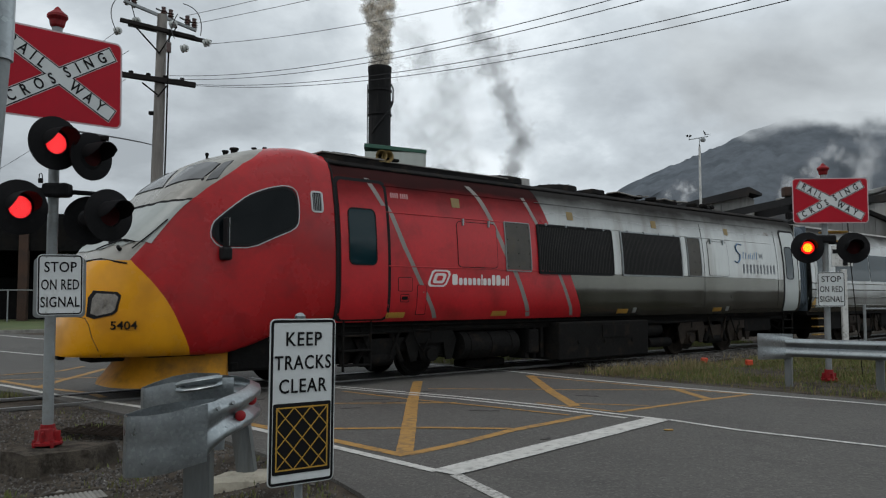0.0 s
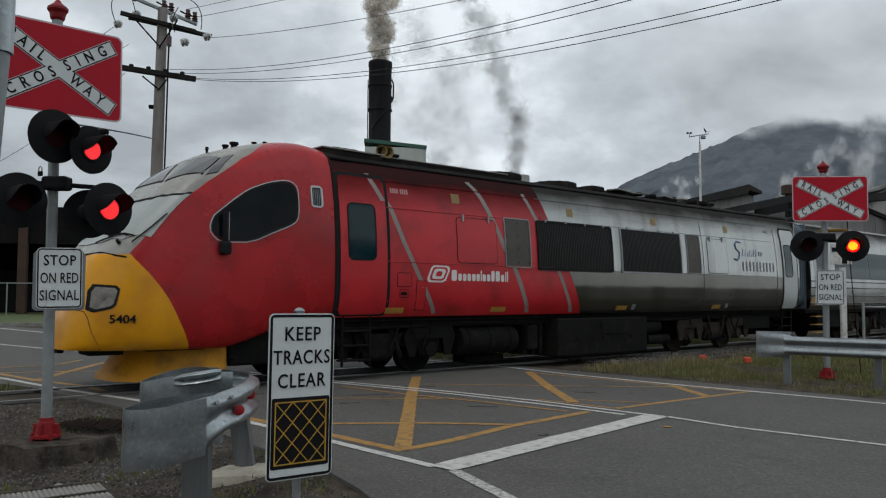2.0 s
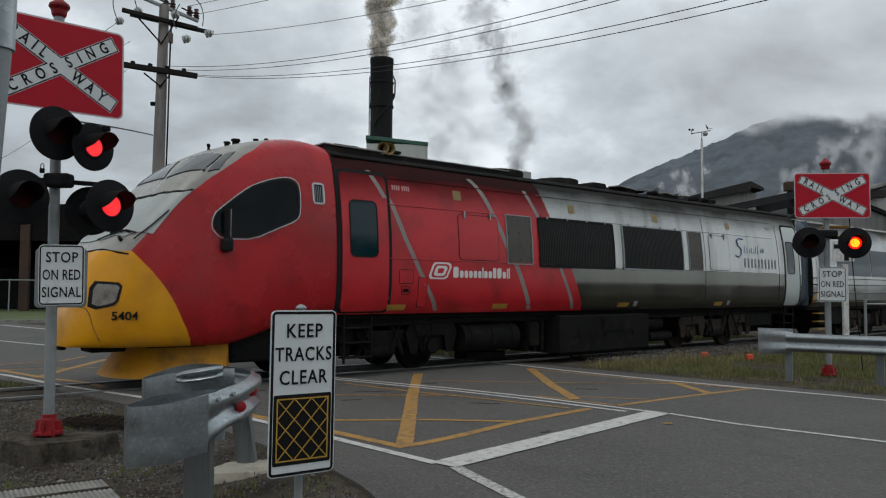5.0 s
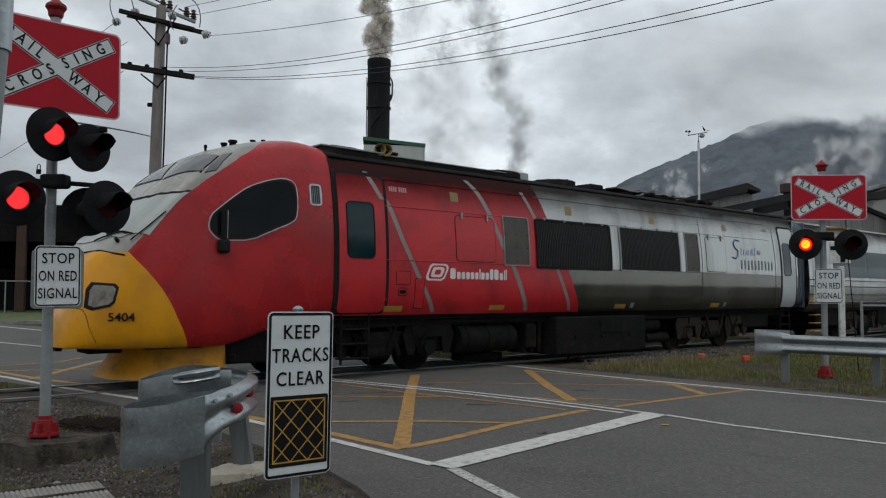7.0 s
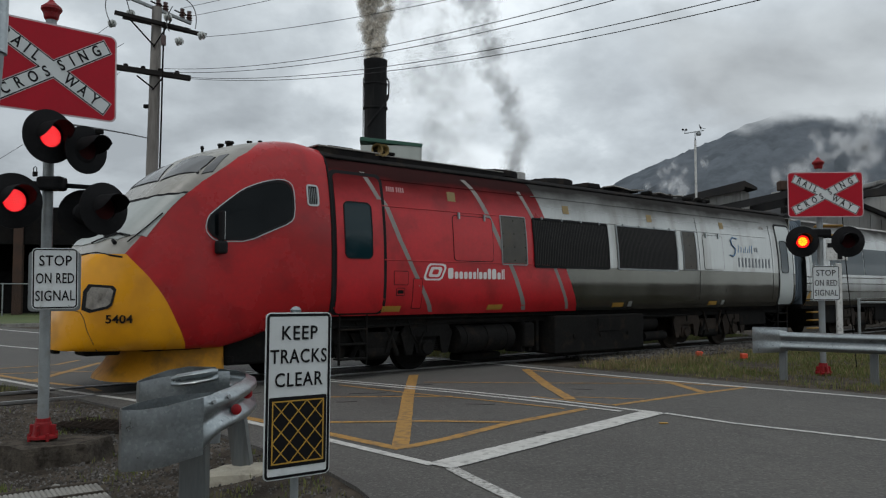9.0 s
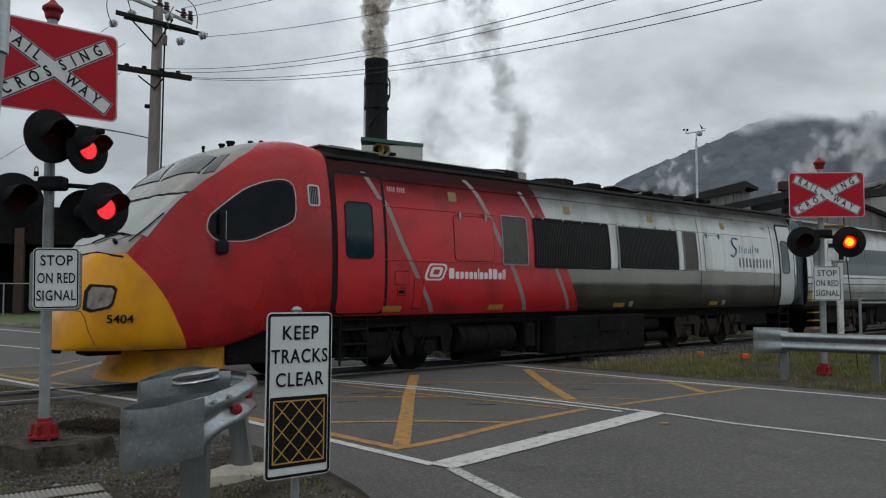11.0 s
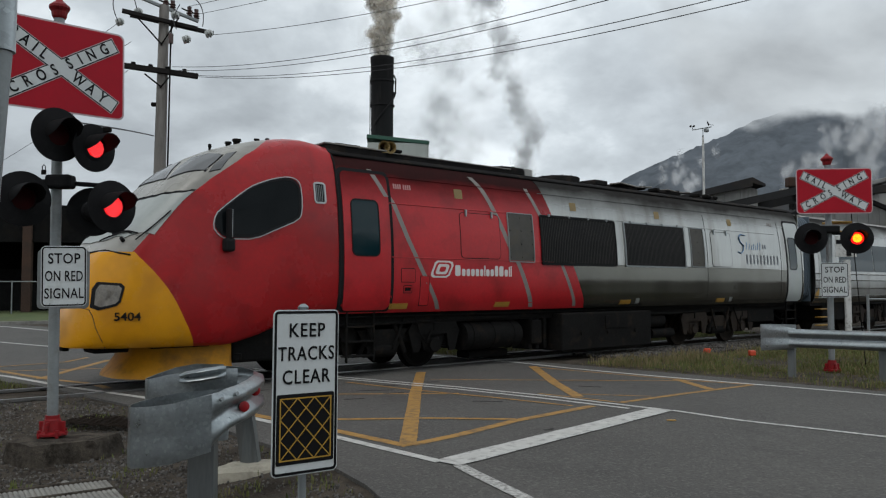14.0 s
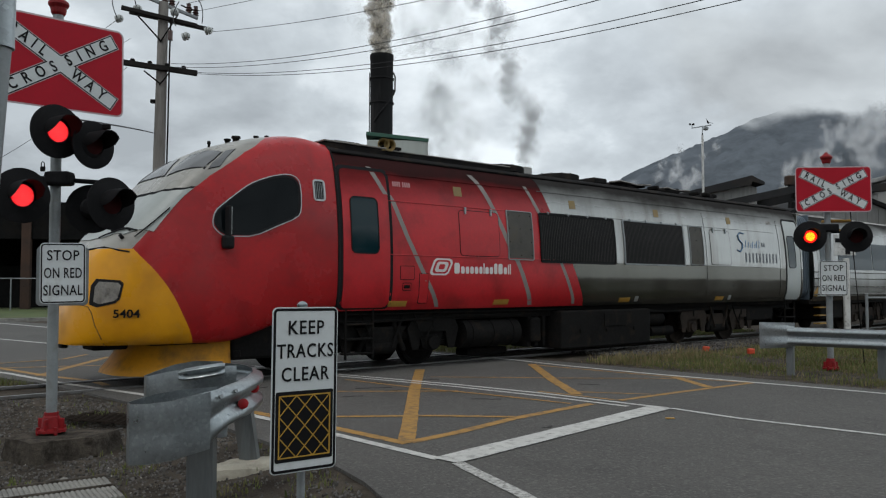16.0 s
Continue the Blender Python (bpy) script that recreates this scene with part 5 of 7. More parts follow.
def build_underframe(train):
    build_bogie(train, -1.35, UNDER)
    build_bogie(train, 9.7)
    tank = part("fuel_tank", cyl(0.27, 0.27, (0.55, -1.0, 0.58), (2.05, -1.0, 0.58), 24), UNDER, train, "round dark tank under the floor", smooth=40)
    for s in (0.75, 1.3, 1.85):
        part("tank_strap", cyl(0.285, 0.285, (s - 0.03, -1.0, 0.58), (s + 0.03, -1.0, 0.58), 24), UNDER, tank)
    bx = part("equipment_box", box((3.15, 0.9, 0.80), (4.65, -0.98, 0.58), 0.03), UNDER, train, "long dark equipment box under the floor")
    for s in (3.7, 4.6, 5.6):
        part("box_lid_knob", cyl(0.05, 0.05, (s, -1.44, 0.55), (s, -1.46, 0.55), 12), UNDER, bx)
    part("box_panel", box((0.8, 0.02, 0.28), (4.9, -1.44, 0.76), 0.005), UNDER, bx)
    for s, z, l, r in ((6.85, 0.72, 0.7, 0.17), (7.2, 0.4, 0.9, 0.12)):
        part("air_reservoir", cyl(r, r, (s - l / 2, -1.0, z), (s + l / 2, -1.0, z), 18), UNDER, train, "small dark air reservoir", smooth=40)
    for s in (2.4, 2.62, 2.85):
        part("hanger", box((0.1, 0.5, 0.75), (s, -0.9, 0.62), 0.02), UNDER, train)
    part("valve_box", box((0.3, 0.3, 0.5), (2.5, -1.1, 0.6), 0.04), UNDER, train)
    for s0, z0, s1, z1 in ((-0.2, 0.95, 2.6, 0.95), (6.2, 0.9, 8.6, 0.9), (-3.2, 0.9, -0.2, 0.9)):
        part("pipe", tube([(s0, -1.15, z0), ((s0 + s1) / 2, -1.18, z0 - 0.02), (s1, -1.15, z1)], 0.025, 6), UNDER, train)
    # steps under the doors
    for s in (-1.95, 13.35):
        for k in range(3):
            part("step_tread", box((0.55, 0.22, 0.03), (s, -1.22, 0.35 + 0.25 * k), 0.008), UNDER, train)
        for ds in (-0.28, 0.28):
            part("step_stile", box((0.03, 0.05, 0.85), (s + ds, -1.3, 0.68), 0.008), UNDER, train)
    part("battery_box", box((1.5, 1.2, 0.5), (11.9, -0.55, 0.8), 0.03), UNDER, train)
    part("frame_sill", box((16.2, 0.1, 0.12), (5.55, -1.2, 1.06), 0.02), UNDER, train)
    # dark filler boxes added to close the see-through gaps below the floor
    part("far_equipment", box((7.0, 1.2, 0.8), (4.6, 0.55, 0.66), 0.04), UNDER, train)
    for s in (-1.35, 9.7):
        part("traction_motor", box((2.0, 0.95, 0.5), (s, 0, 0.55), 0.08), UNDER, train, "dark block added to fill the gap between the wheels")
    # added screen and filler: hide the bright road behind, keep the underside dark
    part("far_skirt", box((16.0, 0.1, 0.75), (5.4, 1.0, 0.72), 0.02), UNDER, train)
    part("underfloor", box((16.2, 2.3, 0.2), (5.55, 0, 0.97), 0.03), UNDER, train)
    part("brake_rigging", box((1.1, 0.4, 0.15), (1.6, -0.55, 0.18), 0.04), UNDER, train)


def coach_skin(s, z, out=0.0, side=-1):
    vs, qs = zip(*SECTION)
    v = max(0, min(1, (z - 1.05) / (3.86 - 1.05)))
    return Vector((s, side * (1.43 * float(np.interp(v, vs, qs)) + out), z))


def build_coach(coach):
    s0, s1 = 14.72, 38.0

    def strip(name, z0, z1, a, b, out, material, label="", nz=6, sides=(-1, 1)):
        bm = bmesh.new()
        for sd in sides:
            rows = [[bm.verts.new(coach_skin(s, z, out, sd)) for s in np.linspace(a, b, 12)] for z in np.linspace(z0, z1, nz)]
            for r1, r2 in zip(rows, rows[1:]):
                for i in range(11):
                    bm.faces.new((r1[i], r1[i + 1], r2[i + 1], r2[i]))
        return part(name, bm, material, coach, label, smooth=50)
    strip("coach_side", 1.05, 3.72, s0, s1, 0, WHITE_PAINT, "off-white coach side", 20)
    rings = []
    for s in np.linspace(s0, s1, 10):
        zs = [3.70, 3.76, 3.8, 3.83, 3.85]
        rings.append([coach_skin(s, z, 0.01) for z in zs] + [(s, 0, 3.87)] + [coach_skin(s, z, 0.01, 1) for z in zs[::-1]])
    part("coach_roof", loft(rings), ROOF_GREY, coach, "weathered grey coach roof", smooth=50)
    part("coach_end", box((0.05, 2.5, 2.6), (s0 + 0.03, 0, 2.4)), BELLOWS, coach)
    for k in range(8):
        a = 16.45 + 2.66 * k
        patch("coach_window", rect(a, a + 2.6, 2.05, 2.95, 0.05), 0.010, BLUE_GLASS, coach, "dark tinted coach window", at=coach_skin)
    d = patch("coach_door", rect(15.0, 15.9, 1.12, 3.4, 0.08), 0.008, DOOR_WHITE, coach, "off-white coach door", at=coach_skin)
    patch("coach_door_window", rect(15.15, 15.65, 2.0, 2.95, 0.08), 0.014, BLUE_GLASS, d, "blue tinted door window", at=coach_skin)
    strip("coach_sill", 1.05, 1.2, s0, s1, 0.012, SILVER, "dull silver sill")
    for z in (1.95, 1.75, 1.5, 1.25):
        part("side_rib", tube([coach_skin(s, z, 0.01) for s in np.linspace(s0, s1, 12)], 0.018, 6), SILVER, coach)
    patch("hazard_mark", [(14.76, 1.08), (14.96, 1.08), (14.96, 1.5), (14.76, 1.35)], 0.01, SAFETY_YELLOW, coach, "yellow corner mark", at=coach_skin)
    for k in range(3):
        part("step_tread", box((0.6, 0.2, 0.03), (15.5, -1.25, 0.35 + 0.25 * k), 0.008), SAFETY_YELLOW, coach, "yellow-edged step")
    for a in (19.5, 33.5):
        build_bogie(coach, a)
    for a in (22.5, 26.0, 29.5):
        part("coach_equipment", box((2.2, 1.8, 0.6), (a, -0.2, 0.7), 0.04), UNDER, coach)
    # added dark screen on the far side, hides the bright ground behind
    part("coach_far_skirt", box((23, 0.1, 0.85), (26.2, 1.0, 0.62), 0.02), UNDER, coach)
    for a, w in ((16.4, 1.6), (17.6, 0.7), (20.9, 0.8)):
        part("coach_equipment", box((w, 0.9, 0.55), (a, -0.75, 0.74), 0.05), UNDER, coach)
    part("coach_frame", box((23, 2.5, 0.12), (26.2, 0, 1.02)), UNDER, coach)


def build_gangway(g):
    for k in range(5):
        s = 13.98 + 0.145 * k
        o = rounded(2.5, 2.55, 0.3, 6, 0, 2.42)
        i = rounded(2.36, 2.4, 0.25, 6, 0, 2.42)
        bm = loft([[(s, y, z) for y, z in i], [(s + 0.03, y, z) for y, z in o], [(s + 0.11, y, z) for y, z in o], [(s + 0.14, y, z) for y, z in i]])
        part("bellows_fold", bm, BELLOWS, g, smooth=30)
    for z in (0.5, 0.75, 0.95):
        part("coupling_hose", tube([(13.7, -0.5, z), (14.1, -0.6, z - 0.2), (14.5, -0.5, z)], 0.03, 6), UNDER, g)
    part("coupler", box((0.9, 0.25, 0.3), (14.1, 0, 0.75), 0.05), UNDER, g)
    part("end_hazard", box((0.03, 0.06, 0.4), (13.73, -1.3, 1.35), 0.01), SAFETY_YELLOW, g, "yellow corner mark")


AXIS = Matrix.Translation(TRAIN_AT) @ Matrix.Rotation(radians(TRAIN_TURN), 4, "Z")
train = thing("diesel_train_power_car", "red, yellow and silver streamlined diesel power car standing on the crossing", "train", AXIS)
build_power_car(train)
brand_bars(train)
build_nose(train)
build_roof_gear(train)
build_underframe(train)
coach = thing("passenger_coach", "off-white passenger coach with dark windows behind the power car", "train carriage", AXIS)
build_coach(coach)
gangway = thing("gangway_bellows", "blue-grey gangway bellows between power car and coach", "gangway", AXIS)
build_gangway(gangway)

# ---- crossing signals and signs ----
def sign_plate(name, w, h, r, face, parent, m, rim=None, border=None, border_w=0.018, inset=0.018, thick=0.003):
    """A thin plate with rounded corners, its face to -y, with a rim or an inked border."""
    pl = part(name, slab(rounded(w, h, r), 0.0, thick), rim or face, parent)
    pl.matrix_basis = m
    part("face", slab(rounded(w - inset, h - inset, max(0.01, r - inset / 2)), -0.002, 0.0005), face, pl)
    if border:
        o, i = rounded(w - inset, h - inset, max(0.01, r - inset / 2)), rounded(w - inset - 2 * border_w, h - inset - 2 * border_w, max(0.008, r - inset / 2 - border_w))
        bm = bmesh.new()
        for q, (a, b) in enumerate(((o, -0.0035),)):
            va, vb = [bm.verts.new((x, -0.0035, z)) for x, z in o], [bm.verts.new((x, -0.0035, z)) for x, z in i]
            for k in range(len(o)):
                j = (k + 1) % len(o)
                bm.faces.new((va[k], va[j], vb[j], vb[k]))
        part("border", bm, border, pl)
    return pl


def crossbuck(parent, m, w=1.22, h=0.86):
    """Red board with a white saltire that carries the words."""
    pl = sign_plate("crossing_board", w, h, 0.07, SIGN_RED, parent, m, rim=SIGN_RIM, inset=0.035)
    ex, ez, T = 0.84 * w / 2, 0.36 * h, 0.165
    slope, L = math.degrees(math.atan2(ez, ex)), 2 * math.hypot(ex, ez) + 0.02
    for lay, a in ((0, slope), (1, -slope)):
        for k, (name, cut, mt) in enumerate((("saltire_edge", 0.0, SIGN_RIM), ("saltire_outline", 0.014, INK), ("saltire_arm", 0.036, SIGN_WHITE))):
            y = -0.004 - 0.0012 * k - 0.0003 * lay
            bm = box((L - cut, 0.0008, T - cut), (0, y, 0), turn=Matrix.Rotation(radians(-a), 4, "Y"))
            part(name, bm, mt, pl, "white diagonal arm" if mt is SIGN_WHITE else "")
    up, down = Matrix.Rotation(radians(-slope), 4, "Y"), Matrix.Rotation(radians(slope), 4, "Y")

    def letters(word, turn, xs):
        for ch, x in zip(word, xs):
            lettering(ch, 0.112, Matrix.Translation((0, -0.0095, 0)) @ turn @ Matrix.Translation((x * w / 2 / math.cos(radians(slope)), 0, 0)), INK, pl, 0.76, 0.003)
    letters("CROSSING", up, [-0.695, -0.50, -0.295, -0.105, 0.12, 0.285, 0.455, 0.665])
    letters("RAIL", down, [-0.695, -0.535, -0.395, -0.265])
    letters("WAY", down, [0.26, 0.45, 0.635])
    return pl


def flasher(parent, m, r, hood=True):
    """A crossing lamp: black target disc, hood, lens ring and a turning lamp unit inside. Returns the unit."""
    f = part("flasher", lathe([(r, 0.0), (r, 0.012), (r * 0.97, 0.016), (r * 0.55, 0.012), (r * 0.46, 0.03), (r * 0.44, 0.03), (r * 0.44, 0.0)], 40, Matrix.Rotation(radians(90), 4, "X")), TARGET, parent, "round matt black lamp target", smooth=40)
    f.matrix_basis = m
    case = lathe([(r * 0.42, 0.0), (r * 0.42, 0.10), (r * 0.3, 0.17), (r * 0.1, 0.19)], 28, Matrix.Rotation(radians(-90), 4, "X"))
    part("lamp_case", case, TARGET, f, smooth=40)
    if hood:
        bm = bmesh.new()
        rows = []
        for k, (d, q) in enumerate(((0.0, 1.0), (0.09, 1.0), (0.18, 0.98), (0.255, 0.95))):
            span = (112, 106, 94, 66)[k]
            rows.append([(q * r * 0.5 * math.sin(radians(a)), -0.012 - d, q * r * 0.5 * math.cos(radians(a)) + 0.012) for a in np.linspace(-span, span, 17)])
        inner = [[(x * 0.95, y, z * 0.95) for x, y, z in row] for row in rows]
        loft(rows + inner[::-1], closed=False, cap=False, bm=bm)
        part("hood", bm, TARGET, f, "black lamp hood", smooth=40)
    unit = part("lamp_unit", lathe([(r * 0.41, -0.004), (r * 0.43, 0.0), (r * 0.41, 0.004)], 28, Matrix.Rotation(radians(90), 4, "X")), TARGET, f)
    unit.matrix_basis = pose(0, -0.02, 0)
    return f, unit


def lit_lens(unit, r, far=False):
    """One side of the lamp unit carries the lit diode lens, the other the dark lens."""
    base = lathe([(0.001, 0.010), (r * 0.24, 0.0095), (r * 0.40, 0.005)], 24, Matrix.Rotation(radians(90), 4, "X"))
    part("lit_lens", base, LED_GLOW if far else LED_RED, unit, "glowing red lens", smooth=40)
    if far:
        bm = bmesh.new()
        for n, q in ((4, 0.07), (9, 0.155), (13, 0.235)):
            for k in range(n):
                a = 2 * math.pi * (k + 0.5 * (n % 2)) / n
                bmesh.ops.create_icosphere(bm, subdivisions=2, radius=r * 0.052, matrix=Matrix.Translation((q * r * math.cos(a), -0.008, q * r * math.sin(a))))
        part("lit_core", bm, LED_AMBER, unit, "glowing lens points")
    else:
        bm = bmesh.new()
        for i in range(-6, 7):
            for j in range(-7, 8):
                x, z = (i + 0.5 * (j % 2)) * r * 0.072, j * r * 0.062
                if math.hypot(x, z) < r * 0.38:
                    bmesh.ops.create_icosphere(bm, subdivisions=1, radius=r * 0.019, matrix=Matrix.Translation((x, -0.011, z)))
        part("diode_dots", bm, LED_HOT, unit, "bright diode points")
    part("dark_lens", lathe([(0.001, 0.016), (r * 0.24, 0.013), (r * 0.40, 0.005)], 24, Matrix.Rotation(radians(-90), 4, "X")), LED_OFF, unit, "unlit dark red lens", smooth=40)


FLASHERS = []


def stop_sign(parent, m, w=0.48, h=0.60):
    pl = sign_plate("stop_notice", w, h, 0.045, SIGN_WHITE, parent, m, border=INK, border_w=0.013, inset=0.016)
    for word, z, wide_by in (("STOP", 0.285, 0.70), ("ON RED", -0.005, 0.82), ("SIGNAL", -0.29, 0.85)):
        lettering(word, 0.175 * h, Matrix.Translation((0, -0.005, z * h)), INK, pl, 0.8, 0.0014, 1.06, wide_by * w)
    for x in (-0.3, 0.3):
        for z in (-0.45, 0.45):
            part("rivet", cyl(0.006, 0.005, (x * w, -0.001, z * h), (x * w, -0.006, z * h), 8), GALV_OLD, pl)
    return pl


def signal_mast(at, height, r, label, lean=(0, 0)):
    mast = thing("crossing_signal", label, "crossing signal", Matrix.Translation(at) @ pose(0, 0, 0, lean[0], lean[1], 0), group="crossing signals")
    part("mast", cyl(r, r * 0.97, (0, 0, 0.1), (0, 0, height), 24), GALV_OLD, mast, "galvanised steel tube mast", smooth=40)
    cap = lathe([(r * 1.1, height - 0.02), (r * 1.35, height), (r * 1.5, height + 0.05), (r * 1.95, height + 0.085), (r * 1.9, height + 0.11), (r * 0.75, height + 0.16), (r * 0.45, height + 0.185), (r * 0.1, height + 0.2)], 16)
    part("mast_cap", cap, RED_CASTING, mast, "red painted pinnacle cap")
    base = part("mast_base", lathe([(0.14, 0.02), (0.14, 0.045), (0.095, 0.06), (0.078, 0.17), (r * 1.35, 0.18), (r * 1.3, 0.215)], 12), RED_CASTING, mast, "red cast base with bolts")
    for k in range(4):
        a = radians(45 + 90 * k)
        part("anchor_bolt", cyl(0.018, 0.018, (0.125 * math.cos(a), 0.125 * math.sin(a), 0.0), (0.125 * math.cos(a), 0.125 * math.sin(a), 0.075), 8), RED_CASTING, base)
        part("base_rib", box((0.025, 0.07, 0.11), (0.095 * math.cos(a + 0.785), 0.095 * math.sin(a + 0.785), 0.10), 0.008, Matrix.Rotation(a - 0.785, 4, "Z")), RED_CASTING, base)
    return mast


def facing(x, y, z, turn, tilt=0):
    """Pose of a plate whose face looks along -y, turned by degrees."""
    return pose(x, y, z, tilt, 0, turn)


def build_near_signal():
    at = Vector((-3.925, 7.95, 0.03))
    mast = signal_mast(at, 4.25, 0.052, "galvanised crossing signal mast with red crossbuck board and flashing lamps", (0, -0.35))

    def rel(x, y, z):
        return (x - at.x, y - at.y, z - at.z)
    crossbuck(mast, facing(*rel(-3.838, 7.83, 3.722), 44.7) @ pose(0, 0, 0, 0, -0.4, 0), 1.27, 0.915)
    stop_sign(mast, facing(*rel(-3.722, 7.72, 1.623), 28) @ pose(0, 0, 0, 0, -0.5, 0), 0.407, 0.592)
    part("sign_clamp", box((0.2, 0.1, 0.05), rel(-3.8, 7.82, 1.75), 0.01), GALV_OLD, mast)
    part("junction_box", box((0.26, 0.16, 0.14), rel(-3.86, 7.9, 2.575), 0.03), TARGET, mast, "black lamp junction box")
    part("crossarm", cyl(0.024, 0.024, rel(-4.15, 7.8, 2.58), rel(-3.45, 8.05, 2.55), 12), TARGET, mast, "black lamp arm")
    part("upper_arm", cyl(0.02, 0.02, rel(-3.95, 7.9, 3.1), rel(-3.5, 8.05, 3.08), 12), TARGET, mast, "black lamp arm")
    part("spare_bracket", box((0.1, 0.05, 0.05), rel(-3.45, 8.0, 3.12), 0.01), UNDER, mast)
    for x, y, z, r, turn, ph in ((-3.79, 7.68, 3.01, 0.265, 55, 0), (-3.53, 7.90, 2.915, 0.242, 61, 1), (-4.07, 7.58, 2.37, 0.268, 49, 0), (-3.32, 7.85, 2.315, 0.262, 56, 1)):
        f, unit = flasher(mast, facing(*rel(x, y, z), turn), r)
        lit_lens(unit, r)
        FLASHERS.append((unit, ph))
    f, unit = flasher(mast, facing(*rel(-3.62, 8.10, 2.29), 200), 0.25)
    back = part("rear_notice", slab(rounded(0.48, 0.60, 0.045), 0, 0.004), GALV_OLD, mast, "grey back of a second notice")
    back.matrix_basis = facing(*rel(-3.87, 8.02, 1.60), 24)
    part("padlock", box((0.05, 0.02, 0.05), rel(-3.98, 7.8, 2.66), 0.008), UNDER, mast, "small black padlock")
    part("padlock_shackle", tube([rel(-3.995, 7.8, 2.68), rel(-3.995, 7.8, 2.72), rel(-3.98, 7.8, 2.735), rel(-3.965, 7.8, 2.72), rel(-3.965, 7.8, 2.68)], 0.005, 5), UNDER, mast)
    rings = []
    for k, z in ((1.16, -0.42), (1.05, -0.12), (1.0, 0.0), (0.97, 0.028)):
        rings.append([(x * k - 3.84, y * k + 7.66, z) for x, y in dense([(-0.44, 0.08), (-0.05, -0.20), (0.42, 0.13), (0.50, 0.52), (-0.30, 0.62)], 0.09)])
    for r in rings:
        for i, (x, y, z) in enumerate(r):
            n = 0.025 * noise.noise((x * 7, y * 7, z * 7))
            r[i] = (x + n, y + n, z + n * 0.3)
    solid("signal_foundation", loft(rings), BLOCK, "dark weathered concrete block under the signal mast", "foundation")


def build_far_signal():
    at = Vector((7.02, 14.5, -0.02))
    mast = signal_mast(at, 3.80, 0.055, "galvanised crossing signal mast with crossbuck board in the grass verge")

    def rel(x, y, z):
        return (x - at.x, y - at.y, z - at.z)
    crossbuck(mast, facing(*rel(7.07, 14.36, 3.268), -5), 1.335, 0.83)
    stop_sign(mast, facing(*rel(7.04, 14.36, 1.65), -10), 0.47, 0.63)
    part("junction_box", box((0.4, 0.16, 0.14), rel(6.98, 14.45, 2.57), 0.03), TARGET, mast, "black lamp junction box")
    part("crossarm", cyl(0.024, 0.024, rel(6.45, 14.5, 2.5), rel(7.55, 14.5, 2.5), 12), TARGET, mast)
    for x, z, ph in ((6.60, 2.40, 0), (7.43, 2.40, 1)):
        f, unit = flasher(mast, facing(*rel(x, 14.3, z), -14), 0.28, True)
        lit_lens(unit, 0.285, True)
        FLASHERS.append((unit, ph))
    for k in range(2):
        part("rear_step", box((0.42, 0.3, 0.04), rel(7.3, 14.75, 2.72 - 0.18 * k), 0.01), SAFETY_YELLOW, mast, "yellow access step")
    part("rear_ladder", tube([rel(7.6, 14.8, 2.9), rel(7.68, 14.9, 2.2), rel(7.9, 15.0, 0.0)], 0.009, 6), UNDER, mast, "thin ladder rail")


def build_keep_clear():
    s = thing("keep_clear_sign", "white sign with black words and yellow hatched panel", "road sign")
    m = facing(-0.866, 4.92, 0.866, 37.5) @ pose(0, 0, 0, 0, 0.5, 0)
    pl = sign_plate("sign_plate", 0.45, 1.007, 0.035, SIGN_WHITE, s, m, border=INK, border_w=0.017, inset=0.014)
    for word, z, wide_by in (("KEEP", 0.374, 0.243), ("TRACKS", 0.231, 0.385), ("CLEAR", 0.089, 0.326)):
        lettering(word, 0.088, Matrix.Translation((0, -0.005, z)), INK, pl, 0.8, 0.0012, 1.12, wide_by)
    part("hatch_panel", slab(rounded(0.392, 0.425, 0.012, cy=-0.222), -0.0045, -0.002), INK, pl, "black panel with yellow hatching")
    w, h, cy = 0.345, 0.372, -0.222
    for x, z, sx, sz in ((0, cy + h / 2, w + 0.008, 0.008), (0, cy - h / 2, w + 0.008, 0.008), (-w / 2, cy, 0.008, h), (w / 2, cy, 0.008, h)):
        part("hatch_bar", box((sx, 0.002, sz), (x, -0.0065, z)), SIGN_GOLD, pl)
    # diamonds: two families of diagonals clipped to the frame
    slope = h / w
    for sgn in (-1, 1):
        for k in range(-3, 4):
            pts = []
            for x in np.linspace(-w / 2, w / 2, 90):
                z = sgn * slope * x + k * h / 3
                if abs(z) < h / 2:
                    pts.append((x, z))
            if len(pts) > 3:
                (x1, z1), (x2, z2) = pts[0], pts[-1]
                ln, an = math.hypot(x2 - x1, z2 - z1), math.atan2(z2 - z1, x2 - x1)
                part("hatch_bar", box((ln, 0.002, 0.0062), ((x1 + x2) / 2, -0.0068, cy + (z1 + z2) / 2), turn=Matrix.Rotation(-an, 4, "Y")), SIGN_GOLD, pl)
    post = part("post", cyl(0.026, 0.026, (-0.90, 5.0, -0.2), (-0.90, 5.0, 1.385), 20), GALV_OLD, s, "galvanised sign post", smooth=40)
    part("post_cap", lathe([(0.033, 1.385), (0.035, 1.40), (0.02, 1.415), (0.004, 1.42)], 16, Matrix.Translation((-0.90, 5.0, -0.015))), GALV, post)
    for z in (1.15, 0.55):
        part("clamp", box((0.12, 0.04, 0.03), (-0.88, 4.965, z), 0.008, Matrix.Rotation(radians(37.5), 4, "Z")), GALV, post)


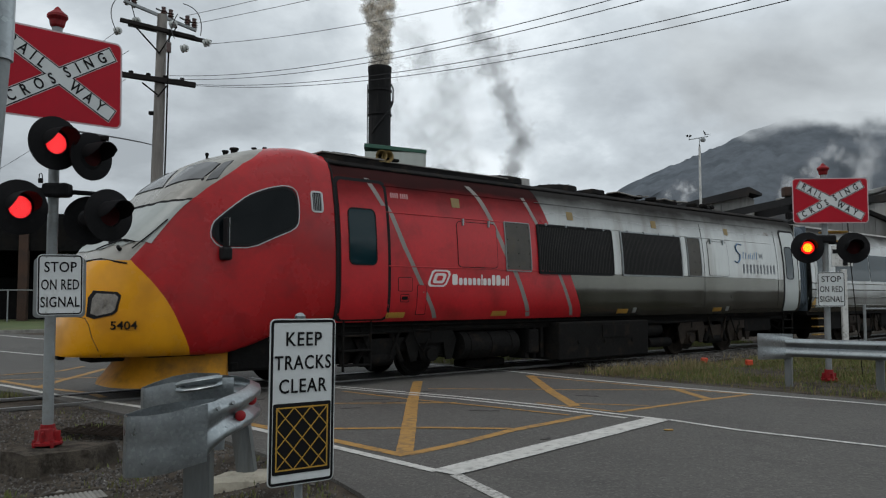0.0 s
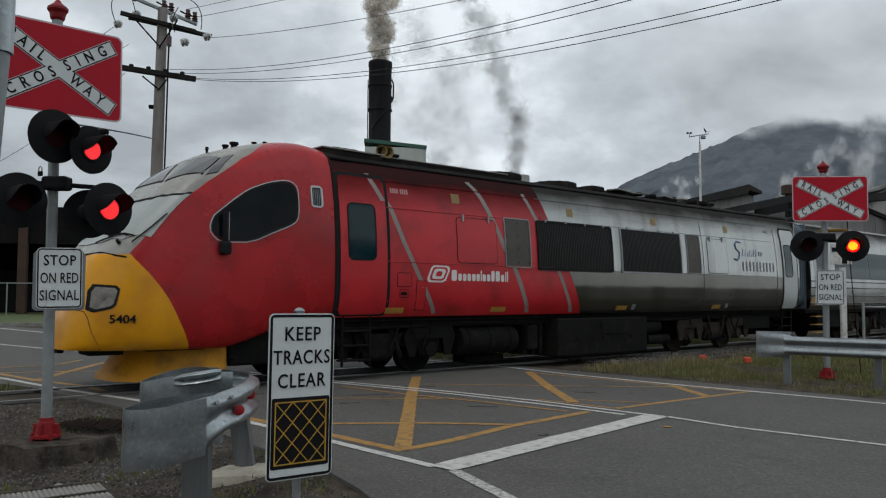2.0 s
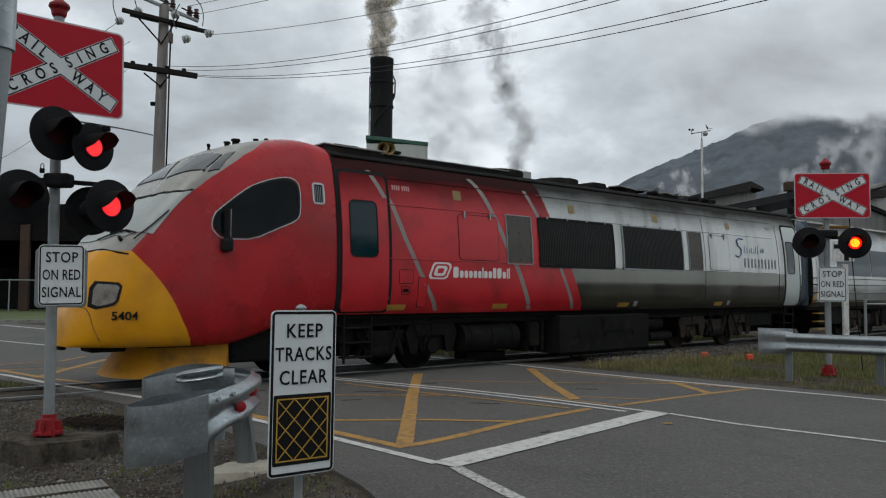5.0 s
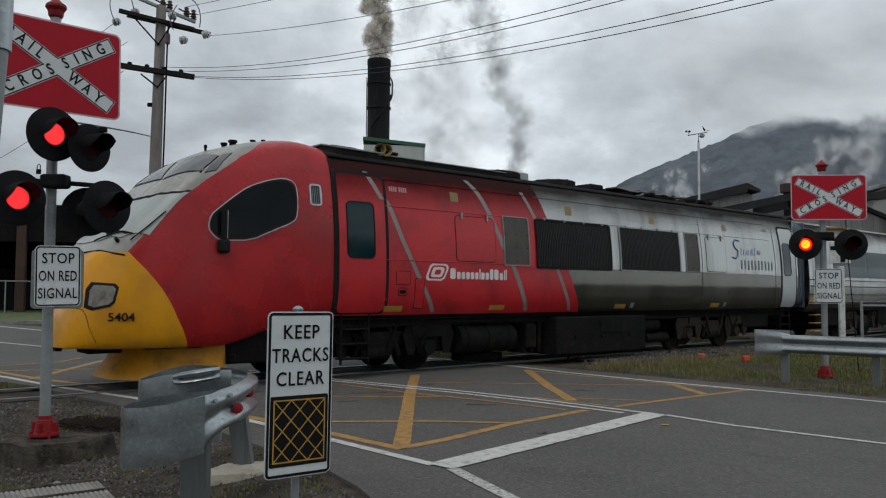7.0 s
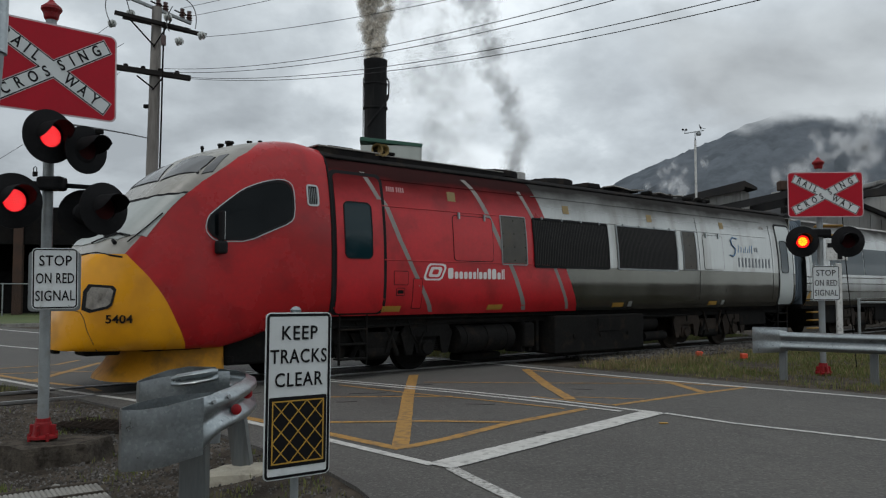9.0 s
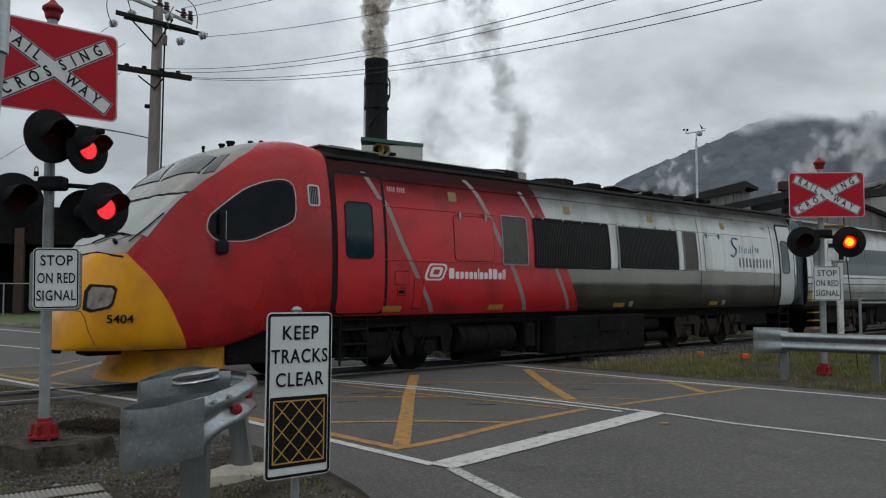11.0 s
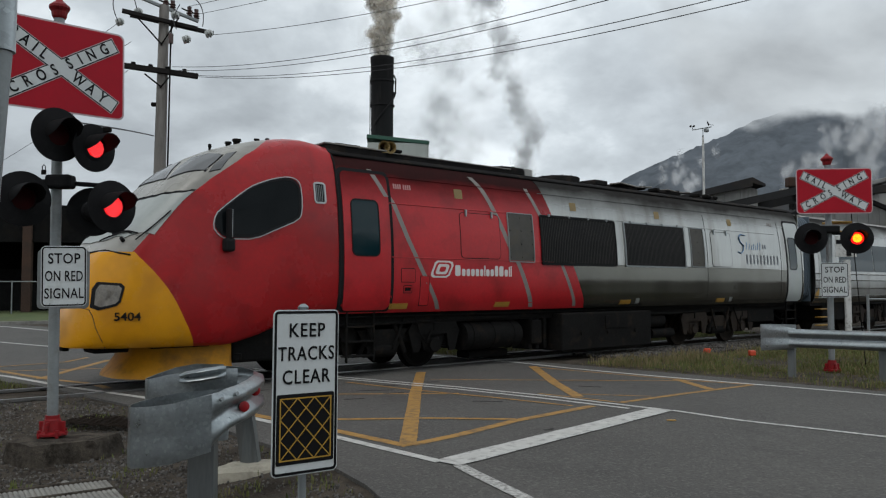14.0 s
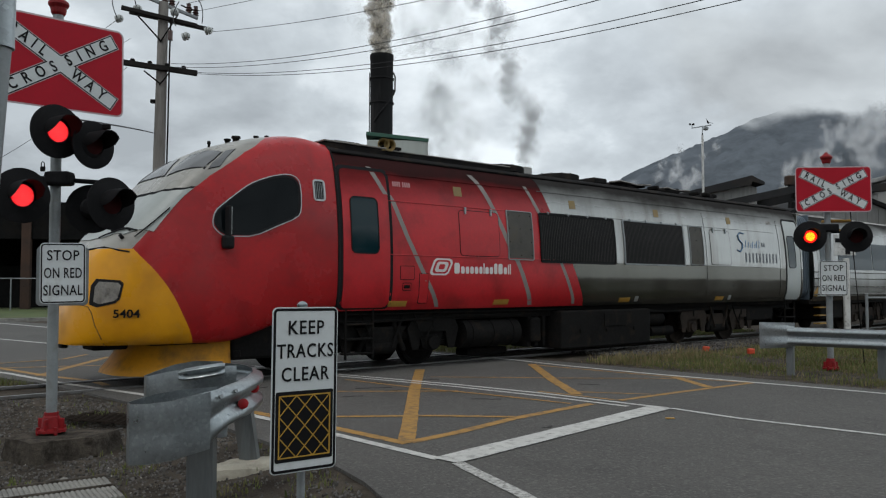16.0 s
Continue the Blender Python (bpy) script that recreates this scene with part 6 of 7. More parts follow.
def w_profile(depth, h):
    """Half-open W-beam section: (outward, up)."""
    pts = [(0.0, -0.5), (0.25, -0.47), (0.9, -0.38), (1.0, -0.30), (0.9, -0.2), (0.2, -0.06), (0.12, 0.0), (0.2, 0.06), (0.9, 0.2), (1.0, 0.30), (0.9, 0.38), (0.25, 0.47), (0.0, 0.5)]
    return [(a * depth, b * h) for a, b in pts]


def beam(path, name, material, parent, label):
    """W-beam along rows of (x, y, z, outward turn in degrees, depth, height)."""
    rings = []
    for x, y, z, a, d, h in path:
        o = Vector((math.cos(radians(a)), math.sin(radians(a)), 0))
        prof = w_profile(d, h)
        back = [(p - 0.004, q) for p, q in prof[::-1]]
        rings.append([Vector((x, y, z)) + o * p + Vector((0, 0, q)) for p, q in prof + back])
    return part(name, loft(rings), material, parent, label, smooth=50)


def build_near_rail():
    g = thing("guard_rail_end", "galvanised guard rail end with curled spoon plates and a rounded nose", "guard rail")

    def run(rows, name, label):
        out = []
        for a, b in zip(rows, rows[1:]):
            out += [tuple(a[i] + (b[i] - a[i] + (360 if i == 3 and b[i] - a[i] < -180 else 0)) * k / 5 for i in range(6)) for k in range(5)]
        return beam(out + [rows[-1]], name, GALV, g, label)
    # spoon plate towards the camera: inner return, round the end, outer face, narrowing into the beam
    run([(-1.615, 5.92, 0.572, 60, 0.003, 0.38), (-1.75, 5.84, 0.566, 64, 0.003, 0.38), (-1.90, 5.765, 0.558, 68, 0.003, 0.39), (-2.05, 5.66, 0.535, 108, 0.003, 0.40), (-2.14, 5.55, 0.512, 155, 0.003, 0.405), (-2.165, 5.43, 0.502, 200, 0.003, 0.406), (-2.11, 5.335, 0.505, 240, 0.003, 0.405),
         (-1.98, 5.29, 0.516, 266, 0.003, 0.40), (-1.82, 5.315, 0.536, 282, 0.003, 0.395), (-1.68, 5.395, 0.566, 298, 0.003, 0.388), (-1.605, 5.455, 0.583, 306, 0.004, 0.388)], "spoon_plate", "curled flat galvanised end plate")
    run([(-1.80, 5.317, 0.545, 285, 0.002, 0.39), (-1.71, 5.376, 0.566, 298, 0.002, 0.388), (-1.665, 5.415, 0.578, 304, 0.003, 0.384), (-1.615, 5.49, 0.596, 312, 0.022, 0.36), (-1.59, 5.57, 0.618, 318, 0.05, 0.32), (-1.57, 5.68, 0.640, 325, 0.07, 0.295), (-1.53, 5.85, 0.655, 336, 0.083, 0.285), (-1.51, 6.08, 0.668, 350, 0.083, 0.285), (-1.525, 6.32, 0.677, 8, 0.083, 0.285), (-1.58, 6.54, 0.685, 28, 0.083, 0.285), (-1.70, 6.74, 0.69, 50, 0.083, 0.285),
         (-1.87, 6.88, 0.69, 68, 0.083, 0.285), (-2.05, 6.94, 0.69, 85, 0.08, 0.285)], "beam", "galvanised W-section beam bent round the nose")
    run([(-1.95, 6.97, 0.675, 80, 0.02, 0.33), (-2.20, 7.0, 0.662, 95, 0.006, 0.36), (-2.36, 6.94, 0.625, 115, 0.003, 0.38), (-2.47, 6.80, 0.585, 150, 0.003, 0.38), (-2.51, 6.64, 0.562, 190, 0.003, 0.38), (-2.44, 6.51, 0.570, 235, 0.003, 0.38), (-2.26, 6.45, 0.612, 262, 0.003, 0.38), (-2.05, 6.45, 0.648, 272, 0.004, 0.37), (-1.86, 6.5, 0.672, 280, 0.008, 0.35), (-1.72, 6.56, 0.68, 290, 0.01, 0.33)], "spoon_plate", "curled flat galvanised end plate")
    run([(-2.15, 6.42, 0.775, 280, 0.015, 0.07), (-2.09, 6.40, 0.787, 280, 0.05, 0.10), (-1.96, 6.41, 0.805, 280, 0.06, 0.11), (-1.83, 6.45, 0.825, 284, 0.055, 0.105), (-1.79, 6.47, 0.828, 286, 0.02, 0.09)], "folded_strip", "bright folded inner strip")
    for x, y, z, top, lean in ((-1.735, 5.70, -0.35, 0.66, 0.0), (-1.717, 7.02, -0.3, 0.66, -0.15)):
        part("rail_post", loft([[(x + a * (1 - abs(lean)) + lean * zz, y + b, zz) for a, b in ((-0.092, -0.05), (0.092, -0.05), (0.092, 0.06), (0.085, 0.06), (0.085, -0.042), (-0.085, -0.042), (-0.085, 0.06), (-0.092, 0.06))] for zz in (z, top)]), POST_GALV, g, "channel-section steel post")
    for x, y, z in ((-1.475, 5.82, 0.643), (-1.462, 6.09, 0.722)):
        part("reflector", lathe([(0.038, 0), (0.038, 0.012), (0.024, 0.017), (0.004, 0.018)], 24, Matrix.Translation((x, y, z)) @ Matrix.Rotation(radians(24), 4, "Z") @ Matrix.Rotation(radians(90), 4, "X")), REFLECTOR, g, "round red reflector", smooth=40)
        part("reflector_stem", cyl(0.015, 0.015, (x, y, z), (x - 0.06, y + 0.05, z), 8), RUBBER, g)
    for x, y, z in ((-1.575, 5.54, 0.727), (-1.515, 5.70, 0.745)):
        part("bolt", cyl(0.014, 0.014, (x, y, z), (x + 0.03, y - 0.03, z + 0.012), 10), GALV_OLD, g)
    rings = []
    for k, z in ((1.12, -0.34), (1.0, -0.11), (0.93, -0.05), (0.75, -0.02), (0.4, -0.01)):
        rings.append([(x * k - 1.66 + 0.02 * noise.noise((x * 9, y * 9, z)), y * k + 6.95, z + 0.02 * noise.noise((x * 6, y * 6, 4))) for x, y in dense([(-0.40, -0.26), (-0.12, -0.22), (0.28, -0.06), (0.60, 0.16), (0.52, 0.36), (0.1, 0.32), (-0.3, 0.12)], 0.08)])
    solid("post_footing", loft(rings), FOOTING, "pale rough concrete footing round a rail post", "footing")


def build_far_rail():
    g = thing("guard_rail", "galvanised steel guard rail along the grass verge", "guard rail")
    path = []
    for k in range(13):
        q = k / 12
        x, y = 5.50 + 5.6 * q, 14.05 - 4.6 * q
        grow = min(1, q / 0.06)
        path.append((x, y, 0.64 + 0.02 * q, 230, 0.005 + 0.08 * grow, 0.40 - 0.09 * grow))
    path = path[1:]
    path.insert(0, (5.92, 13.70, 0.642, 230, 0.083, 0.31))
    plate = [(5.55, 14.02, 0.635, 225, 0.003, 0.45), (5.62, 13.95, 0.636, 230, 0.02, 0.44), (5.75, 13.84, 0.638, 231, 0.045, 0.42), (5.88, 13.73, 0.64, 231, 0.07, 0.39), (6.0, 13.63, 0.642, 231, 0.082, 0.335)]
    beam([(x - 0.006, y - 0.008, z, a, d * 0.4, h) for x, y, z, a, d, h in plate], "terminal_plate", GALV, g, "flat flared end plate")
    part("plate_return", loft([[(5.56 + 0.5 * q, 14.06 - 0.28 * q, zz) for q in (0, 1)] + [(5.568 + 0.5 * q, 14.07 - 0.28 * q, zz) for q in (1, 0)] for zz in (0.44, 0.87)]), GALV, g)
    beam(path, "beam", GALV, g, "galvanised W-section beam")
    for x, y in ((5.98, 13.78), (7.08, 12.9), (8.6, 11.65), (10.2, 10.35)):
        part("rail_post", box((0.12, 0.09, 1.1), (x, y, 0.2), 0.008, Matrix.Rotation(radians(-39), 4, "Z")), POST_GALV, g, "galvanised steel post")
        part("bolt", cyl(0.02, 0.02, (x - 0.05, y - 0.06, 0.65), (x - 0.07, y - 0.085, 0.65), 10), GALV_OLD, g)


def build_near_pole():
    p = thing("steel_pole", "grey galvanised pole with a sleeve joint close to the road", "pole")
    a, b = Vector((-1.89, 3.0, -0.4)), Vector((-1.706, 3.0, 4.2))
    j = Vector((-1.720, 3.0, 2.415))
    part("lower_tube", cyl(0.046, 0.046, a, j, 24), GALV_OLD, p, smooth=40)
    part("upper_tube", cyl(0.056, 0.056, j, b, 24), GALV, p, "wider upper tube", smooth=40)


build_near_signal()
build_far_signal()
build_keep_clear()
build_near_rail()
build_far_rail()
build_near_pole()

# ---- mill, pole, hill ----
def build_stack():
    st = thing("smoke_stack", "tall sooty black steel smoke stack of a mill", "smoke stack", pose(-8.12, 100, -0.3))
    part("flue", lathe([(1.42, 0), (1.42, 25.0), (1.46, 25.2), (1.46, 30.6), (1.52, 30.7), (1.52, 31.3), (1.36, 31.3), (1.34, 27)], 32), STACK_STEEL, st, "sooty steel flue", smooth=40)
    for z in (8, 16, 25.1, 28.2):
        part("flange", lathe([(1.42, z - 0.1), (1.58, z - 0.1), (1.58, z + 0.1), (1.42, z + 0.1)], 32), STACK_STEEL, st)
    pts = [(1.5 * math.cos(a), 1.5 * math.sin(a), 22.5 + (a + 2.2) * 1.9) for a in np.linspace(-2.2, 0.1, 14)]
    part("strake", tube(pts, 0.13, 6), STACK_STEEL, st, "spiral pipe round the flue")
    part("ladder", box((0.1, 0.25, 24), (-1.52, -0.3, 17), 0.02), STACK_STEEL, st)
    part("side_pipe", tube([(1.5, -0.4, 29.0), (1.75, -0.4, 28.4), (1.72, -0.4, 26.6), (1.5, -0.3, 26.0)], 0.1, 6), STACK_STEEL, st)
    tank = thing("mill_tank", "pale rectangular tank with dark green top edge", "tank", pose(-5.98, 95, 0.15))
    part("tank_wall", box((7.4, 6, 19.0), (0, 3, 9.5), 0.05, Matrix.Rotation(radians(4), 4, "Z")), TANK_WHITE, tank)
    part("tank_edge", box((7.6, 6.2, 0.45), (0, 3, 19.4), 0.04, Matrix.Rotation(radians(4), 4, "Z") @ Matrix.Rotation(radians(5.5), 4, "Y")), GREEN_TRIM, tank, "dark green top edge")


def build_mill():
    """Low sheds of the mill behind the train."""
    def gable(x, y, w, l, eave, ridge, turn, name, label, o=0.6, wall=SHED_GREY, roof=SHED_DARK):
        h = thing(name, label, "shed", pose(x, y, 0, 0, 0, turn), group="mill sheds")
        part("wall", loft([[(-w / 2, yy, 0), (w / 2, yy, 0), (w / 2, yy, eave), (0, yy, ridge), (-w / 2, yy, eave)] for yy in (0, l)]), wall, h, "faded corrugated wall")
        for sd in (-1, 1):
            e = Vector((sd * (w / 2 + o), 0, eave - (ridge - eave) * o / (w / 2)))
            part("roof_slope", loft([[(0, yy, ridge + 0.02), (e.x, yy, e.z + 0.02), (e.x, yy, e.z + 0.3), (0, yy, ridge + 0.32)] for yy in (-0.3, l + 0.9)]), roof, h, "dark corrugated roof slope")
        n = int(w / 0.8)
        for k in range(n):
            xx = -w / 2 + (k + 0.5) * w / n
            top = eave + (ridge - eave) * (1 - abs(xx) / (w / 2)) - 0.15
            part("wall_rib", box((0.08, 0.06, top), (xx, -0.02, top / 2)), wall, h)
        return h
    # ridge runs away from the gable that faces the crossing
    lean_to = thing("mill_shed", "faded grey shed with a long dark roof slope", "shed", pose(23.0, 60, 0, 0, 0, 4), group="mill sheds")
    part("wall", loft([[(-5.2, y, 0), (0.75, y, 0), (0.75, y, 9.0), (0, y, 9.3), (-5.2, y, 8.0)] for y in (0, 20)]), SHED_GREY, lean_to, "faded corrugated wall")
    part("roof_slope", loft([[(-5.6, y, 8.42), (0, y, 9.85), (0, y, 9.15), (-5.6, y, 8.0)] for y in (-0.8, 21)]), SHED_DARK, lean_to, "dark roof slope")
    part("roof_slope", loft([[(0, y, 9.85), (1.0, y, 9.35), (1.0, y, 9.15), (0, y, 9.4)] for y in (-0.8, 21)]), SHED_DARK, lean_to, "dark roof slope")
    for k in range(9):
        part("wall_rib", box((0.08, 0.06, 8.0 + 0.14 * k), (-4.9 + 0.62 * k, -0.02, 4.0 + 0.07 * k)), SHED_GREY, lean_to)
    gable(27.9, 55, 7.2, 24, 6.6, 8.0, 3.4, "mill_shed", "faded shed with dark eave behind the train")
    gable(36.0, 60, 6.6, 30, 8.6, 10.3, -8, "mill_shed", "tall grey corrugated mill building")
    conv = thing("conveyor_gantry", "dark level conveyor gantry of the mill", "conveyor", pose(0, 0, 0))
    part("gantry_truss", loft([[(x, y + d, z + e) for d, e in ((0, 0), (1.2, 0), (1.2, 0.75), (0, 0.75))] for x, y, z in ((24.3, 54, 7.45), (24.0, 64, 7.5), (23.6, 75, 7.5))]), SHED_DARK, conv)
    part("gantry_ramp", loft([[(x, y + d, z + e) for d, e in ((0, 0), (1.0, 0), (1.0, 0.5), (0, 0.5))] for x, y, z in ((18.6, 53.6, 6.75), (24.4, 53.6, 8.0))]), SHED_DARK, conv, "sloping conveyor")
    part("gantry_cross", loft([[(x, y + d, z + e) for d, e in ((0, 0), (1.0, 0), (1.0, 0.5), (0, 0.5))] for x, y, z in ((24, 54, 7.6), (34, 53, 8.3))]), SHED_DARK, conv)
    for x, y, z in ((24.4, 56, 7.5), (24.0, 66, 7.5), (33, 53.4, 8.2)):
        part("gantry_leg", box((0.4, 0.4, z), (x + 0.4, y, z / 2), 0.03), SHED_DARK, conv)
    cab = thing("mill_hopper", "small rusty hopper on a roof", "hopper", pose(25.0, 57, 0))
    part("hopper_box", box((0.7, 0.7, 0.7), (0, 0, 9.15), 0.08), RUST, cab)
    part("hopper_leg", box((0.3, 0.3, 8.9), (0, 0, 4.45)), SHED_DARK, cab)
    tall = thing("mill_building", "dark mill building with pipes and platforms", "mill", pose(40.2, 62, 0))
    part("mill_wall", box((10, 12, 9.4), (0, 6, 4.7), 0.1), SHED_DARK, tall)
    part("mill_roof", box((11, 13, 0.4), (0, 6, 9.7), 0.1, Matrix.Rotation(radians(4), 4, "Y")), SHED_GREY, tall)
    for k in range(5):
        part("mill_platform", box((9.5, 1.2, 0.2), (0, -0.6, 1.6 + 1.6 * k), 0.03), SHED_DARK, tall)
        part("mill_pipe", cyl(0.25, 0.25, (-4.2 + 2.0 * k, -0.9, 0), (-4.2 + 2.0 * k, -0.9, 8.6), 10), SHED_GREY, tall)
    # weather mast with vane and cups
    w = thing("weather_mast", "thin white mast with wind vane and anemometer", "weather mast", pose(13.1, 40, 0))
    part("mast_tube", cyl(0.075, 0.055, (0, 0, 0), (0, 0, 9.2), 12), WHITE_POST, w)
    part("mast_top", cyl(0.035, 0.03, (0, 0, 9.15), (0, 0, 9.3), 12), UNDER, w)
    part("cross_bar", cyl(0.025, 0.025, (-0.55, 0, 9.55), (0.45, 0, 9.72), 8), GALV_OLD, w)
    part("mast_spike", cyl(0.02, 0.02, (0, 0, 9.2), (0, 0, 9.65), 8), GALV_OLD, w)
    part("sensor", lathe([(0.1, 9.45), (0.13, 9.5), (0.13, 9.6), (0.02, 9.65)], 12, Matrix.Translation((0.18, 0, 0))), GALV_OLD, w)
    for dx in (-0.12, 0.05):
        bm = bmesh.new()
        bmesh.ops.create_icosphere(bm, subdivisions=2, radius=0.06, matrix=Matrix.Translation((-0.5 + dx, 0, 9.75)))
        part("wind_cup", bm, UNDER, w)
    part("cup_stem", cyl(0.012, 0.012, (-0.52, 0, 9.55), (-0.52, 0, 9.76), 6), UNDER, w)
    part("vane_tail", loft([[(0.2, y, 10.05), (0.35, y, 9.85), (0.3, y, 9.75), (0.24, y, 9.88)] for y in (-0.01, 0.01)]), UNDER, w)
    part("vane_rod", cyl(0.012, 0.012, (0.25, 0, 9.85), (0.55, 0, 9.8), 6), UNDER, w)


def build_left_shed():
    s = thing("open_mill_shed", "dark open-sided mill shed on rusty columns across the road", "shed", pose(-30, 50, 0, 0, 0, 14))
    # the shed's inner shade is put into the colour of its sheets
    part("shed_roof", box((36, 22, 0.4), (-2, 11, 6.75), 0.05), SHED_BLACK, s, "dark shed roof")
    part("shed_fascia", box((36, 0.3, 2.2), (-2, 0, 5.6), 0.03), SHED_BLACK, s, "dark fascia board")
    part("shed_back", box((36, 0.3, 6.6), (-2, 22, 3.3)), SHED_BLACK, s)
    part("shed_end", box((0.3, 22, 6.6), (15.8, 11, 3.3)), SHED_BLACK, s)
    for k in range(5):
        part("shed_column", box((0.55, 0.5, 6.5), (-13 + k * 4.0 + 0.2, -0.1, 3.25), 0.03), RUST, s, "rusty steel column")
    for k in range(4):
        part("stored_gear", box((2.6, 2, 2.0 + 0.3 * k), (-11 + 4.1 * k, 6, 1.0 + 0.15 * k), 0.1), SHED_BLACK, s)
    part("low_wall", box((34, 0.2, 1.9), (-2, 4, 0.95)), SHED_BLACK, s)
    f = thing("chain_link_fence", "grey chain-link fence before the mill shed", "fence", pose(-30, 46.6, 0, 0, 0, 14))
    for k in range(10):
        part("fence_post", cyl(0.04, 0.04, (-14 + 3 * k, 0, 0), (-14 + 3 * k, 0, 2.0), 8), GALV_OLD, f)
    part("fence_rail", cyl(0.03, 0.03, (-14, 0, 1.95), (13, 0, 1.95), 8), GALV_OLD, f)
    bm = bmesh.new()
    for k in range(150):
        for sg in (-1, 1):
            x = -14 + k * 0.18
            cyl(0.006, 0.006, (x, 0, 0.05), (x + sg * 1.9, 0, 1.95), 3, bm, False)
    part("wire_mesh", bm, UNDER, f, "woven wire mesh")
    solid("far_lawn", flat([(-60, 34), (-24, 34.6), (-19.2, 36.2), (-14, 40.5), (-10, 47), (-14, 56), (-60, 56)], -0.05, 0.02), LAWN, "short green grass strip before the mill", "lawn", kind="structure")
    solid("kerb", flat([(-40, 31.4), (-18.6, 33.5), (-15.2, 36.4), (-15.35, 36.6), (-18.7, 33.75), (-40, 31.65)], -0.1, 0.12), CONCRETE, "pale concrete kerb across the road", "kerb", kind="structure")


def build_power_pole():
    p = thing("power_pole", "weathered timber power pole with crossarms and insulators", "power pole", pose(-7.34, 20, 0))
    part("pole_shaft", cyl(0.18, 0.12, (0, 0, -0.1), (0.1, 0, 8.78), 20), TIMBER, p, "weathered timber shaft", smooth=40)
    dx = 0.09

    def arm(z, x0, x1, drop, w, y, material, name="crossarm"):
        a, b = Vector((x0, y - 0.4, z)), Vector((x1, y + 0.4, z - drop))
        mid, d = (a + b) / 2, (b - a)
        m = Matrix.Translation(mid) @ d.to_track_quat("X", "Z").to_matrix().to_4x4()
        return part(name, box((d.length, w, w), (0, 0, 0), 0.012, m), material, p, "timber crossarm")
    arm(8.44, -0.74, 0.90, 0.20, 0.10, -0.2, TIMBER_DARK)
    arm(8.47, -0.70, 1.20, 0.22, 0.10, 0.2, TIMBER_DARK)
    arm(7.09, -0.92, 0.93, 0.10, 0.13, -0.2, TIMBER_DARK)
    arm(9.0, -0.74, 0.86, 0.5, 0.08, 0, GALV_OLD)
    for x, z in ((-0.55, 8.1), (0.55, 8.05), (-0.3, 6.75), (0.35, 6.7)):
        part("arm_brace", cyl(0.02, 0.02, (0.08, -0.15, z - 0.35 if z > 7.5 else z - 0.1), (x, -0.2, z + 0.35 if z > 7.5 else z + 0.2), 6), UNDER, p)
    for x, y, z in ((-1.2, 0.4, 8.5), (-0.7, 0.35, 8.75), (0.46, -0.2, 8.46), (0.86, -0.5, 7.74), (1.36, -0.3, 7.95)):
        bm = lathe([(0.03, -0.10), (0.09, -0.09), (0.10, -0.04), (0.05, -0.03), (0.10, -0.01), (0.10, 0.04), (0.04, 0.05), (0.08, 0.07), (0.03, 0.10)], 14, Matrix.Translation((x, y, z)) @ Matrix.Rotation(radians(75), 4, "Y"))
        part("insulator", bm, PORCELAIN, p, "pale disc insulator", smooth=40)
    for x in (-0.72, -0.56, 0.10, 0.26, 0.64, 0.80):
        z = 9.17 - 0.28 * (x + 1.0)
        y = 0.444 * (x + 0.1)
        bm = lathe([(0.045, -0.15), (0.05, -0.1), (0.085, -0.08), (0.05, -0.05), (0.085, -0.02), (0.05, 0.02), (0.085, 0.05), (0.05, 0.08), (0.06, 0.15)], 12, Matrix.Translation((x, y, z)))
        part("fuse_insulator", bm, BROWN_PORCELAIN, p, "brown fuse insulator", smooth=40)
        part("fuse_arm", cyl(0.02, 0.02, (x - 0.2, y, z + 0.12), (x, y, z + 0.02), 6), UNDER, p)
    for k in range(5):
        x = -0.9 + 0.38 * k
        part("pin", box((0.1, 0.1, 0.08), (x, -0.2 + 0.4 * (x + 0.075), 7.195 - 0.05 * (x + 1.08)), 0.02), UNDER, p)
    part("cable_riser", tube([(0.40, -0.3, 8.3), (0.38, -0.3, 7.4), (0.36, -0.28, 5.5), (0.33, -0.3, 2.5), (0.30, -0.3, 0.1)], 0.022, 8), UNDER, p, "dark cable down the pole")
    part("riser_joint", cyl(0.06, 0.06, (0.39, -0.3, 7.7), (0.39, -0.3, 7.95), 10), BROWN_PORCELAIN, p)
    part("pole_bracket", box((0.14, 0.1, 0.1), (-0.1, -0.05, 6.2), 0.02), UNDER, p)
    for a, b, c in (((-1.22, 0.3, 8.5), (-1.5, 0.2, 9.1), (-1.0, 0.1, 9.35)), ((1.22, -0.4, 8.1), (1.3, -0.3, 8.8), (0.7, -0.2, 9.0)), ((-0.7, 0.3, 8.7), (-0.72, 0.1, 9.1), (-0.85, -0.1, 9.4)), ((0.6, -0.5, 8.0), (0.35, -0.3, 8.3), (0.6, -0.3, 8.7))):
        pts = [(1 - t) ** 2 * Vector(a) + 2 * t * (1 - t) * Vector(b) + t * t * Vector(c) for t in np.linspace(0, 1, 9)]
        part("jumper_wire", tube(pts, 0.012, 5), WIRE, p, "looped jumper wire")


def wire(a, b, sag, r=0.012, name="overhead_wire"):
    a, b = Vector(a), Vector(b)
    pts = [a.lerp(b, t) - Vector((0, 0, 4 * sag * t * (1 - t))) for t in np.linspace(0, 1, 25)]
    solid(name, tube(pts, r, 5), WIRE, "thin dark overhead wire on a timber pole", "wire", group="overhead wires")


def build_wires():
    for a, b, sag in WIRES:
        wire(a, b, sag, 0.014 if b[2] < 3.5 else 0.0065)


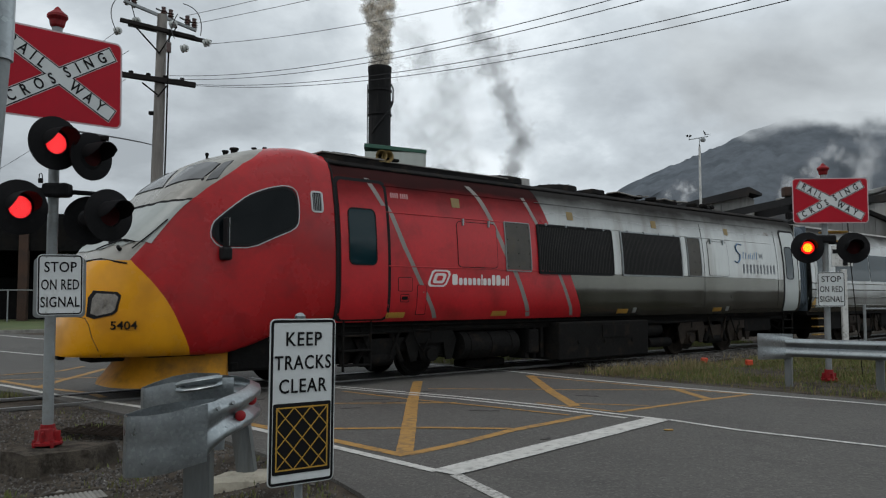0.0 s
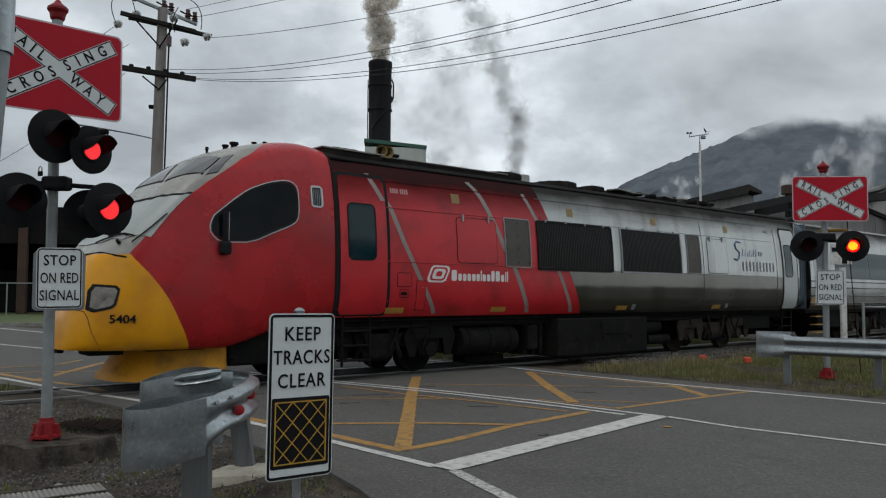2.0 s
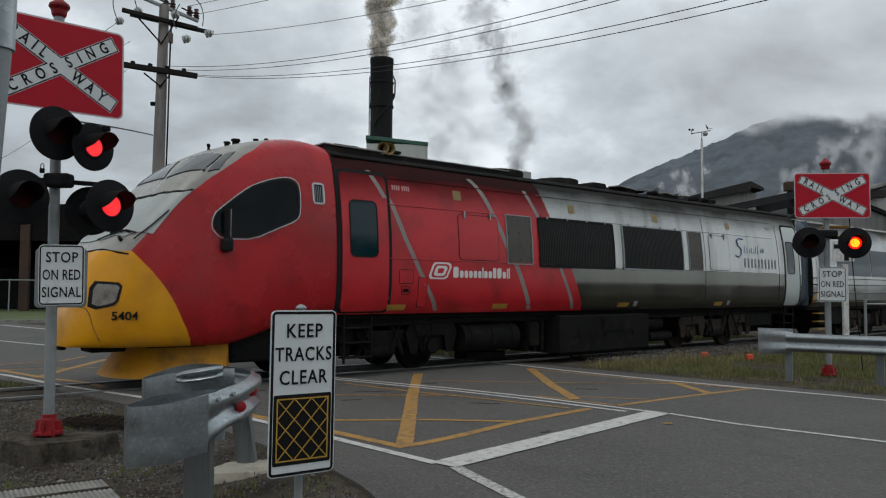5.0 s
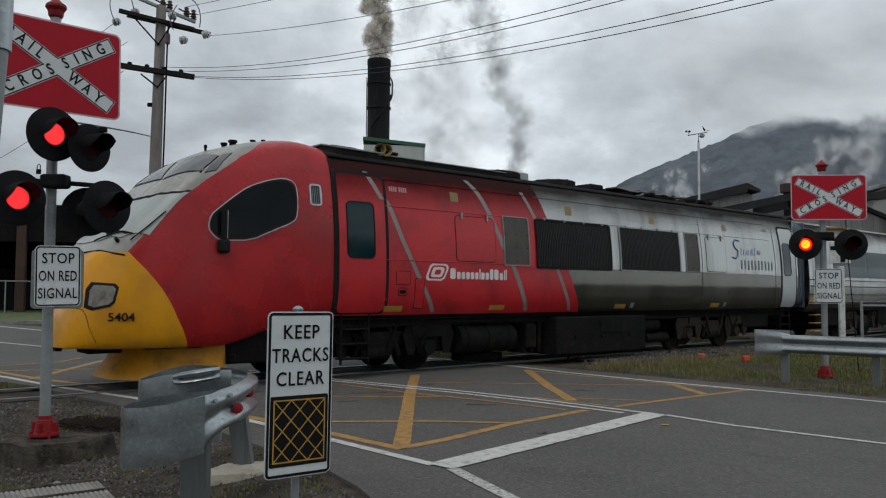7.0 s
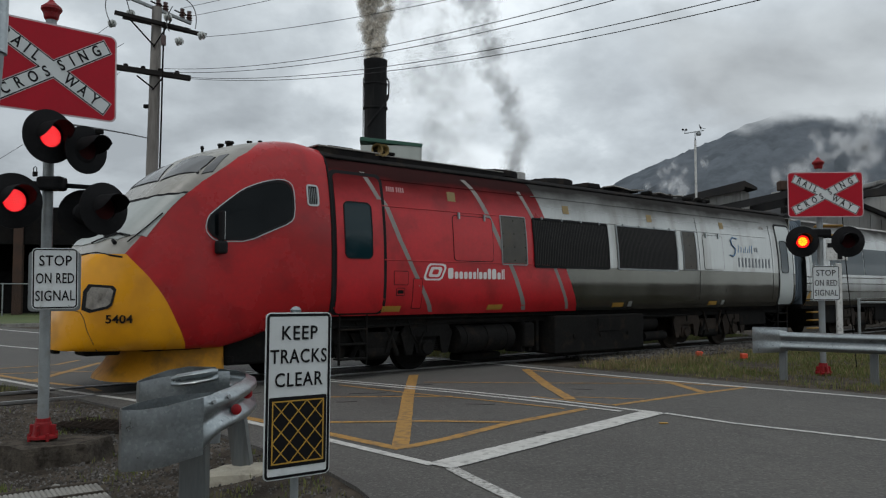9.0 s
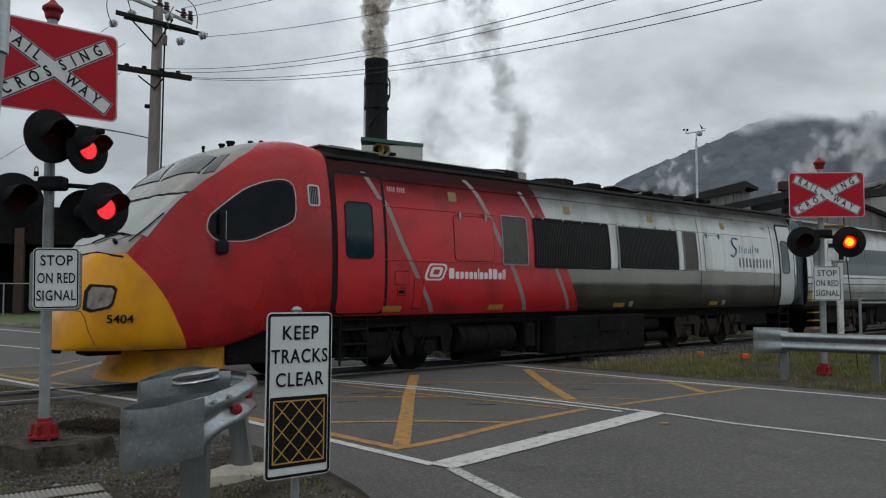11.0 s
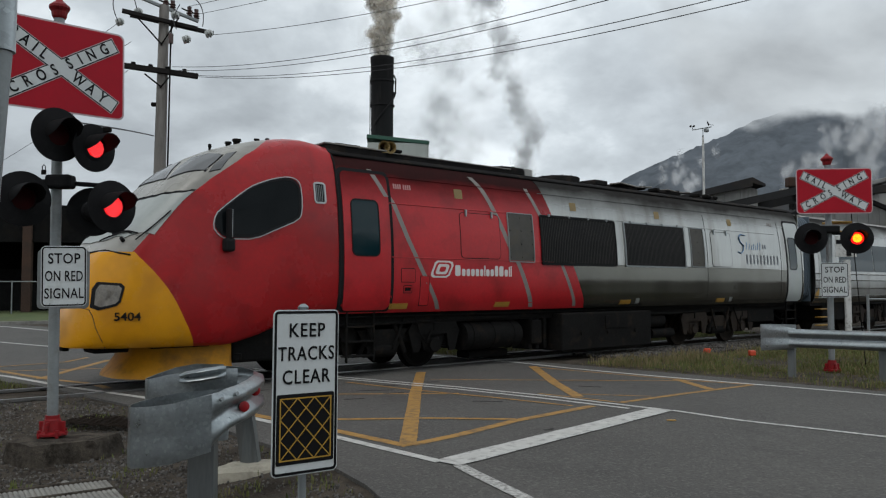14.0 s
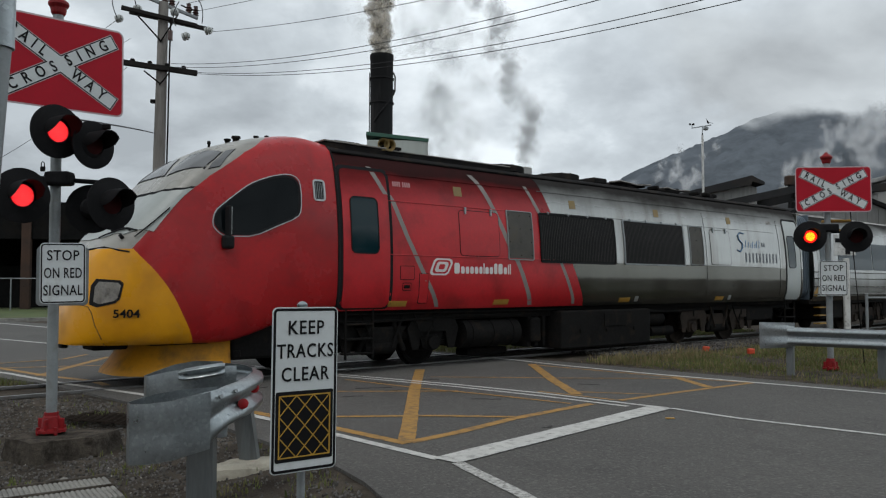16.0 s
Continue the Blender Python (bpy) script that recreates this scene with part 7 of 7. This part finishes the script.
WIRES = [
    ((-5.99, 20.00, 8.02), (1.74, 11.00, 6.00), 0.14),
    ((-7.02, 20.00, 7.19), (3.07, 9.00, 5.28), 0.36),
    ((-7.02, 20.00, 7.10), (3.40, 9.00, 5.26), 0.38),
    ((-6.36, 20.00, 6.96), (4.45, 8.50, 5.04), 0.40),
    ((-6.36, 20.00, 6.93), (4.82, 8.50, 5.02), 0.44),
    ((-6.62, 20.00, 8.76), (-1.88, 14.00, 7.25), 0.02),
    ((-6.40, 20.00, 8.55), (-0.86, 14.00, 7.23), 0.02),
    ((-7.41, 19.90, 5.38), (-4.45, 9.00, 3.44), -0.02),
    ((-8.43, 20.00, 8.33), (-15.51, 26.00, 8.02), 0.28),
    ((-8.15, 20.00, 7.10), (-15.78, 26.00, 5.18), 0.22),
    ((-8.08, 20.00, 7.84), (-15.49, 26.00, 7.35), 0.20),
]


def build_hill():
    """Forested mountain flank under cloud."""
    bm = bmesh.new()
    ridge = [(150, 90), (335, 201), (430, 243), (519, 279), (600, 314), (667, 338), (767, 350), (850, 346), (950, 330), (1300, 340), (1700, 260)]
    nx, ny = 110, 36
    rows = []
    for j in range(ny):
        v = j / (ny - 1)
        row = []
        for i in range(nx):
            x = 120 + 1700 * i / (nx - 1)
            top = float(np.interp(x, *zip(*ridge)))
            n = noise.fractal((x * 0.006, v * 3.0, 0), 1.0, 2.0, 6)
            rough = noise.fractal((x * 0.05, v * 26, 5), 0.8, 2.0, 4)
            z = top * math.sin(v * math.pi / 2) ** 0.9 * (1 + 0.05 * n * (1 - v)) + 6.0 * rough
            row.append(bm.verts.new((x * (1 - 0.32 * (1 - v)), 1500 - 520 * (1 - v) + 45 * n * math.sin(v * 3), max(-2, z))))
        rows.append(row)
    for r1, r2 in zip(rows, rows[1:]):
        for i in range(nx - 1):
            bm.faces.new((r1[i], r1[i + 1], r2[i + 1], r2[i]))
    solid("mountain", bm, MOUNTAIN, "forested mountain side in low cloud, haze put into its colour", "mountain", kind="structure", smooth=50)


build_stack()
build_mill()
build_left_shed()
build_power_pole()
build_wires()
build_hill()


def build_tree(x, y, h, broad=1.0, name="tree", label="dark green leafy tree behind the mill yard"):
    """A broad tree: forked trunk and a crown of leaf clumps."""
    rnd = random.Random(int(x * 7))
    t = thing(name, label, "tree", pose(x, y, 0), group="trees")
    part("trunk", tube([(0, 0, -0.1), (0.1, 0, h * 0.25), (0.0, 0.1, h * 0.5), (0.15, 0, h * 0.8)], [0.22, 0.18, 0.13, 0.05], 8), TIMBER, t)
    for k in range(6):
        a = k * 1.05
        part("limb", tube([(0.05, 0, h * (0.3 + 0.06 * k)), (0.8 * broad * math.cos(a), 0.8 * broad * math.sin(a), h * (0.5 + 0.05 * k)), (1.6 * broad * math.cos(a), 1.6 * broad * math.sin(a), h * (0.6 + 0.05 * k))], [0.09, 0.06, 0.02], 6), TIMBER, t)
    bm = bmesh.new()
    for _ in range(60):
        a, r, z = rnd.uniform(0, 6.28), rnd.uniform(0.2, 2.3) * broad, rnd.uniform(0.45, 1.0)
        c = Vector((r * math.cos(a), r * math.sin(a), h * z))
        for _ in range(40):
            d = Vector((rnd.gauss(0, 0.35), rnd.gauss(0, 0.35), rnd.gauss(0, 0.28))) * broad
            e1 = Vector((rnd.uniform(-1, 1), rnd.uniform(-1, 1), rnd.uniform(-1, 1))).normalized() * 0.16 * broad
            e2 = e1.orthogonal().normalized() * 0.07 * broad
            p = c + d
            bm.faces.new([bm.verts.new(p + q) for q in (-e1, e2, e1, -e2)])
    part("crown", bm, LEAF, t, "leafy crown")


build_tree(-27.5, 62, 7.0)
build_tree(-31.0, 66, 8.0)
# the row across the road that the cab window mirrors
for x, y, h, k in ((-22, -20, 9, 1.5), (-14, -24, 11, 1.9), (-4, -22, 8, 1.4), (5, -25, 12, 2.0), (14, -21, 9.5, 1.7), (23, -18, 11, 1.8), (34, -2, 10, 1.7), (31, -8, 8.5, 1.6), (39, -7, 13, 2.0), (46, -13, 13, 2.1), (44, 3, 9, 1.7)):
    build_tree(x, y, h, k, label="tall leafy street tree across the road")

# ---- verge details ----
def blades(spots, material, name, label, seed):
    """Grass: thin bent blades, uncountable, in one object."""
    rnd = random.Random(seed)
    verts, faces = [], []
    for x, y, z, h in spots:
        a = rnd.uniform(0, 6.28)
        w = rnd.uniform(0.004, 0.010)
        lean = h * rnd.uniform(0.1, 0.7)
        b = rnd.uniform(0, 6.28)
        dx, dy = w * math.cos(a), w * math.sin(a)
        lx, ly = lean * math.cos(b), lean * math.sin(b)
        i = len(verts)
        verts += [(x - dx, y - dy, z - 0.02), (x + dx, y + dy, z - 0.02), (x + lx * 0.4 + dx * 0.7, y + ly * 0.4 + dy * 0.7, z + h * 0.6), (x + lx * 0.4 - dx * 0.7, y + ly * 0.4 - dy * 0.7, z + h * 0.6), (x + lx, y + ly, z + h)]
        faces += [(i, i + 1, i + 2, i + 3), (i + 3, i + 2, i + 4)]
    me = bpy.data.meshes.new(name)
    me.from_pydata(verts, [], faces)
    me.materials.append(material)
    tagged(new(name, me), label, "grass", kind="stuff")


def far_edge_x(y):
    """The far edge of the road at depth y."""
    ys, xs = [p[1] for p in ROAD_FAR], [p[0] for p in ROAD_FAR]
    return float(np.interp(y, ys, xs))


def build_verge():
    rnd = random.Random(11)
    green, dry, low = [], [], []
    for _ in range(190000):
        x, y = rnd.uniform(1.5, 22), rnd.uniform(6, 21)
        e = x - far_edge_x(y)
        lat = (Vector((x, y, 0)) - TRAIN_AT).dot(ACROSS)
        if e < 0.25 or lat > -2.0:
            continue
        n = noise.noise((x * 0.7, y * 0.7, 2)) + 0.5 * noise.noise((x * 2.3, y * 2.3, 5))
        thick = max(0.0, min(1.0, (e - 0.3) / 0.8)) * max(0.1, 0.75 + 1.2 * n) * (0.25 if x > 6 and -2.6 < lat else 1)
        if rnd.random() > thick:
            continue
        h = rnd.uniform(0.025, 0.095) * (1 + 0.9 * max(0, n))
        if lat > -3.4 and x < 7.5 and rnd.random() < 0.3:
            dry.append((x, y, -0.03, h * rnd.uniform(1.3, 2.2)))
        elif rnd.random() < 0.2:
            dry.append((x, y, -0.03, h * 1.1))
        else:
            green.append((x, y, -0.03, h))
    blades(green, GRASS, "verge_grass", "green patchy grass between road and railway", 1)
    blades(dry, GRASS_DRY, "dry_grass", "straw-coloured dry grass between road and railway", 2)
    near = []
    for _ in range(60000):
        x, y = rnd.uniform(-9, -0.3), rnd.uniform(4.8, 13.5)
        e = near_edge(x, y)
        lat = (Vector((x, y, 0)) - TRAIN_AT).dot(ACROSS)
        if e < 0.1 or abs(lat) < 0.9:
            continue
        n = noise.noise((x * 1.5, y * 1.5, 8)) + 0.4 * noise.noise((x * 5, y * 5, 3))
        want = 0.2 if n < 0.25 else 0.6
        for wx, wy, wr in ((-1.72, 6.35, 0.28), (-1.0, 6.45, 0.3), (-3.6, 6.6, 0.2), (-4.7, 7.0, 0.3), (-2.75, 7.25, 0.18), (-1.35, 7.3, 0.22), (-0.75, 7.0, 0.25)):
            if math.hypot(x - wx, y - wy) < wr * (1 + n):
                want = -1.0
        if x < -5.4 and 11.6 < y < 13.4 and lat > 0.9:
            want = -0.4
        if n > want and rnd.random() < 0.5:
            near.append((x, y, ground_z(x, y), rnd.uniform(0.02, 0.07) * (2.0 if want == -0.4 else 1)))
    blades(near, GRASS, "weed_tufts", "small green weeds in the gravel", 3)
    # coarse grass beyond the rails
    far = []
    for _ in range(26000):
        along, lat = rnd.uniform(0.5, 16), rnd.uniform(1.15, 5.0)
        p = TRAIN_AT + ALONG * along + ACROSS * lat
        if p.x - far_edge_x(p.y) > 0.15 and rnd.random() < 0.9 + noise.noise((p.x, p.y, 4)):
            far.append((p.x, p.y, -0.03, rnd.uniform(0.04, 0.13)))
    blades(far, GRASS, "far_grass", "pale green grass beyond the rails", 6)
    # orange pegs
    for x, y in ((6.02, 18.35), (6.82, 17.75)):
        p = thing("marker_peg", "orange plastic marker peg in the grass", "marker", pose(x, y, -0.03), group="marker pegs")
        part("peg_head", box((0.15, 0.12, 0.125), (0, 0, 0.085), 0.025), ORANGE, p)
        part("peg_stem", cyl(0.02, 0.015, (0, 0, -0.2), (0, 0, 0.04), 8), WHITE_POST, p)
    # white post with a board behind the far signal
    w = thing("track_board", "flaking white post with a white board and black bar", "track sign", pose(10.63, 21, 0))
    part("board_post", box((0.15, 0.1, 2.3), (0.0, 0, 1.1), 0.015), WHITE_POST, w, "flaking white painted post")
    bd = part("board", box((0.56, 0.03, 0.56), (-0.06, -0.07, 2.6), 0.008), WHITE_POST, w)
    part("board_bar", box((0.4, 0.012, 0.11), (-0.12, -0.094, 2.72), 0.004), INK, bd)
    part("board_bar", box((0.13, 0.012, 0.42), (0.01, -0.096, 2.56), 0.004), INK, bd)
    # chain-link gate by the line
    f = thing("chain_link_fence", "dark chain-link fence panel with pale frame", "fence", pose(10.2, 19.2, -0.02, 0, 0, 6))
    for x in (0.0, 2.4):
        part("fence_post", cyl(0.035, 0.035, (x, 0, -0.1), (x, 0, 1.35), 10), GALV_OLD, f)
    part("fence_rail", cyl(0.025, 0.025, (0, 0, 1.25), (2.4, 0, 1.25), 8), GALV_OLD, f)
    part("fence_rail", cyl(0.025, 0.025, (0, 0, 0.1), (2.4, 0, 0.1), 8), GALV_OLD, f)
    bm = bmesh.new()
    for k in range(-16, 34):
        for sg in (-1, 1):
            x0, z0, x1, z1 = k * 0.075, 0.12, k * 0.075 + sg * 1.1, 1.22
            if 0 <= x0 <= 2.4 and 0 <= x1 <= 2.4:
                cyl(0.004, 0.004, (x0, 0, z0), (x1, 0, z1), 3, bm, False)
    part("wire_mesh", bm, UNDER, f, "woven wire mesh")
    # corrugated pit cover by the camera
    c = thing("pit_cover", "pale corrugated concrete pit cover set in the earth", "pit cover", pose(-2.93, 6.72, -0.135, 0, 0, 34))
    for k in range(30):
        for y0, y1 in ((-0.75, -0.38), (-0.34, -0.02)):
            part("cover_rib", cyl(0.021, 0.021, (-1.02 + 0.037 * k, y0, 0.012), (-1.02 + 0.037 * k, y1, 0.012), 8), CONCRETE, c)
    part("cover_slab", box((1.12, 0.74, 0.05), (-0.48, -0.38, -0.025), 0.01), CONCRETE, c)
    for y in (0.0, -0.36):
        part("cover_edge", box((1.12, 0.04, 0.085), (-0.48, y, 0.0), 0.01), BLOCK, c)
    # woven mat
    m = thing("wire_mat", "dark rusty woven wire mat lying on the gravel", "wire mat", pose(-3.85, 9.45, ground_z(-3.85, 9.45) + 0.005, 0, 0, -20))
    bm = bmesh.new()
    for k in range(24):
        for sg in (0, 1):
            q = -0.6 + 0.052 * k
            pts = [((q, v, 0.02 + 0.012 * math.sin(v * 30 + k * 3.14)) if sg else (v, q * 0.55, 0.02 + 0.012 * math.sin(v * 30 + k * 3.14 + 1.5))) for v in np.linspace(-0.33 if sg else -0.6, 0.33 if sg else 0.6, 24)]
            tube(pts, 0.009, 4, bm)
    part("mat_weave", bm, MESH_RUST, m)
    solid("leaf_litter", box((0.10, 0.05, 0.008), (2.55, 9.05, 0.010), 0.002), SAFETY_YELLOW, "fallen yellow leaf on the asphalt", "leaf")
    solid("pale_stone", box((0.06, 0.05, 0.04), (-3.2, 6.72, -0.13), 0.014), CONCRETE, "pale broken stone beside the pit cover", "stone")


build_verge()

# ---- smoke and steam, in rigid puffs ----
PUFFS = []


def puff_mesh(name, material, seed, count=14, size=0.55, wide_by=0.36):
    """A soft puff of about unit radius: thin flakes set every way round one another."""
    rnd = random.Random(seed)
    verts, faces, uvs = [], [], []
    for _ in range(count):
        c = Vector((rnd.gauss(0, 1), rnd.gauss(0, 1), rnd.gauss(0, 1))) * wide_by
        n = Vector((rnd.gauss(0, 1), rnd.gauss(0, 1), rnd.gauss(0, 1))).normalized()
        q = size * rnd.uniform(0.7, 1.25)
        c *= min(1.0, max(0.0, 1.15 - q) / max(c.length, 0.01))
        a = n.orthogonal().normalized()
        b = n.cross(a)
        i = len(verts)
        verts += [c + (a * u + b * v) * q for u, v in ((-1, -1), (1, -1), (1, 1), (-1, 1))]
        faces.append((i, i + 1, i + 2, i + 3))
        uvs += [0, 0, 1, 0, 1, 1, 0, 1]
    me = bpy.data.meshes.new(name)
    me.from_pydata(verts, [], faces)
    me.uv_layers.new(name="flake").data.foreach_set("uv", uvs)
    me.materials.append(material)
    return me


def at_view(x, y, d):
    """Place at depth d in the direction given by slopes right and up."""
    return Vector((x * d, d, 1.5 + y * d))


def plume(owner, name, meshes, every, first, last, path, radius, spread, seed, wait, apart=0.0, tall=1.0):
    """Puffs that leave a vent one after another; path(age, start) is the place, or None while waiting inside it."""
    rnd = random.Random(seed)
    t0 = first
    while t0 < last:
        ob = tagged(new(name, rnd.choice(meshes)), kind="stuff")
        ob.parent = owner
        r = radius * rnd.uniform(0.85, 1.0)
        ob.scale = (r, r, r * rnd.uniform(0.85, 1.25) * tall)
        side = Vector((rnd.gauss(0, 1), rnd.gauss(0, 1), rnd.gauss(0, 0.5)))
        start = Vector((side.x, side.y, 0)).normalized() * apart * rnd.random() ** 0.5
        spin, tilt = rnd.uniform(-8, 8), rnd.uniform(0, 360)
        rows = []
        ages = [wait, 0, 0.7, 1.5, 3, 5, 7.5, 10, 13, 16, 20, 25, 30, 36]
        for t in [0.0] + [round(t0 + a, 3) for a in ages if 0.1 < t0 + a < 15.9] + [16.0]:
            age = t - t0
            p = path(max(age, wait), t0) + side * spread * max(0.0, age) * 0.5 + start * min(1.0, max(0.0, age) / 0.7)
            rows.append((float(t), Matrix.Translation(p) @ pose(0, 0, 0, 0, 0, tilt + spin * t * 0.3)))
        PUFFS.append((ob, rows))
        t0 += every * rnd.uniform(0.8, 1.2)


def vent(name, label, at, top, r):
    v = thing(name, label, "vent", pose(at.x, at.y, 0))
    part("vent_pipe", lathe([(r, 0), (r, top), (r * 0.94, top), (r * 0.94, top * 0.5)], 24), SHED_GREY, v, smooth=40)


def build_smoke():
    tan = [puff_mesh("smoke_puff", SMOKE_TAN, k, 26, 0.60, 0.26) for k in range(6)]
    grey = [puff_mesh("steam_puff", SMOKE_GREY, 10 + k, 24, 0.6) for k in range(5)]
    faint = [puff_mesh("steam_puff", SMOKE_FAINT, 30 + k, 24, 0.65) for k in range(4)]
    white = [puff_mesh("steam_puff", STEAM_WHITE, 20 + k, 24, 0.55) for k in range(5)]
    # dense column from the stack
    s = thing("stack_smoke", "dense tan-grey smoke column rising from the stack", "smoke")

    def up(age, t0):
        w = math.sin(t0 * 2.1) * 0.2 + math.sin(t0 * 5.3) * 0.1
        h = 3.4 * age
        q = max(0.0, h)
        return Vector((-8.13 + (w * 0.4 - 0.16) * q * 0.14 + 0.012 * q * math.sin(q * 0.5 + t0 * 2.0), 100.0 + w * q * 0.05, 30.2 + h))
    plume(s, "smoke_puff", tan, 0.055, -4.6, 16.0, up, 1.42, 0.52, 5, -4.0, 0.6)
    # slow grey plume behind the train
    g = thing("steam_plume", "soft grey steam plume bending with the wind", "steam")
    D = 160.0

    def bend(age, t0):
        a = max(0.0, age)
        h = 17.5 * age
        x = 903 + 1.2 * max(0.0, t0) + 20 * math.exp(-((h - 65) / 45) ** 2) - 0.21 * max(0.0, h - 85) * (1.0 if t0 > -6 else 1.35) + 9 * math.sin(t0 * 1.3) * min(1, a / 4)
        return at_view((x - 784) / 1400, (527 - (306 - h)) / 1400, D)
    plume(g, "steam_puff", grey, 0.42, -19, 16.0, bend, 3.3, 0.20, 8, -5.0)
    vent("boiler_vent", "grey steel boiler vent behind the train", at_view((912 - 784) / 1400, 0, D), 1.5 + (527 - 318) / 1400 * D, 3.0)
    # fainter drift beside it
    h = thing("steam_drift", "faint broad steam drift above the mill", "steam")

    def drift(age, t0):
        a = max(0.0, age)
        return at_view((800 + 35 * math.sin(t0 * 0.9) - 1.5 * a - 784) / 1400, (527 - (320 - 9 * age)) / 1400, 170.0)
    plume(h, "steam_puff", faint, 1.3, -30, 16.0, drift, 5.6, 0.35, 12, -9.0)
    vent("boiler_vent", "broad grey steel boiler vent behind the train", at_view(14 / 1400, 0, 170.0), 1.5 + (527 - 312) / 1400 * 170, 5.0)
    # white steam before the hill
    for name, x0, y0, d, rise, go, r, every, seed, first in (("mill_steam", 1392, 345, 110.0, 60, 3.5, 1.0, 3.0, 3, -10), ("mill_steam", 1530, 335, 120.0, 95, 1.6, 1.7, 2.4, 4, -10), ("mill_steam", 1215, 355, 90.0, 45, -0.6, 0.72, 2.0, 6, -6), ("mill_steam", 1440, 340, 115.0, 110, 3.0, 1.2, 3.2, 9, -10)):
        o = thing(name, "white wisps of steam drifting before the hill", "steam", group="mill steam")

        def path(age, t0, x0=x0, y0=y0, d=d, rise=rise, go=go):
            a = max(0.0, age)
            return at_view((x0 + go * a + 10 * math.sin(t0 * 1.7 + a * 0.2) * min(1, a / 3) - 784) / 1400, (527 - (y0 - (rise * (1 - math.exp(-a / 9)) if age > 0 else rise * age / 9))) / 1400, d)
        plume(o, "steam_puff", white, every * 0.55, first * 1.3, 16.0, path, r * 1.2, 0.26, seed, -4.0, 0.0, 1.25)
        p = at_view((x0 - 784) / 1400, 0, d)
        vent("steam_vent", "pale steel steam vent of the mill", p, 1.5 + (527 - y0 - 6) / 1400 * d, r * 1.15)
    # cloud bank lying on the summit, far off
    bm = bmesh.new()
    grid = [[bm.verts.new((x, 940 + 25 * math.sin(x * 0.012 + z * 0.01), z)) for x in np.linspace(170, 1100, 32)] for z in np.linspace(20, 420, 14)]
    for r1, r2 in zip(grid, grid[1:]):
        for i in range(31):
            bm.faces.new((r1[i], r1[i + 1], r2[i + 1], r2[i]))
    solid("backdrop_cloud", bm, CLOUD_VEIL, "low grey cloud hanging on the mountain top", "cloud", kind="structure", smooth=True)


build_smoke()

# ---- what moves ----
def motions():
    for unit, ph in FLASHERS:
        base = unit.matrix_basis.copy()
        rows = []
        now = None
        t = 0.0
        for t0, lit in FLASH:
            a = 0 if (lit == ph) else 180
            if now is None:
                rows.append((0.0, base @ pose(0, 0, 0, 0, 0, a)))
            elif a != now:
                start = math.floor(t0 * 30) - 2
                for k, part_way in enumerate((0.0, 0.12, 0.58, 1.0)):
                    rows.append(((start + k) / 30, base @ pose(0, 0, 0, 0, 0, now + (a - now) * part_way)))
            now = a
        rows.append((16.0, base @ pose(0, 0, 0, 0, 0, now)))
        walk(unit, rows)
    for puff, rows in PUFFS:
        walk(puff, rows)


# the lamps change over every 0.725 s
FLASH = [(0.0, 0)] + [(0.445 + 0.725 * k, (k + 1) % 2) for k in range(22)]
motions()
